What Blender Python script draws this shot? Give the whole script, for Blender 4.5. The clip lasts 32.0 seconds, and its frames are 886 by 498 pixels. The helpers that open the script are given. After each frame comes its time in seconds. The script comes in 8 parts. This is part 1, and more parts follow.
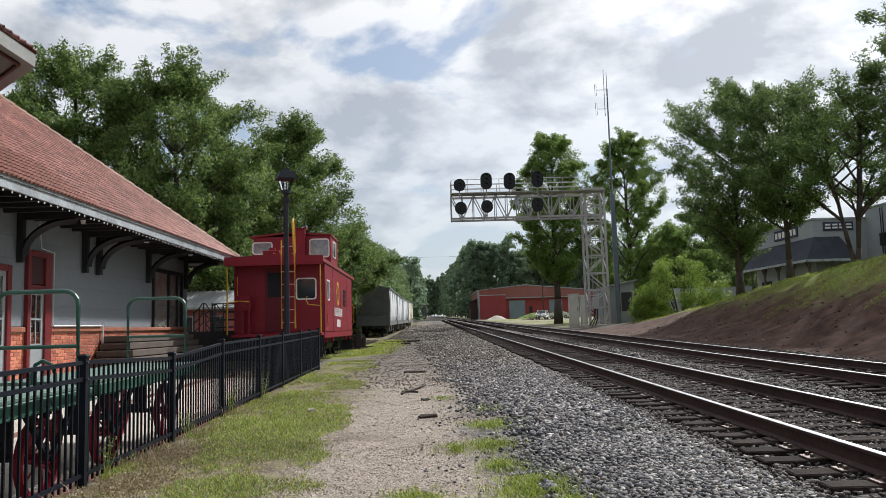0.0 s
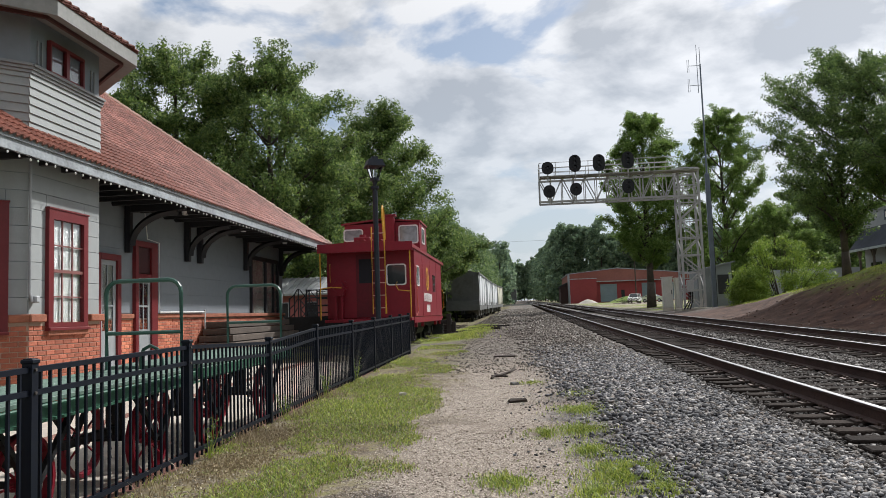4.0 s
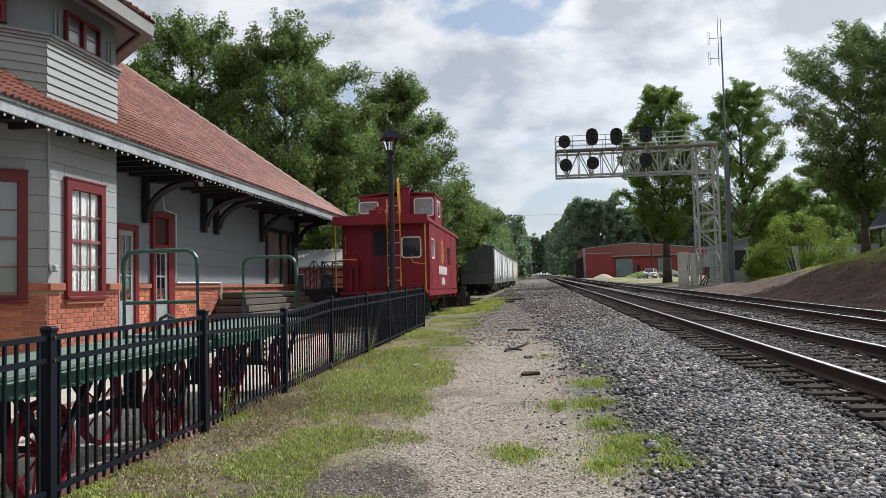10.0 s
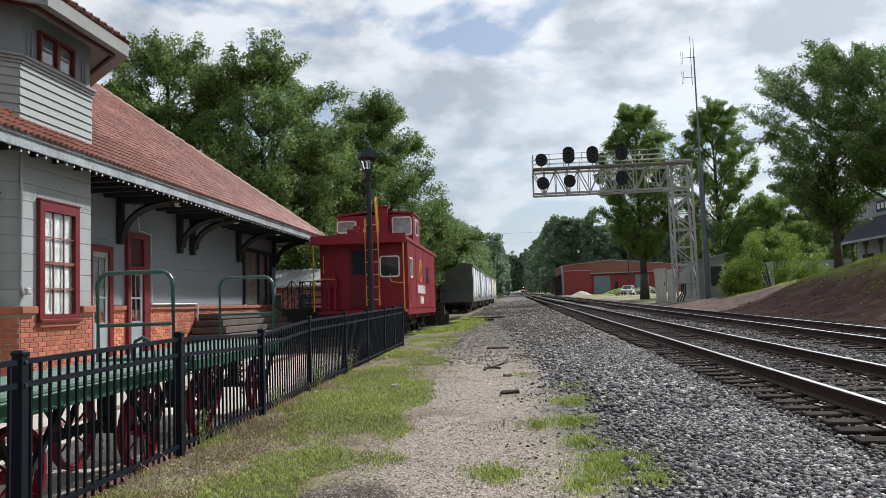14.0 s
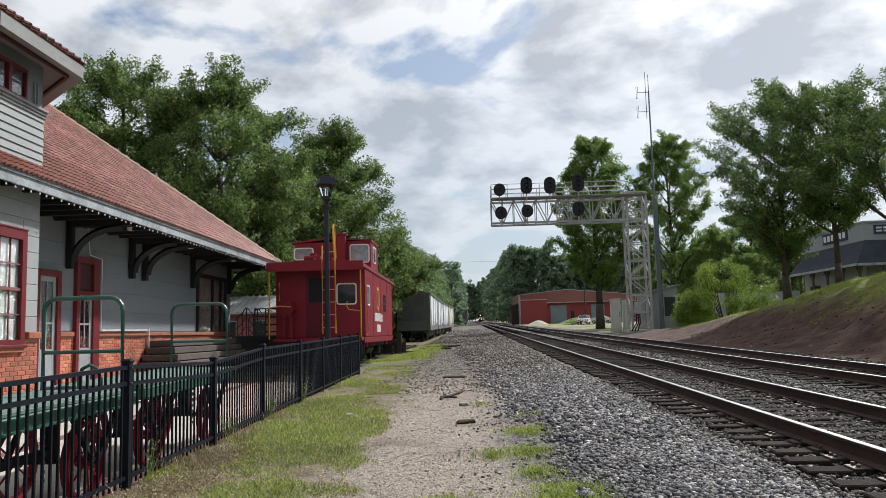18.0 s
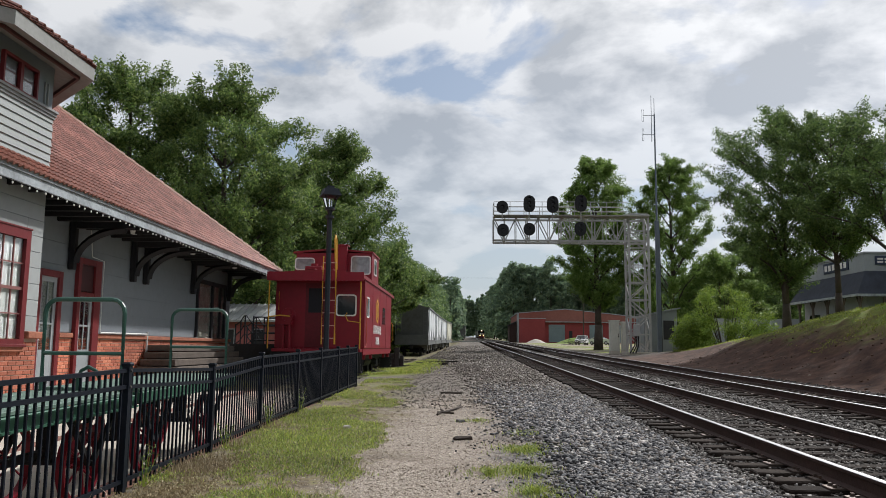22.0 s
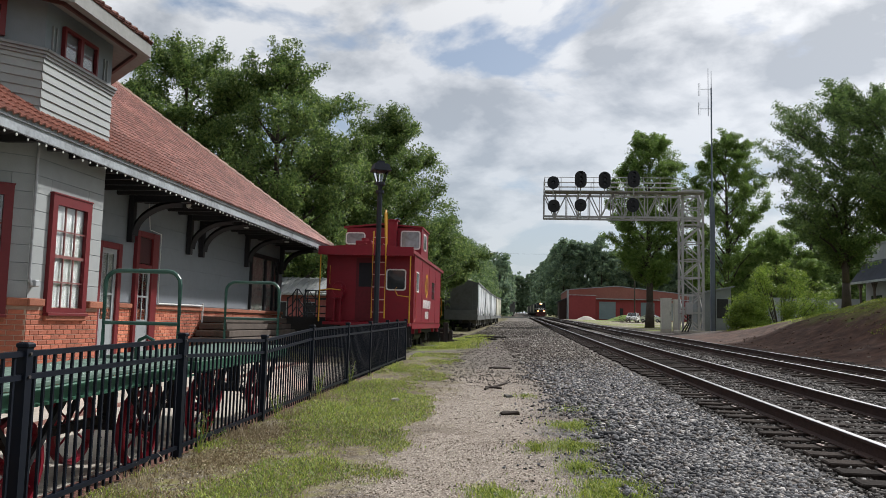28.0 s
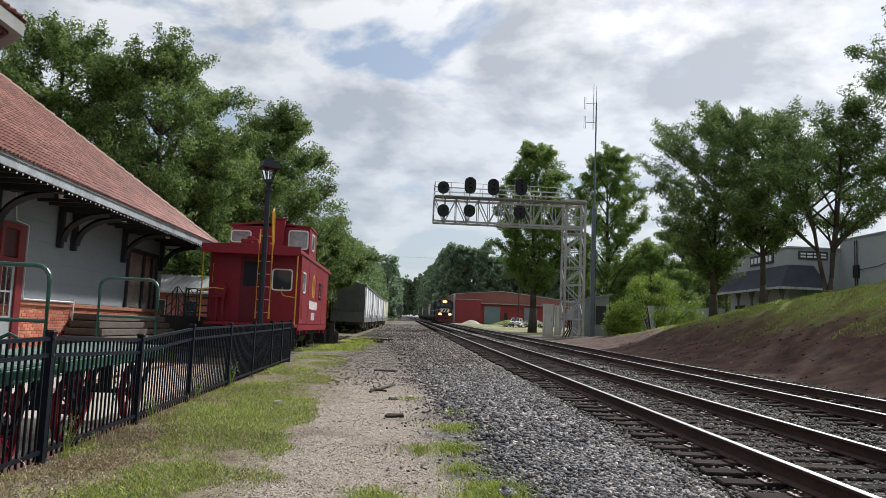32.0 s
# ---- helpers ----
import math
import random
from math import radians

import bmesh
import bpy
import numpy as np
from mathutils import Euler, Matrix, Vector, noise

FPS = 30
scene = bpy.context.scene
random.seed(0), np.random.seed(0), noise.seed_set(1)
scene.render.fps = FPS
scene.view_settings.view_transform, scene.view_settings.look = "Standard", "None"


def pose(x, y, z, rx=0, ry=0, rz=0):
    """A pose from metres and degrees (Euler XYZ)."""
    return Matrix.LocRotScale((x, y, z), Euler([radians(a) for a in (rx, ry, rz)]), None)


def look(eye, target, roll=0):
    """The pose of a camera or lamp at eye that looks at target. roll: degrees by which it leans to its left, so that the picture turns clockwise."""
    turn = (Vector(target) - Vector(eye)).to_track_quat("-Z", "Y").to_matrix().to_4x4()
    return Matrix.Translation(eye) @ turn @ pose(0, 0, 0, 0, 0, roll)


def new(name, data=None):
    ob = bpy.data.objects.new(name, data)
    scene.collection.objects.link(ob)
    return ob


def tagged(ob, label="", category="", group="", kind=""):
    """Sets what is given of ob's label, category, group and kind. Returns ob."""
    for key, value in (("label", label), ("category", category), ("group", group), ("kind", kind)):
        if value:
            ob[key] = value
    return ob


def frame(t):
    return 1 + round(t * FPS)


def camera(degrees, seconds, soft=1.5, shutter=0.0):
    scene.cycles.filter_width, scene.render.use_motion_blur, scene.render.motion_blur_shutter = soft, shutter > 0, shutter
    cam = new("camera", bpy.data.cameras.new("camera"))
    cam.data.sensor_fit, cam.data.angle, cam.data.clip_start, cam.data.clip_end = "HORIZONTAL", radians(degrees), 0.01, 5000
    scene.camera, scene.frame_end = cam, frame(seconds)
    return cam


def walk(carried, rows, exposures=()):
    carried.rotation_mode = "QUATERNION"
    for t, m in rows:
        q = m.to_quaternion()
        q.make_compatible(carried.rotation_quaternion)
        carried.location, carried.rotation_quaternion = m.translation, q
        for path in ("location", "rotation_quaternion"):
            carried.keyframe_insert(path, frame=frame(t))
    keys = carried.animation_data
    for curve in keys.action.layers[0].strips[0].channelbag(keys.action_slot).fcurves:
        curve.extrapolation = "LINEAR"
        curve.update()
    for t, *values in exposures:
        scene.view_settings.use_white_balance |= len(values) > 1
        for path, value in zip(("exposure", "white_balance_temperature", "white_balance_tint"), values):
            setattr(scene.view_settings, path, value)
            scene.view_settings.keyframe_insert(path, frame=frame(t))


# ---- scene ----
cam = camera(59.00, 32.0, soft=0.7)
walk(cam, [
    (0.0, pose(-0.029, 0.023, 1.452, 95.701, 1.647, -1.037)),
    (0.5, pose(-0.019, -0.008, 1.459, 96.191, 2.054, -2.229)),
    (1.0, pose(-0.031, -0.011, 1.462, 96.578, 2.441, -2.511)),
    (1.5, pose(-0.026, -0.027, 1.460, 96.758, 2.670, -1.427)),
    (2.0, pose(-0.017, -0.024, 1.457, 96.745, 2.488, 0.194)),
    (2.5, pose(-0.010, 0.000, 1.460, 96.442, 2.246, 1.677)),
    (3.0, pose(-0.004, 0.001, 1.460, 95.954, 2.084, 3.264)),
    (3.5, pose(-0.007, 0.014, 1.454, 95.431, 2.005, 4.554)),
    (4.0, pose(-0.005, 0.005, 1.455, 94.785, 1.943, 5.517)),
    (4.5, pose(-0.005, 0.011, 1.456, 94.347, 1.834, 6.141)),
    (6.5, pose(-0.027, 0.012, 1.451, 93.777, 0.903, 8.330)),
    (7.0, pose(-0.019, -0.004, 1.452, 93.676, 1.168, 8.663)),
    (7.5, pose(-0.017, -0.006, 1.452, 93.505, 1.446, 8.530)),
    (8.0, pose(-0.005, 0.001, 1.449, 93.310, 1.728, 8.167)),
    (8.5, pose(0.000, 0.001, 1.451, 93.062, 1.855, 7.659)),
    (9.0, pose(0.000, -0.000, 1.450, 92.900, 1.700, 7.150)),
    (9.5, pose(-0.003, 0.015, 1.453, 92.823, 1.492, 6.785)),
    (10.0, pose(0.007, 0.003, 1.452, 92.852, 1.365, 6.609)),
    (10.5, pose(-0.003, 0.013, 1.455, 92.972, 1.311, 6.451)),
    (11.0, pose(0.005, 0.001, 1.450, 93.121, 1.368, 6.339)),
    (11.5, pose(-0.002, 0.016, 1.454, 93.308, 1.486, 6.104)),
    (12.0, pose(0.008, 0.008, 1.454, 93.535, 1.640, 5.872)),
    (12.5, pose(0.015, 0.009, 1.453, 93.760, 1.822, 5.633)),
    (13.0, pose(0.015, -0.001, 1.456, 93.933, 1.930, 5.435)),
    (13.5, pose(0.012, 0.013, 1.457, 94.094, 1.961, 5.243)),
    (14.0, pose(0.012, 0.007, 1.456, 94.168, 1.947, 5.070)),
    (14.5, pose(0.012, 0.011, 1.457, 94.242, 1.887, 4.901)),
    (16.5, pose(0.014, 0.009, 1.457, 95.023, 1.626, 3.532)),
    (17.0, pose(0.018, -0.002, 1.460, 95.401, 1.605, 2.986)),
    (17.5, pose(0.019, 0.003, 1.459, 95.809, 1.607, 2.410)),
    (18.0, pose(0.020, 0.008, 1.463, 96.126, 1.539, 1.952)),
    (18.5, pose(0.013, 0.010, 1.462, 96.361, 1.349, 1.746)),
    (19.0, pose(0.013, 0.012, 1.461, 96.635, 1.098, 1.683)),
    (19.5, pose(0.015, 0.008, 1.461, 96.971, 0.582, 1.621)),
    (20.0, pose(0.006, 0.011, 1.464, 97.387, -0.266, 1.521)),
    (20.5, pose(0.005, -0.011, 1.463, 97.607, -1.263, 1.341)),
    (21.0, pose(-0.021, -0.014, 1.457, 97.564, -1.811, 1.170)),
    (21.5, pose(-0.020, 0.005, 1.457, 97.379, -1.424, 1.213)),
    (22.0, pose(-0.025, 0.009, 1.459, 97.228, -0.583, 1.738)),
    (22.5, pose(0.004, 0.013, 1.466, 97.367, 0.247, 2.577)),
    (23.0, pose(-0.006, 0.001, 1.463, 97.530, 0.525, 3.712)),
    (23.5, pose(-0.012, -0.003, 1.463, 97.638, 0.266, 4.629)),
    (24.0, pose(-0.016, 0.015, 1.461, 97.479, -0.209, 5.040)),
    (24.5, pose(-0.006, 0.000, 1.462, 97.134, -0.643, 5.139)),
    (25.0, pose(-0.013, 0.011, 1.459, 96.766, -0.908, 5.115)),
    (25.5, pose(-0.015, 0.022, 1.457, 96.331, -1.197, 5.064)),
    (27.5, pose(-0.008, 0.007, 1.458, 95.486, -1.383, 5.216)),
    (28.0, pose(-0.005, -0.001, 1.457, 95.367, -1.432, 5.325)),
    (28.5, pose(-0.000, -0.003, 1.458, 95.116, -1.420, 5.285)),
    (29.0, pose(-0.010, 0.011, 1.455, 94.704, -1.339, 4.676)),
    (29.5, pose(-0.009, 0.008, 1.457, 94.189, -1.012, 3.624)),
    (30.0, pose(-0.008, 0.015, 1.449, 93.796, -0.702, 2.126)),
    (30.5, pose(-0.005, 0.019, 1.455, 93.541, -0.577, 0.784)),
    (31.0, pose(-0.011, 0.019, 1.454, 93.744, -0.775, -0.529)),
    (31.5, pose(-0.011, 0.015, 1.454, 94.575, -1.399, -1.690)),
    (32.0, pose(-0.015, -0.000, 1.455, 95.829, -2.345, -2.935)),
], exposures=(
    (0.0, 0.03, 6380, 10.0), (2.0, -0.14, 6390, 10.5), (3.0, -0.08, 6430, 10.3), (4.5, 0.0, 6420, 10.2), (7.0, 0.06, 6420, 10.0), (9.0, 0.05, 6380, 10.0),
    (10.0, 0.04, 6350, 9.5), (12.0, 0.03, 6240, 9.0), (14.0, 0.03, 6240, 9.0), (17.0, 0.03, 6330, 9.7), (19.0, -0.05, 6320, 10.0), (21.0, -0.17, 6380, 10.0),
    (25.0, -0.15, 6420, 10.0), (28.0, -0.13, 6400, 10.0), (30.0, -0.09, 6400, 10.0), (32.0, -0.05, 6360, 10.0)))

# ---- daylight: broken cloud, sun high ahead and to the right ----
SUN_AZ, SUN_EL = 40.0, 42.0


def make_world():
    w = bpy.data.worlds.new("sky")
    scene.world = w
    w.use_nodes = True
    nt = w.node_tree
    nt.nodes.clear()
    N, L = nt.nodes.new, nt.links.new
    out, bg, sky = N("ShaderNodeOutputWorld"), N("ShaderNodeBackground"), N("ShaderNodeTexSky")
    sky.sky_type, sky.sun_disc = "NISHITA", False
    sky.sun_elevation, sky.sun_rotation = radians(SUN_EL), radians(SUN_AZ)
    sky.air_density, sky.dust_density, sky.ozone_density = 1.0, 1.5, 1.5
    tc, sep = N("ShaderNodeTexCoord"), N("ShaderNodeSeparateXYZ")
    L(tc.outputs["Generated"], sep.inputs[0])
    # project the view direction on a cloud deck
    zc = N("ShaderNodeMath"); zc.operation = "ADD"; zc.inputs[1].default_value = 0.30
    L(sep.outputs["Z"], zc.inputs[0])
    zm = N("ShaderNodeMath"); zm.operation = "MAXIMUM"; zm.inputs[1].default_value = 0.05
    L(zc.outputs[0], zm.inputs[0])
    dx, dy = N("ShaderNodeMath"), N("ShaderNodeMath")
    for d, k in ((dx, "X"), (dy, "Y")):
        d.operation = "DIVIDE"
        L(sep.outputs[k], d.inputs[0]); L(zm.outputs[0], d.inputs[1])
    cmb = N("ShaderNodeCombineXYZ")
    L(dx.outputs[0], cmb.inputs[0]); L(dy.outputs[0], cmb.inputs[1])
    mp = N("ShaderNodeMapping")
    mp.inputs["Location"].default_value, mp.inputs["Rotation"].default_value = CLOUD_AT, (0, 0, radians(25))
    L(cmb.outputs[0], mp.inputs[0])
    n1, n2 = N("ShaderNodeTexNoise"), N("ShaderNodeTexNoise")
    n1.inputs["Scale"].default_value, n1.inputs["Detail"].default_value, n1.inputs["Roughness"].default_value = 2.6, 10, 0.55
    n1.inputs["Distortion"].default_value = 0.25
    n2.inputs["Scale"].default_value, n2.inputs["Detail"].default_value, n2.inputs["Roughness"].default_value = 4.2, 8, 0.55
    L(mp.outputs[0], n1.inputs["Vector"]); L(mp.outputs[0], n2.inputs["Vector"])
    cov = N("ShaderNodeValToRGB")
    cov.color_ramp.elements[0].position, cov.color_ramp.elements[1].position = 0.405, 0.49
    L(n1.outputs["Fac"], cov.inputs[0])
    shade = N("ShaderNodeValToRGB")
    e = shade.color_ramp.elements
    e[0].position, e[0].color = 0.465, (8.7, 8.75, 8.85, 1)
    e[1].position, e[1].color = 0.605, (4.6, 4.85, 5.2, 1)
    thick = N("ShaderNodeMixRGB"); thick.inputs[0].default_value = 0.5
    L(n1.outputs["Fac"], thick.inputs[1]); L(n2.outputs["Fac"], thick.inputs[2])
    # the side towards the sun is thinner and brighter
    toward, mp2, n3 = N("ShaderNodeVectorMath"), N("ShaderNodeMapping"), N("ShaderNodeTexNoise")
    toward.operation = "ADD"
    toward.inputs[1].default_value = (0.07 * math.sin(radians(SUN_AZ)), 0.07 * math.cos(radians(SUN_AZ)), 0)
    L(cmb.outputs[0], toward.inputs[0])
    mp2.inputs["Location"].default_value, mp2.inputs["Rotation"].default_value = CLOUD_AT, (0, 0, radians(25))
    L(toward.outputs[0], mp2.inputs[0])
    n3.inputs["Scale"].default_value, n3.inputs["Detail"].default_value, n3.inputs["Roughness"].default_value = 2.6, 10, 0.55
    n3.inputs["Distortion"].default_value = 0.25
    L(mp2.outputs[0], n3.inputs["Vector"])
    slope = N("ShaderNodeMath"); slope.operation = "SUBTRACT"
    L(n3.outputs["Fac"], slope.inputs[0]); L(n1.outputs["Fac"], slope.inputs[1])
    relief = N("ShaderNodeMath"); relief.operation = "MULTIPLY_ADD"; relief.inputs[1].default_value = 0.8
    L(slope.outputs[0], relief.inputs[0]); L(thick.outputs[0], relief.inputs[2])
    L(relief.outputs[0], shade.inputs[0])
    # haze whitens the sky towards the horizon
    hz = N("ShaderNodeMapRange")
    hz.inputs["From Min"].default_value, hz.inputs["From Max"].default_value = 0.0, 0.30
    hz.inputs["To Min"].default_value, hz.inputs["To Max"].default_value = 0.85, 0.28
    L(sep.outputs["Z"], hz.inputs["Value"])
    mixh = N("ShaderNodeMixRGB")
    mixh.inputs[2].default_value = (5.35, 6.1, 6.85, 1)
    L(hz.outputs[0], mixh.inputs[0]); L(sky.outputs[0], mixh.inputs[1])
    mix = N("ShaderNodeMixRGB")
    # clouds thin out towards the horizon
    thin = N("ShaderNodeMapRange")
    thin.inputs["From Min"].default_value, thin.inputs["From Max"].default_value = 0.06, 0.42
    thin.inputs["To Min"].default_value, thin.inputs["To Max"].default_value = 0.35, 1.0
    L(sep.outputs["Z"], thin.inputs["Value"])
    cv = N("ShaderNodeMath"); cv.operation = "MULTIPLY"
    # cloud edges shine towards the sun
    near = N("ShaderNodeVectorMath"); near.operation = "DOT_PRODUCT"
    near.inputs[1].default_value = (math.sin(radians(SUN_AZ)) * math.cos(radians(SUN_EL)), math.cos(radians(SUN_AZ)) * math.cos(radians(SUN_EL)), math.sin(radians(SUN_EL)))
    L(tc.outputs["Generated"], near.inputs[0])
    glow = N("ShaderNodeMapRange")
    glow.inputs["From Min"].default_value, glow.inputs["From Max"].default_value = 0.70, 1.0
    glow.inputs["To Min"].default_value, glow.inputs["To Max"].default_value = 1.0, 1.35
    L(near.outputs["Value"], glow.inputs["Value"])
    lit = N("ShaderNodeVectorMath"); lit.operation = "SCALE"
    L(shade.outputs[0], lit.inputs[0]); L(glow.outputs[0], lit.inputs["Scale"])
    L(cov.outputs[0], cv.inputs[0]); L(thin.outputs[0], cv.inputs[1])
    L(cv.outputs[0], mix.inputs[0]); L(mixh.outputs[0], mix.inputs[1]); L(lit.outputs[0], mix.inputs[2])
    L(mix.outputs[0], bg.inputs[0])
    bg.inputs[1].default_value = 0.105
    L(bg.outputs[0], out.inputs[0])
    s = bpy.data.lights.new("sun", "SUN")
    s.energy, s.angle, s.color = 5.2, radians(2.0), (1.0, 0.985, 0.962)
    ob = new("sun", s)
    d = Vector((math.sin(radians(SUN_AZ)) * math.cos(radians(SUN_EL)), math.cos(radians(SUN_AZ)) * math.cos(radians(SUN_EL)), math.sin(radians(SUN_EL))))
    ob.matrix_world = look(d * 100, (0, 0, 0))


CLOUD_AT = (5.3, 2.4, 0.0)
make_world()

# ---- materials ----
MATS = {}


def mat(name, color, rough=0.7, metal=0.0, var=0.25, scale=6.0, bump=0.0, bscale=40.0, color2=None, emit=0.0, spec=0.35, obj_var=0.0, trans=0.0, grime=0.0):
    """A painted or natural surface: two scales of colour variation, fine relief, optional per-piece variation."""
    if name in MATS:
        return MATS[name]
    m = bpy.data.materials.new(name)
    MATS[name] = m
    m.use_nodes = True
    nt = m.node_tree
    N, L = nt.nodes.new, nt.links.new
    p = nt.nodes["Principled BSDF"]
    p.inputs["Roughness"].default_value, p.inputs["Metallic"].default_value = rough, metal
    p.inputs["Specular IOR Level"].default_value = spec
    c2 = color2 or tuple(c * (1 - var) for c in color)
    tc = N("ShaderNodeTexCoord")
    n1, n2 = N("ShaderNodeTexNoise"), N("ShaderNodeTexNoise")
    n1.inputs["Scale"].default_value, n1.inputs["Detail"].default_value = scale * 0.25, 4
    n2.inputs["Scale"].default_value, n2.inputs["Detail"].default_value = scale * 2.2, 6
    L(tc.outputs["Object"], n1.inputs["Vector"]); L(tc.outputs["Object"], n2.inputs["Vector"])
    add = N("ShaderNodeMath"); add.operation = "MULTIPLY_ADD"
    add.inputs[1].default_value = 0.55
    L(n1.outputs["Fac"], add.inputs[0])
    half = N("ShaderNodeMath"); half.operation = "MULTIPLY"; half.inputs[1].default_value = 0.45
    L(n2.outputs["Fac"], half.inputs[0]); L(half.outputs[0], add.inputs[2])
    r = N("ShaderNodeValToRGB")
    r.color_ramp.elements[0].position, r.color_ramp.elements[0].color = 0.36, (*c2, 1)
    r.color_ramp.elements[1].position, r.color_ramp.elements[1].color = 0.62, (*color, 1)
    L(add.outputs[0], r.inputs[0])
    last = r.outputs[0]
    if grime:
        g = N("ShaderNodeTexNoise")
        g.inputs["Scale"].default_value, g.inputs["Detail"].default_value, g.inputs["Roughness"].default_value = 1.3, 8, 0.7
        L(tc.outputs["Object"], g.inputs["Vector"])
        gr = N("ShaderNodeValToRGB")
        gr.color_ramp.elements[0].position, gr.color_ramp.elements[1].position = 0.52, 0.74
        L(g.outputs["Fac"], gr.inputs[0])
        gm = N("ShaderNodeMath"); gm.operation = "MULTIPLY"; gm.inputs[1].default_value = grime
        L(gr.outputs[0], gm.inputs[0])
        mx = N("ShaderNodeMixRGB"); mx.inputs[2].default_value = (0.045, 0.035, 0.025, 1)
        L(gm.outputs[0], mx.inputs[0]); L(last, mx.inputs[1])
        last = mx.outputs[0]
    if obj_var:
        oi = N("ShaderNodeObjectInfo")
        hs = N("ShaderNodeHueSaturation")
        mr = N("ShaderNodeMapRange")
        mr.inputs["To Min"].default_value, mr.inputs["To Max"].default_value = 1 - obj_var, 1 + obj_var
        L(oi.outputs["Random"], mr.inputs["Value"]); L(mr.outputs[0], hs.inputs["Value"]); L(last, hs.inputs["Color"])
        last = hs.outputs[0]
    L(last, p.inputs["Base Color"])
    if bump:
        bn, b = N("ShaderNodeTexNoise"), N("ShaderNodeBump")
        bn.inputs["Scale"].default_value, bn.inputs["Detail"].default_value = bscale, 5
        L(tc.outputs["Object"], bn.inputs["Vector"])
        b.inputs["Strength"].default_value, b.inputs["Distance"].default_value = bump, 0.02
        L(bn.outputs["Fac"], b.inputs["Height"]); L(b.outputs[0], p.inputs["Normal"])
    if emit:
        p.inputs["Emission Color"].default_value, p.inputs["Emission Strength"].default_value = (*color, 1), emit
    if trans:
        tb, ms = N("ShaderNodeBsdfTranslucent"), N("ShaderNodeMixShader")
        L(last, tb.inputs[0]); ms.inputs[0].default_value = trans
        L(p.outputs[0], ms.inputs[1]); L(tb.outputs[0], ms.inputs[2])
        L(ms.outputs[0], nt.nodes["Material Output"].inputs[0])
    return m


def island_mat(name, stops, rough=0.9, trans=0.0, spec=0.3, bump=0.0):
    """Colour that differs from piece to piece of one mesh, with a second, finer variation."""
    m = bpy.data.materials.new(name)
    MATS[name] = m
    m.use_nodes = True
    nt = m.node_tree
    N, L = nt.nodes.new, nt.links.new
    p = nt.nodes["Principled BSDF"]
    p.inputs["Roughness"].default_value, p.inputs["Specular IOR Level"].default_value = rough, spec
    g, r = N("ShaderNodeNewGeometry"), N("ShaderNodeValToRGB")
    while len(r.color_ramp.elements) < len(stops):
        r.color_ramp.elements.new(0.5)
    for el, (pos, c) in zip(r.color_ramp.elements, stops):
        el.position, el.color = pos, (*c, 1)
    L(g.outputs["Random Per Island"], r.inputs[0])
    tc, n = N("ShaderNodeTexCoord"), N("ShaderNodeTexNoise")
    n.inputs["Scale"].default_value, n.inputs["Detail"].default_value = 0.5, 5
    L(tc.outputs["Object"], n.inputs["Vector"])
    mr, hs = N("ShaderNodeMapRange"), N("ShaderNodeHueSaturation")
    mr.inputs["From Min"].default_value, mr.inputs["From Max"].default_value = 0.3, 0.7
    mr.inputs["To Min"].default_value, mr.inputs["To Max"].default_value = 0.75, 1.25
    L(n.outputs["Fac"], mr.inputs["Value"]); L(mr.outputs[0], hs.inputs["Value"]); L(r.outputs[0], hs.inputs["Color"])
    L(hs.outputs[0], p.inputs["Base Color"])
    if bump:
        bn, b = N("ShaderNodeTexNoise"), N("ShaderNodeBump")
        bn.inputs["Scale"].default_value = 30
        L(tc.outputs["Object"], bn.inputs["Vector"])
        b.inputs["Strength"].default_value, b.inputs["Distance"].default_value = bump, 0.02
        L(bn.outputs["Fac"], b.inputs["Height"]); L(b.outputs[0], p.inputs["Normal"])
    if trans:
        tb, ms = N("ShaderNodeBsdfTranslucent"), N("ShaderNodeMixShader")
        L(hs.outputs[0], tb.inputs[0]); ms.inputs[0].default_value = trans
        L(p.outputs[0], ms.inputs[1]); L(tb.outputs[0], ms.inputs[2])
        L(ms.outputs[0], nt.nodes["Material Output"].inputs[0])
    return m


def glass_mat(name, tint, rough=0.04):
    m = bpy.data.materials.new(name)
    MATS[name] = m
    m.use_nodes = True
    p = m.node_tree.nodes["Principled BSDF"]
    p.inputs["Base Color"].default_value = (*tint, 1)
    p.inputs["Roughness"].default_value, p.inputs["Transmission Weight"].default_value = rough, 1.0
    return m


# ---- mesh helpers ----
def bx(bm, x0, x1, y0, y1, z0, z1, bevel=0.0, m=None):
    r = bmesh.ops.create_cube(bm, size=1.0)
    vs = r["verts"]
    for v in vs:
        v.co = Vector(((x0 + x1) / 2 + v.co.x * (x1 - x0), (y0 + y1) / 2 + v.co.y * (y1 - y0), (z0 + z1) / 2 + v.co.z * (z1 - z0)))
    if bevel:
        es = list({e for v in vs for e in v.link_edges})
        got = bmesh.ops.bevel(bm, geom=es, offset=bevel, segments=1, affect="EDGES", profile=0.5)
        vs = list({v for f in got["faces"] for v in f.verts})
    if m is not None:
        bmesh.ops.transform(bm, matrix=m, verts=[v for v in vs if v.is_valid])
    return vs


def rod(bm, a, b, r0, r1=None, seg=8):
    a, b = Vector(a), Vector(b)
    r1 = r0 if r1 is None else r1
    d = b - a
    m = Matrix.Translation((a + b) / 2) @ d.to_track_quat("Z", "Y").to_matrix().to_4x4()
    return bmesh.ops.create_cone(bm, cap_ends=True, segments=seg, radius1=r0, radius2=r1, depth=d.length, matrix=m)["verts"]


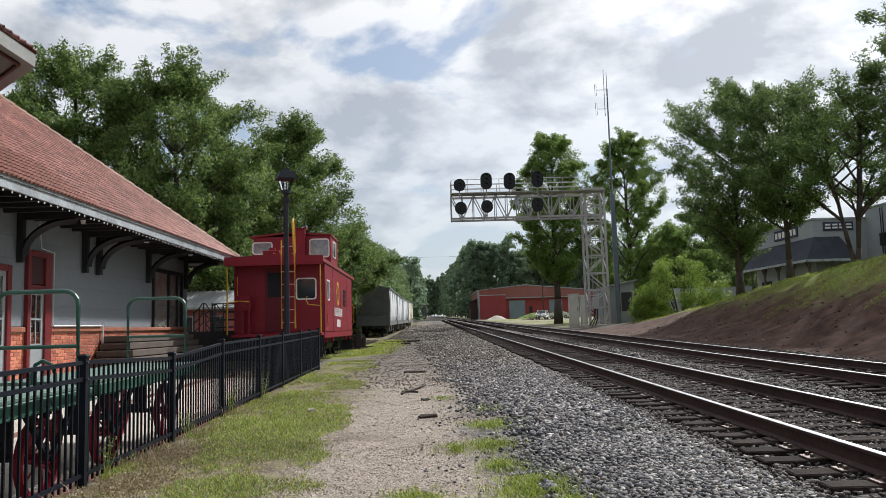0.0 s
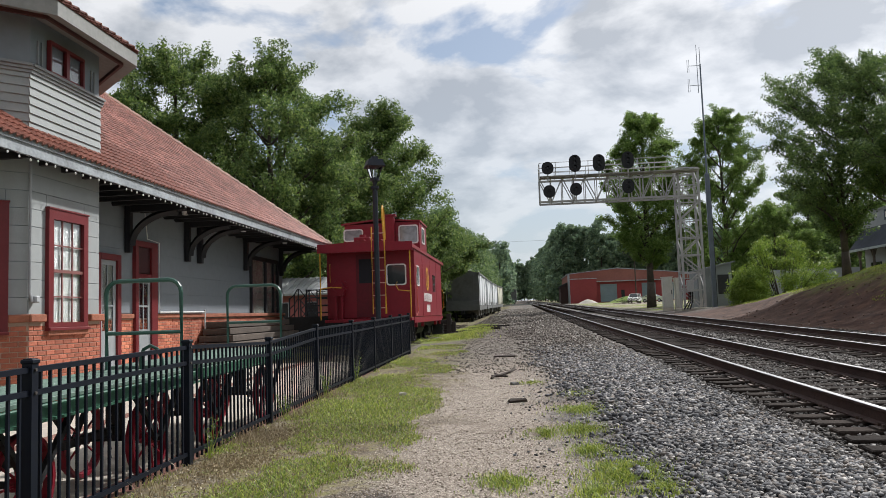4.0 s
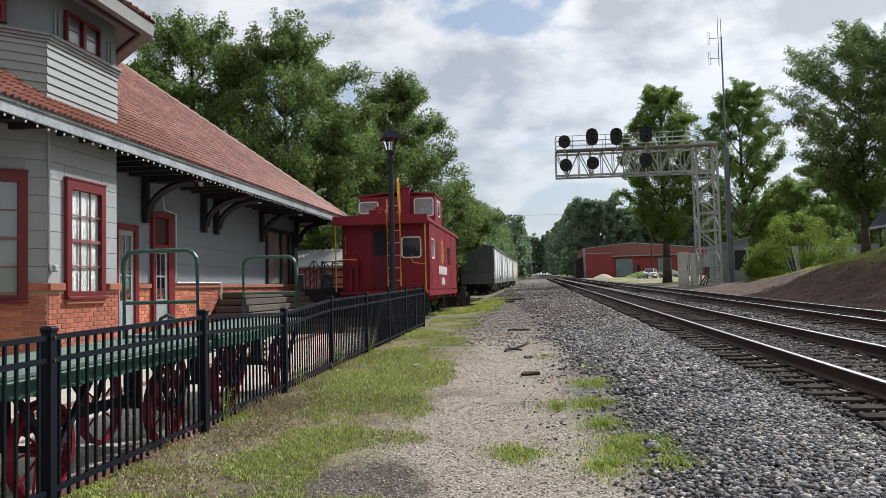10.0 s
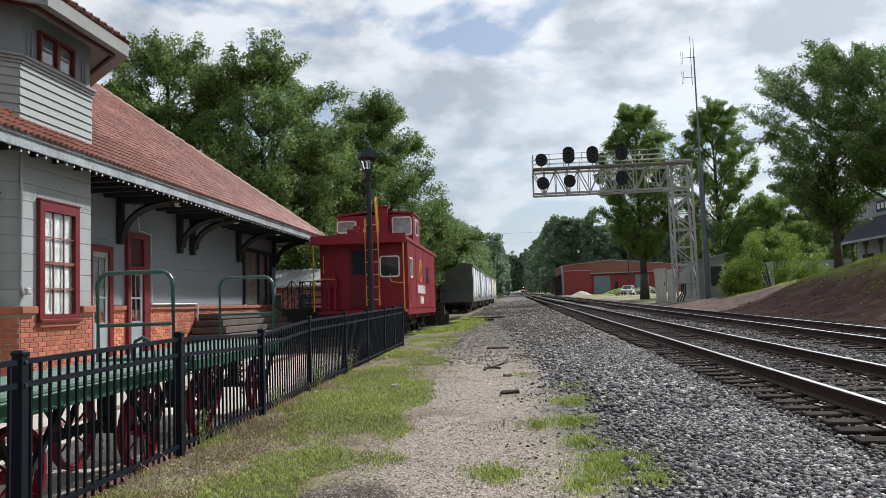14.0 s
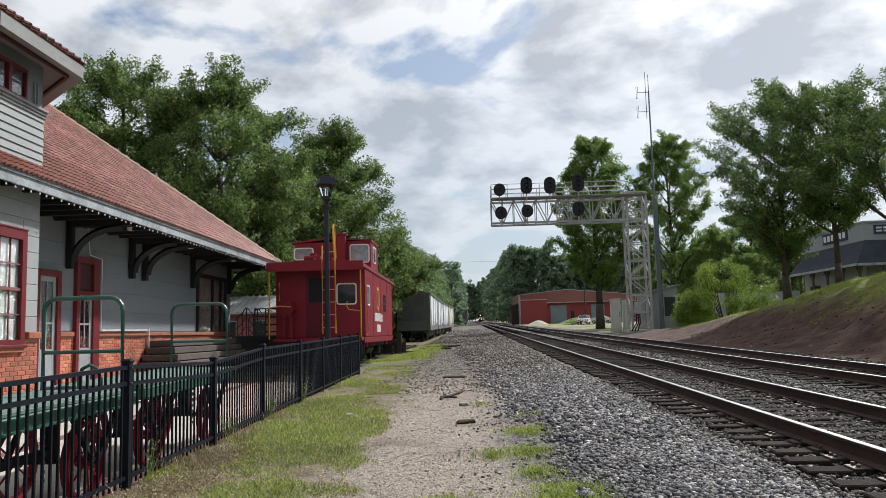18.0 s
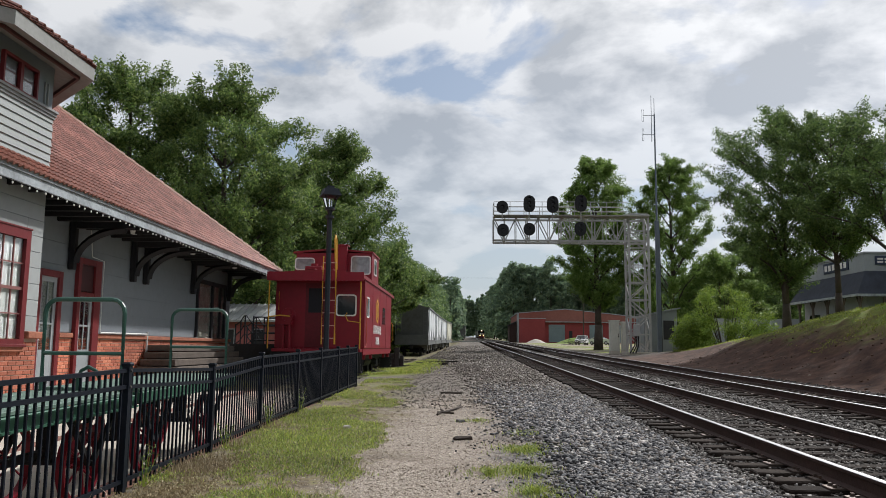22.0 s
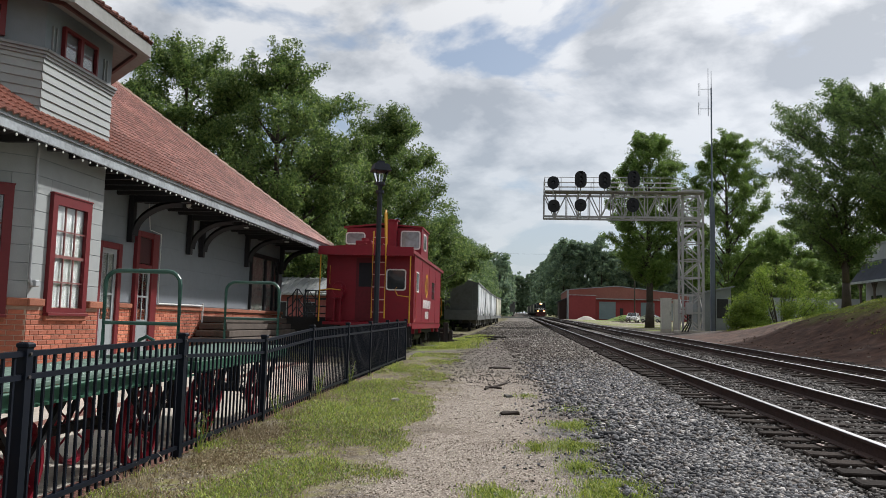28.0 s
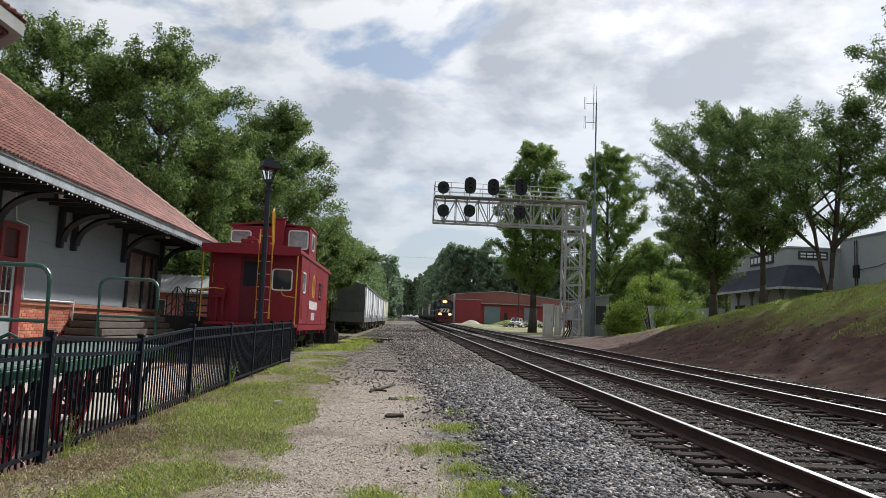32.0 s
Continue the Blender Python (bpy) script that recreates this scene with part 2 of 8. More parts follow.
def beam(bm, a, b, w, h=None):
    """A square bar from a to b."""
    a, b = Vector(a), Vector(b)
    h = h or w
    d = b - a
    m = Matrix.Translation((a + b) / 2) @ d.to_track_quat("Z", "Y").to_matrix().to_4x4() @ Matrix.Diagonal((w, h, d.length, 1))
    return bmesh.ops.create_cube(bm, size=1.0, matrix=m)["verts"]


def tube(bm, pts, r, seg=8):
    """A round bar bent through the points."""
    pts = [Vector(p) for p in pts]
    rings = []
    for i, p in enumerate(pts):
        d = (pts[min(i + 1, len(pts) - 1)] - pts[max(i - 1, 0)]).normalized()
        q = d.to_track_quat("Z", "Y")
        rings.append([bm.verts.new(p + q @ Vector((r * math.cos(2 * math.pi * k / seg), r * math.sin(2 * math.pi * k / seg), 0))) for k in range(seg)])
    for a, b in zip(rings, rings[1:]):
        for k in range(seg):
            bm.faces.new((a[k], a[(k + 1) % seg], b[(k + 1) % seg], b[k]))
    bm.faces.new(rings[0][::-1]); bm.faces.new(rings[-1])


def prism(bm, poly, axis, a, b):
    """A polygon pushed along an axis from a to b; poly gives the two other coordinates in order."""
    def at(p, k):
        return {"x": (k, p[0], p[1]), "y": (p[0], k, p[1]), "z": (p[0], p[1], k)}[axis]
    A = [bm.verts.new(at(p, a)) for p in poly]
    B = [bm.verts.new(at(p, b)) for p in poly]
    n = len(poly)
    for i in range(n):
        bm.faces.new((A[i], A[(i + 1) % n], B[(i + 1) % n], B[i]))
    bm.faces.new(A[::-1]); bm.faces.new(B)
    return A + B


def face(bm, *pts):
    return bm.faces.new([bm.verts.new(p) for p in pts])


def part(name, bm, material, parent=None, label="", smooth=False, at=None):
    """Links a bmesh as one mesh object, under a thing or a part where one is given."""
    bmesh.ops.recalc_face_normals(bm, faces=bm.faces)
    me = bpy.data.meshes.new(name)
    bm.to_mesh(me)
    bm.free()
    me.materials.append(material)
    if smooth:
        for p in me.polygons:
            p.use_smooth = True
    ob = new(name, me)
    if parent:
        ob.parent = parent
    if at is not None:
        ob.matrix_basis = at
    if label:
        ob["label"] = label
    return ob


def share(name, ob, parent, m):
    """Another piece on the same mesh."""
    o = new(name, ob.data)
    o.parent = parent
    o.matrix_basis = m
    return o


def thing(name, label, category, m=None, group="", kind=""):
    ob = new(name)
    if m is not None:
        ob.matrix_basis = m
    return tagged(ob, label, category, group, kind)


def BM():
    return bmesh.new()


def quads(name, verts, faces, material):
    me = bpy.data.meshes.new(name)
    me.from_pydata(verts, [], faces)
    me.materials.append(material)
    return me

# ---- plan ----
G = 0.0155            # the line climbs away from the station
T1, T2 = 4.235, 8.0   # track centres
RAIL_TOP = 0.28
GAUGE = 1.505
FENCE_X = -3.2
FENCE_Y = (2.45, 4.89, 7.33, 9.81, 12.15, 14.78, 17.08, 19.39, 20.99, 22.63)
EAVE_X, WALL_X, BAY_X = -7.0, -8.5, -7.4


BEND_Y = (0, 400, 475, 556, 623, 664, 700, 760, 850, 1060)
BEND_X = (0, 0, -0.6, -0.5, 0.3, 2.0, 5.0, 14.0, 34.0, 110.0)


def line_dx(y):
    return float(np.interp(y, BEND_Y, BEND_X))


def smooth(a, b, v):
    k = min(1.0, max(0.0, (v - a) / (b - a)))
    return k * k * (3 - 2 * k)


def bank(x, y):
    h = 3.0 * (1 - smooth(24, 68, y)) + 0.35 * (1 - smooth(60, 110, y))
    wob = 0.30 * noise.noise((x * 0.35, y * 0.22, 3.0)) + 0.14 * noise.noise((x * 1.1, y * 0.9, 8.0)) + 0.09 * noise.noise((x * 2.6, y * 2.2, 2.0))
    k = smooth(10.6, 18.6, x)
    return h * (k + 0.012 * max(0.0, x - 18.6)) + wob * min(1.0, k * 3) * h / 3


def siding_z(y):
    """Rail height of the siding, which lies lower than the main line."""
    return 0.43 + 0.0075 * (min(y, 74) - 31) + 0.011 * max(0.0, y - 74)


def gz(x, y):
    z = G * max(-40.0, min(y, 1100.0))
    w = (1 - smooth(-3.7, -2.0, x)) * smooth(23.5, 28, y) * (1 - smooth(150, 215, y))
    if w:
        z += w * (siding_z(y) - 0.02 - z)
    z += 0.06 * smooth(0.2, 2.0, x) - 0.020 * (smooth(2.35, 2.8, x) - smooth(3.15, 3.5, x)) - 0.025 * (smooth(6.2, 6.6, x) - smooth(7.0, 7.3, x))
    z += bank(x, y)
    if x < -3.25 and y < 24.5:
        z -= 0.20 * (1 - smooth(-3.6, -3.25, x)) * (1 - smooth(22.5, 24.5, y))
    if abs(x) < 30 and -10 < y < 60:
        z += 0.018 * noise.noise((x * 1.3, y * 1.3, 0.0)) * (1 if x < 0.4 or x > 11 else 0.3)
    return z


def ground_material():
    m = bpy.data.materials.new("ground_cover")
    m.use_nodes = True
    nt = m.node_tree
    N, L = nt.nodes.new, nt.links.new
    p = nt.nodes["Principled BSDF"]
    p.inputs["Roughness"].default_value, p.inputs["Specular IOR Level"].default_value = 0.95, 0.2
    tc, sep = N("ShaderNodeTexCoord"), N("ShaderNodeSeparateXYZ")
    L(tc.outputs["Object"], sep.inputs[0])

    def nz(scale, detail=5, rough=0.55):
        n = N("ShaderNodeTexNoise")
        n.inputs["Scale"].default_value, n.inputs["Detail"].default_value, n.inputs["Roughness"].default_value = scale, detail, rough
        L(tc.outputs["Object"], n.inputs["Vector"])
        return n.outputs["Fac"]

    def math_(op, a, b):
        k = N("ShaderNodeMath"); k.operation = op
        for i, v in enumerate((a, b)):
            if isinstance(v, (int, float)):
                k.inputs[i].default_value = v
            else:
                L(v, k.inputs[i])
        return k.outputs[0]

    def ramp(v, *stops):
        r = N("ShaderNodeValToRGB")
        while len(r.color_ramp.elements) < len(stops):
            r.color_ramp.elements.new(0.5)
        for el, (pos, c) in zip(r.color_ramp.elements, stops):
            el.position, el.color = pos, (*c, 1) if isinstance(c, tuple) else (c, c, c, 1)
        L(v, r.inputs[0])
        return r.outputs[0]

    def mix(f, a, b):
        k = N("ShaderNodeMixRGB")
        L(f, k.inputs[0]); L(a, k.inputs[1]); L(b, k.inputs[2])
        return k.outputs[0]

    def step(v, a, b):
        k = N("ShaderNodeMapRange"); k.interpolation_type = "SMOOTHSTEP"
        k.inputs["From Min"].default_value, k.inputs["From Max"].default_value = a, b
        L(v, k.inputs["Value"])
        return k.outputs[0]

    vor = N("ShaderNodeTexVoronoi")
    vor.inputs["Scale"].default_value = 26
    L(tc.outputs["Object"], vor.inputs["Vector"])
    vc = N("ShaderNodeRGBToBW"); L(vor.outputs["Color"], vc.inputs[0])
    gravel = ramp(vc.outputs[0], (0.15, (0.030, 0.028, 0.027)), (0.5, (0.075, 0.071, 0.068)), (0.85, (0.20, 0.19, 0.185)))
    vor2 = N("ShaderNodeTexVoronoi"); vor2.inputs["Scale"].default_value = 85
    L(tc.outputs["Object"], vor2.inputs["Vector"])
    vc2 = N("ShaderNodeRGBToBW"); L(vor2.outputs["Color"], vc2.inputs[0])
    grit = ramp(vc2.outputs[0], (0.1, (0.105, 0.083, 0.066)), (0.6, (0.270, 0.226, 0.184)), (0.95, (0.55, 0.485, 0.41)))
    turf = ramp(nz(3.0, 8, 0.65), (0.30, (0.060, 0.045, 0.032)), (0.46, (0.160, 0.128, 0.075)), (0.58, (0.185, 0.175, 0.065)), (0.72, (0.160, 0.205, 0.055)))
    crumbs = ramp(vc2.outputs[0], (0.1, (0.040, 0.031, 0.023)), (0.55, (0.135, 0.110, 0.075)), (0.95, (0.40, 0.35, 0.27)))
    turf = mix(step(nz(9.0, 5, 0.6), 0.46, 0.58), turf, crumbs)
    soil = ramp(nz(1.6, 9, 0.65), (0.32, (0.034, 0.019, 0.015)), (0.5, (0.074, 0.041, 0.030)), (0.72, (0.145, 0.085, 0.060)))
    lawn = ramp(nz(1.2, 8, 0.6), (0.30, (0.13, 0.10, 0.045)), (0.48, (0.17, 0.18, 0.05)), (0.68, (0.17, 0.26, 0.05)))
    # trampled dark soil at the end of the turf
    spot = N("ShaderNodeVectorMath"); spot.operation = "DISTANCE"; spot.inputs[1].default_value = (-1.40, 5.45, 0.1)
    L(tc.outputs["Object"], spot.inputs[0])
    bare = math_("ADD", spot.outputs["Value"], math_("MULTIPLY", math_("SUBTRACT", nz(2.2, 6, 0.65), 0.5), 1.6))
    mud = ramp(vc2.outputs[0], (0.1, (0.026, 0.020, 0.017)), (0.65, (0.070, 0.056, 0.046)), (0.95, (0.30, 0.27, 0.24)))
    # wavering edges between covers
    wx = math_("ADD", sep.outputs["X"], math_("MULTIPLY", math_("SUBTRACT", nz(0.8, 6, 0.6), 0.5), 2.2))
    wfine = math_("ADD", wx, math_("MULTIPLY", math_("SUBTRACT", nz(5.0, 4), 0.5), 0.9))
    col = mix(step(wfine, -1.75, -0.95), turf, grit)
    col = mix(step(math_("MULTIPLY", bare, -1.0), -0.95, -0.45), col, mud)
    col = mix(step(wfine, 0.15, 1.0), col, gravel)
    worn = ramp(vc2.outputs[0], (0.1, (0.060, 0.051, 0.043)), (0.6, (0.130, 0.112, 0.095)), (0.95, (0.27, 0.24, 0.21)))
    away = step(math_("ADD", sep.outputs["Y"], math_("MULTIPLY", math_("SUBTRACT", nz(0.5, 6), 0.5), 14.0)), 14.0, 24.0)
    strip = math_("MULTIPLY", math_("MULTIPLY", away, step(wfine, -2.4, -1.4)), math_("SUBTRACT", 1.0, step(sep.outputs["X"], 10.0, 10.6)))
    col = mix(math_("MULTIPLY", strip, 0.85), col, worn)
    bed = math_("MULTIPLY", step(wx, 2.6, 3.2), 0.85)
    col = mix(bed, col, ramp(vc.outputs[0], (0.1, (0.036, 0.031, 0.027)), (0.6, (0.085, 0.074, 0.065)), (0.95, (0.17, 0.153, 0.138))))
    damp = math_("MULTIPLY", step(nz(0.7, 8, 0.65), 0.50, 0.66), math_("SUBTRACT", 1.0, step(sep.outputs["X"], 9.0, 10.0)))
    dark = N("ShaderNodeMixRGB"); dark.blend_type = "MULTIPLY"; dark.inputs[2].default_value = (0.62, 0.58, 0.56, 1)
    L(math_("MULTIPLY", damp, 0.8), dark.inputs[0]); L(col, dark.inputs[1])
    col = dark.outputs[0]
    dirt_edge = math_("ADD", sep.outputs["X"], math_("MULTIPLY", math_("SUBTRACT", nz(0.7, 6), 0.5), 3.0))
    stony = math_("SUBTRACT", 1.0, math_("MULTIPLY", step(sep.outputs["Y"], 53.0, 61.0), math_("SUBTRACT", 0.85, math_("MULTIPLY", step(sep.outputs["X"], 14.5, 16.5), 0.85))))
    col = mix(math_("MULTIPLY", step(dirt_edge, 10.0, 10.9), stony), col, soil)
    up = math_("ADD", math_("SUBTRACT", sep.outputs["X"], math_("MULTIPLY", sep.outputs["Y"], 0.03)), math_("MULTIPLY", math_("SUBTRACT", nz(0.9, 7, 0.65), 0.5), 5.0))
    col = mix(step(up, 13.0, 15.8), col, lawn)
    # beyond the gantry the right side is grass and gravel yard
    far = math_("ADD", sep.outputs["Y"], math_("MULTIPLY", math_("SUBTRACT", nz(0.15, 4), 0.5), 40.0))
    yard = mix(step(math_("ADD", sep.outputs["X"], math_("MULTIPLY", math_("SUBTRACT", nz(0.25, 4), 0.5), 6.0)), 10.8, 12.5), col, mix(step(nz(0.09, 5), 0.42, 0.56), lawn, grit))
    col = mix(step(far, 62.0, 74.0), col, yard)
    # turf spreads over the siding further on
    sid = math_("MULTIPLY", step(math_("MULTIPLY", wx, -1.0), 1.4, 2.6), step(sep.outputs["Y"], 22.0, 26.0))
    ends = math_("ADD", sep.outputs["Y"], math_("MULTIPLY", math_("SUBTRACT", nz(0.4, 5), 0.5), 16.0))
    sid = math_("MULTIPLY", sid, math_("SUBTRACT", 1.0, math_("MULTIPLY", step(ends, 42.0, 50.0), 0.9)))
    col = mix(sid, col, mix(step(nz(0.25, 5), 0.44, 0.58), lawn, worn))
    L(col, p.inputs["Base Color"])
    b = N("ShaderNodeBump")
    b.inputs["Strength"].default_value, b.inputs["Distance"].default_value = 0.6, 0.02
    hgt = math_("ADD", math_("MULTIPLY", vor.outputs["Distance"], 0.6), nz(18, 6))
    L(hgt, b.inputs["Height"]); L(b.outputs[0], p.inputs["Normal"])
    return m


def build_ground():
    def axis(stops):
        out = []
        for a, b, s in stops:
            n = max(1, round((b - a) / s))
            out += [a + (b - a) * i / n for i in range(n)]
        return out + [stops[-1][1]]
    xs = axis([(-2500, -200, 300), (-200, -30, 17), (-30, -8, 1.5), (-8, 2.6, 0.2), (2.6, 10.0, 0.15), (10.0, 22, 0.3), (22, 60, 2.5), (60, 240, 20), (240, 2500, 300)])
    ys = axis([(-300, -20, 35), (-20, -2, 1.5), (-2, 14, 0.2), (14, 34, 0.35), (34, 75, 0.7), (75, 240, 6), (240, 460, 20), (460, 1100, 80), (1100, 4000, 400)])
    vs = [(x, y, gz(x, y)) for y in ys for x in xs]
    n = len(xs)
    fs = [(j * n + i, j * n + i + 1, (j + 1) * n + i + 1, (j + 1) * n + i) for j in range(len(ys) - 1) for i in range(n - 1)]
    me = quads("ground", vs, fs, ground_material())
    for p in me.polygons:
        p.use_smooth = True
    tagged(new("ground", me), "gravel path, patchy turf, ballast and red clay bank", "ground", kind="structure")


build_ground()

# ---- railway ----
RUST = mat("rail_steel_side", (0.075, 0.045, 0.038), 0.75, 0.3, 0.4, 8, 0.3, 60)
SHINE = mat("rail_steel_head", (0.52, 0.51, 0.51), 0.38, 1.0, 0.25, 3)
BLACK = mat("black_running_gear", (0.020, 0.020, 0.022), 0.7, 0.2, 0.3, 6, 0.3, 30)
TIE = mat("tie_timber", (0.036, 0.027, 0.022), 0.95, 0, 0.6, 9, 0.8, 25, spec=0.12, obj_var=0.35)
PLATE = mat("tie_plate_steel", (0.16, 0.12, 0.10), 0.5, 0.6, 0.4, 20, 0.3, 60)


def build_track(name, cx, label):
    root = thing(name, label, "railway track", kind="structure")
    for s in (-1, 1):
        x = cx + s * GAUGE / 2
        bm = BM()
        ys = [-40, 0, 60, 200, 400] + [420 + 20 * q for q in range(26)]
        prof = [(-0.07, -0.168), (0.07, -0.168), (0.07, -0.156), (0.012, -0.135), (0.011, -0.045), (0.036, -0.030), (0.036, -0.004), (-0.036, -0.004), (-0.036, -0.030), (-0.011, -0.045), (-0.012, -0.135), (-0.07, -0.156)]
        rings = [[bm.verts.new((x + px + line_dx(y), y, RAIL_TOP + pz + G * y)) for px, pz in prof] for y in ys]
        for a, b in zip(rings, rings[1:]):
            for k in range(len(prof)):
                bm.faces.new((a[k], a[(k + 1) % 12], b[(k + 1) % 12], b[k]))
        bm.faces.new(rings[0]); bm.faces.new(rings[-1])
        rail = part("rail", bm, RUST, root)
        bm = BM()
        rings = [[bm.verts.new((x + px + line_dx(y), y, RAIL_TOP + pz + G * y)) for px, pz in ((-0.036, -0.0038), (-0.030, 0.0), (0.030, 0.0), (0.036, -0.0038))] for y in ys]
        for a, b in zip(rings, rings[1:]):
            for k in range(3):
                bm.faces.new((a[k], a[k + 1], b[k + 1], b[k]))
        part("rail_head", bm, SHINE, rail, "worn shiny running surface")
    # ties
    rng = random.Random(int(cx * 10))
    bm = BM()
    bx(bm, -1.3, 1.3, -0.112, 0.112, -0.17, 0.0, 0.012)
    tie0 = part("tie", bm, TIE, root)
    bm = BM()
    for s in (-1, 1):
        bx(bm, s * GAUGE / 2 - 0.17, s * GAUGE / 2 + 0.17, -0.095, 0.095, 0.001, 0.018, 0.004)
        for q in (-0.11, 0.11):
            for w in (-0.05, 0.05):
                bx(bm, s * GAUGE / 2 + q - 0.014, s * GAUGE / 2 + q + 0.014, w - 0.014, w + 0.014, 0.018, 0.045)
    plate0 = part("tie_plate", bm, PLATE, tie0)
    y, i = -14.0, 0
    far = []
    while y < 190:
        z = RAIL_TOP - 0.188 + G * y
        if y < 75:
            m = pose(cx + rng.uniform(-0.06, 0.06), y, z + rng.uniform(-0.006, 0.004), rng.uniform(-1, 1) + math.degrees(G), rng.uniform(-0.3, 0.3), rng.uniform(-1.2, 1.2))
            if i == 0:
                tie0.matrix_basis = m
            else:
                t = share("tie", tie0, root, m)
                share("tie_plate", plate0, t, Matrix())
        else:
            far.append((y, z))
        y += 0.5 + rng.uniform(-0.03, 0.03)
        i += 1
    bm = BM()
    for y, z in far:
        bx(bm, cx - 1.3, cx + 1.3, y - 0.11, y + 0.11, z - 0.1, z)
    part("tie", bm, TIE, root)["kind"] = "stuff"


build_track("railway_track_near", T1, "mainline track on weathered timber ties in ballast")
build_track("railway_track_far", T2, "second mainline track on weathered timber ties")

# ---- trees ----
BARK = mat("bark", (0.075, 0.060, 0.048), 0.95, 0, 0.45, 10, 1.0, 30)
LEAF_A = island_mat("leaves_oak", [(0.0, (0.052, 0.094, 0.030)), (0.5, (0.120, 0.190, 0.050)), (1.0, (0.270, 0.345, 0.098))], 0.55, 0.46)
LEAF_B = island_mat("leaves_maple", [(0.0, (0.048, 0.086, 0.028)), (0.5, (0.098, 0.158, 0.045)), (1.0, (0.200, 0.280, 0.076))], 0.5, 0.50)
LEAF_G = island_mat("leaves_light", [(0.0, (0.090, 0.150, 0.036)), (0.5, (0.150, 0.235, 0.055)), (1.0, (0.250, 0.340, 0.090))], 0.5, 0.62)
LEAF_W = island_mat("leaves_wood_edge", [(0.0, (0.072, 0.122, 0.056)), (0.5, (0.140, 0.215, 0.085)), (1.0, (0.260, 0.345, 0.130))], 0.55, 0.46)
LEAF_C = island_mat("leaves_shrub", [(0.0, (0.105, 0.170, 0.028)), (0.5, (0.190, 0.280, 0.040)), (1.0, (0.310, 0.400, 0.064))], 0.55, 0.35)
# distant leaves: bluish air haze is mixed into the leaf colours
LEAF_D = island_mat("leaves_far_hazed", [(0.0, (0.105, 0.160, 0.112)), (0.5, (0.175, 0.250, 0.155)), (1.0, (0.285, 0.370, 0.205))], 0.6, 0.5)


def leaf_cloud(rng, clumps, per, size, flat=0.35, tri=False):
    """Small bent leaves round each clump (x, y, z, r) or drawn-out spray (x, y, z, r, axis x, y, z, stretch)."""
    nr = np.random.default_rng(rng.randrange(1 << 30))
    V, F = [], []
    k = 0
    for cl in clumps:
        r = cl[3]
        n = max(6, int(per * r * r))
        d = nr.normal(size=(n, 3))
        d /= np.linalg.norm(d, axis=1, keepdims=True)
        off = d * (r * nr.random(n) ** 0.5)[:, None] * np.array((1, 1, 0.75))
        if len(cl) > 4:
            ax = np.array(cl[4:7])
            off = off * 0.8 + ax * (off @ ax)[:, None] * (cl[7] - 1)
        c = np.array(cl[:3]) + off
        nrm = d + nr.normal(size=(n, 3)) * 0.75 + np.array((0, 0, flat))
        nrm /= np.linalg.norm(nrm, axis=1, keepdims=True)
        a = np.cross(nrm, nr.normal(size=(n, 3)))
        a /= np.linalg.norm(a, axis=1, keepdims=True) + 1e-9
        b = np.cross(nrm, a)
        s = size * (0.6 + 0.8 * nr.random(n))[:, None]
        droop = nrm * s * 0.25
        if tri:
            q = np.stack([c - a * s, c + b * s * 0.8 + droop, c + a * s], 1)
        else:
            q = np.stack([c - a * s, c - b * s * 0.55 + droop, c + a * s, c + b * s * 0.55 + droop], 1)
        w = q.shape[1]
        V.append(q.reshape(-1, 3))
        F.append(np.arange(k, k + w * n).reshape(-1, w))
        k += w * n
    return np.concatenate(V), np.concatenate(F)


def leaf_mesh(name, V, F, material):
    me = bpy.data.meshes.new(name)
    me.vertices.add(len(V)); me.loops.add(F.size); me.polygons.add(len(F))
    me.vertices.foreach_set("co", V.ravel())
    me.loops.foreach_set("vertex_index", F.ravel().astype(np.int32))
    me.polygons.foreach_set("loop_start", np.arange(0, F.size, F.shape[1], dtype=np.int32))
    me.polygons.foreach_set("loop_total", np.full(len(F), F.shape[1], dtype=np.int32))
    me.materials.append(material)
    me.update()
    return me


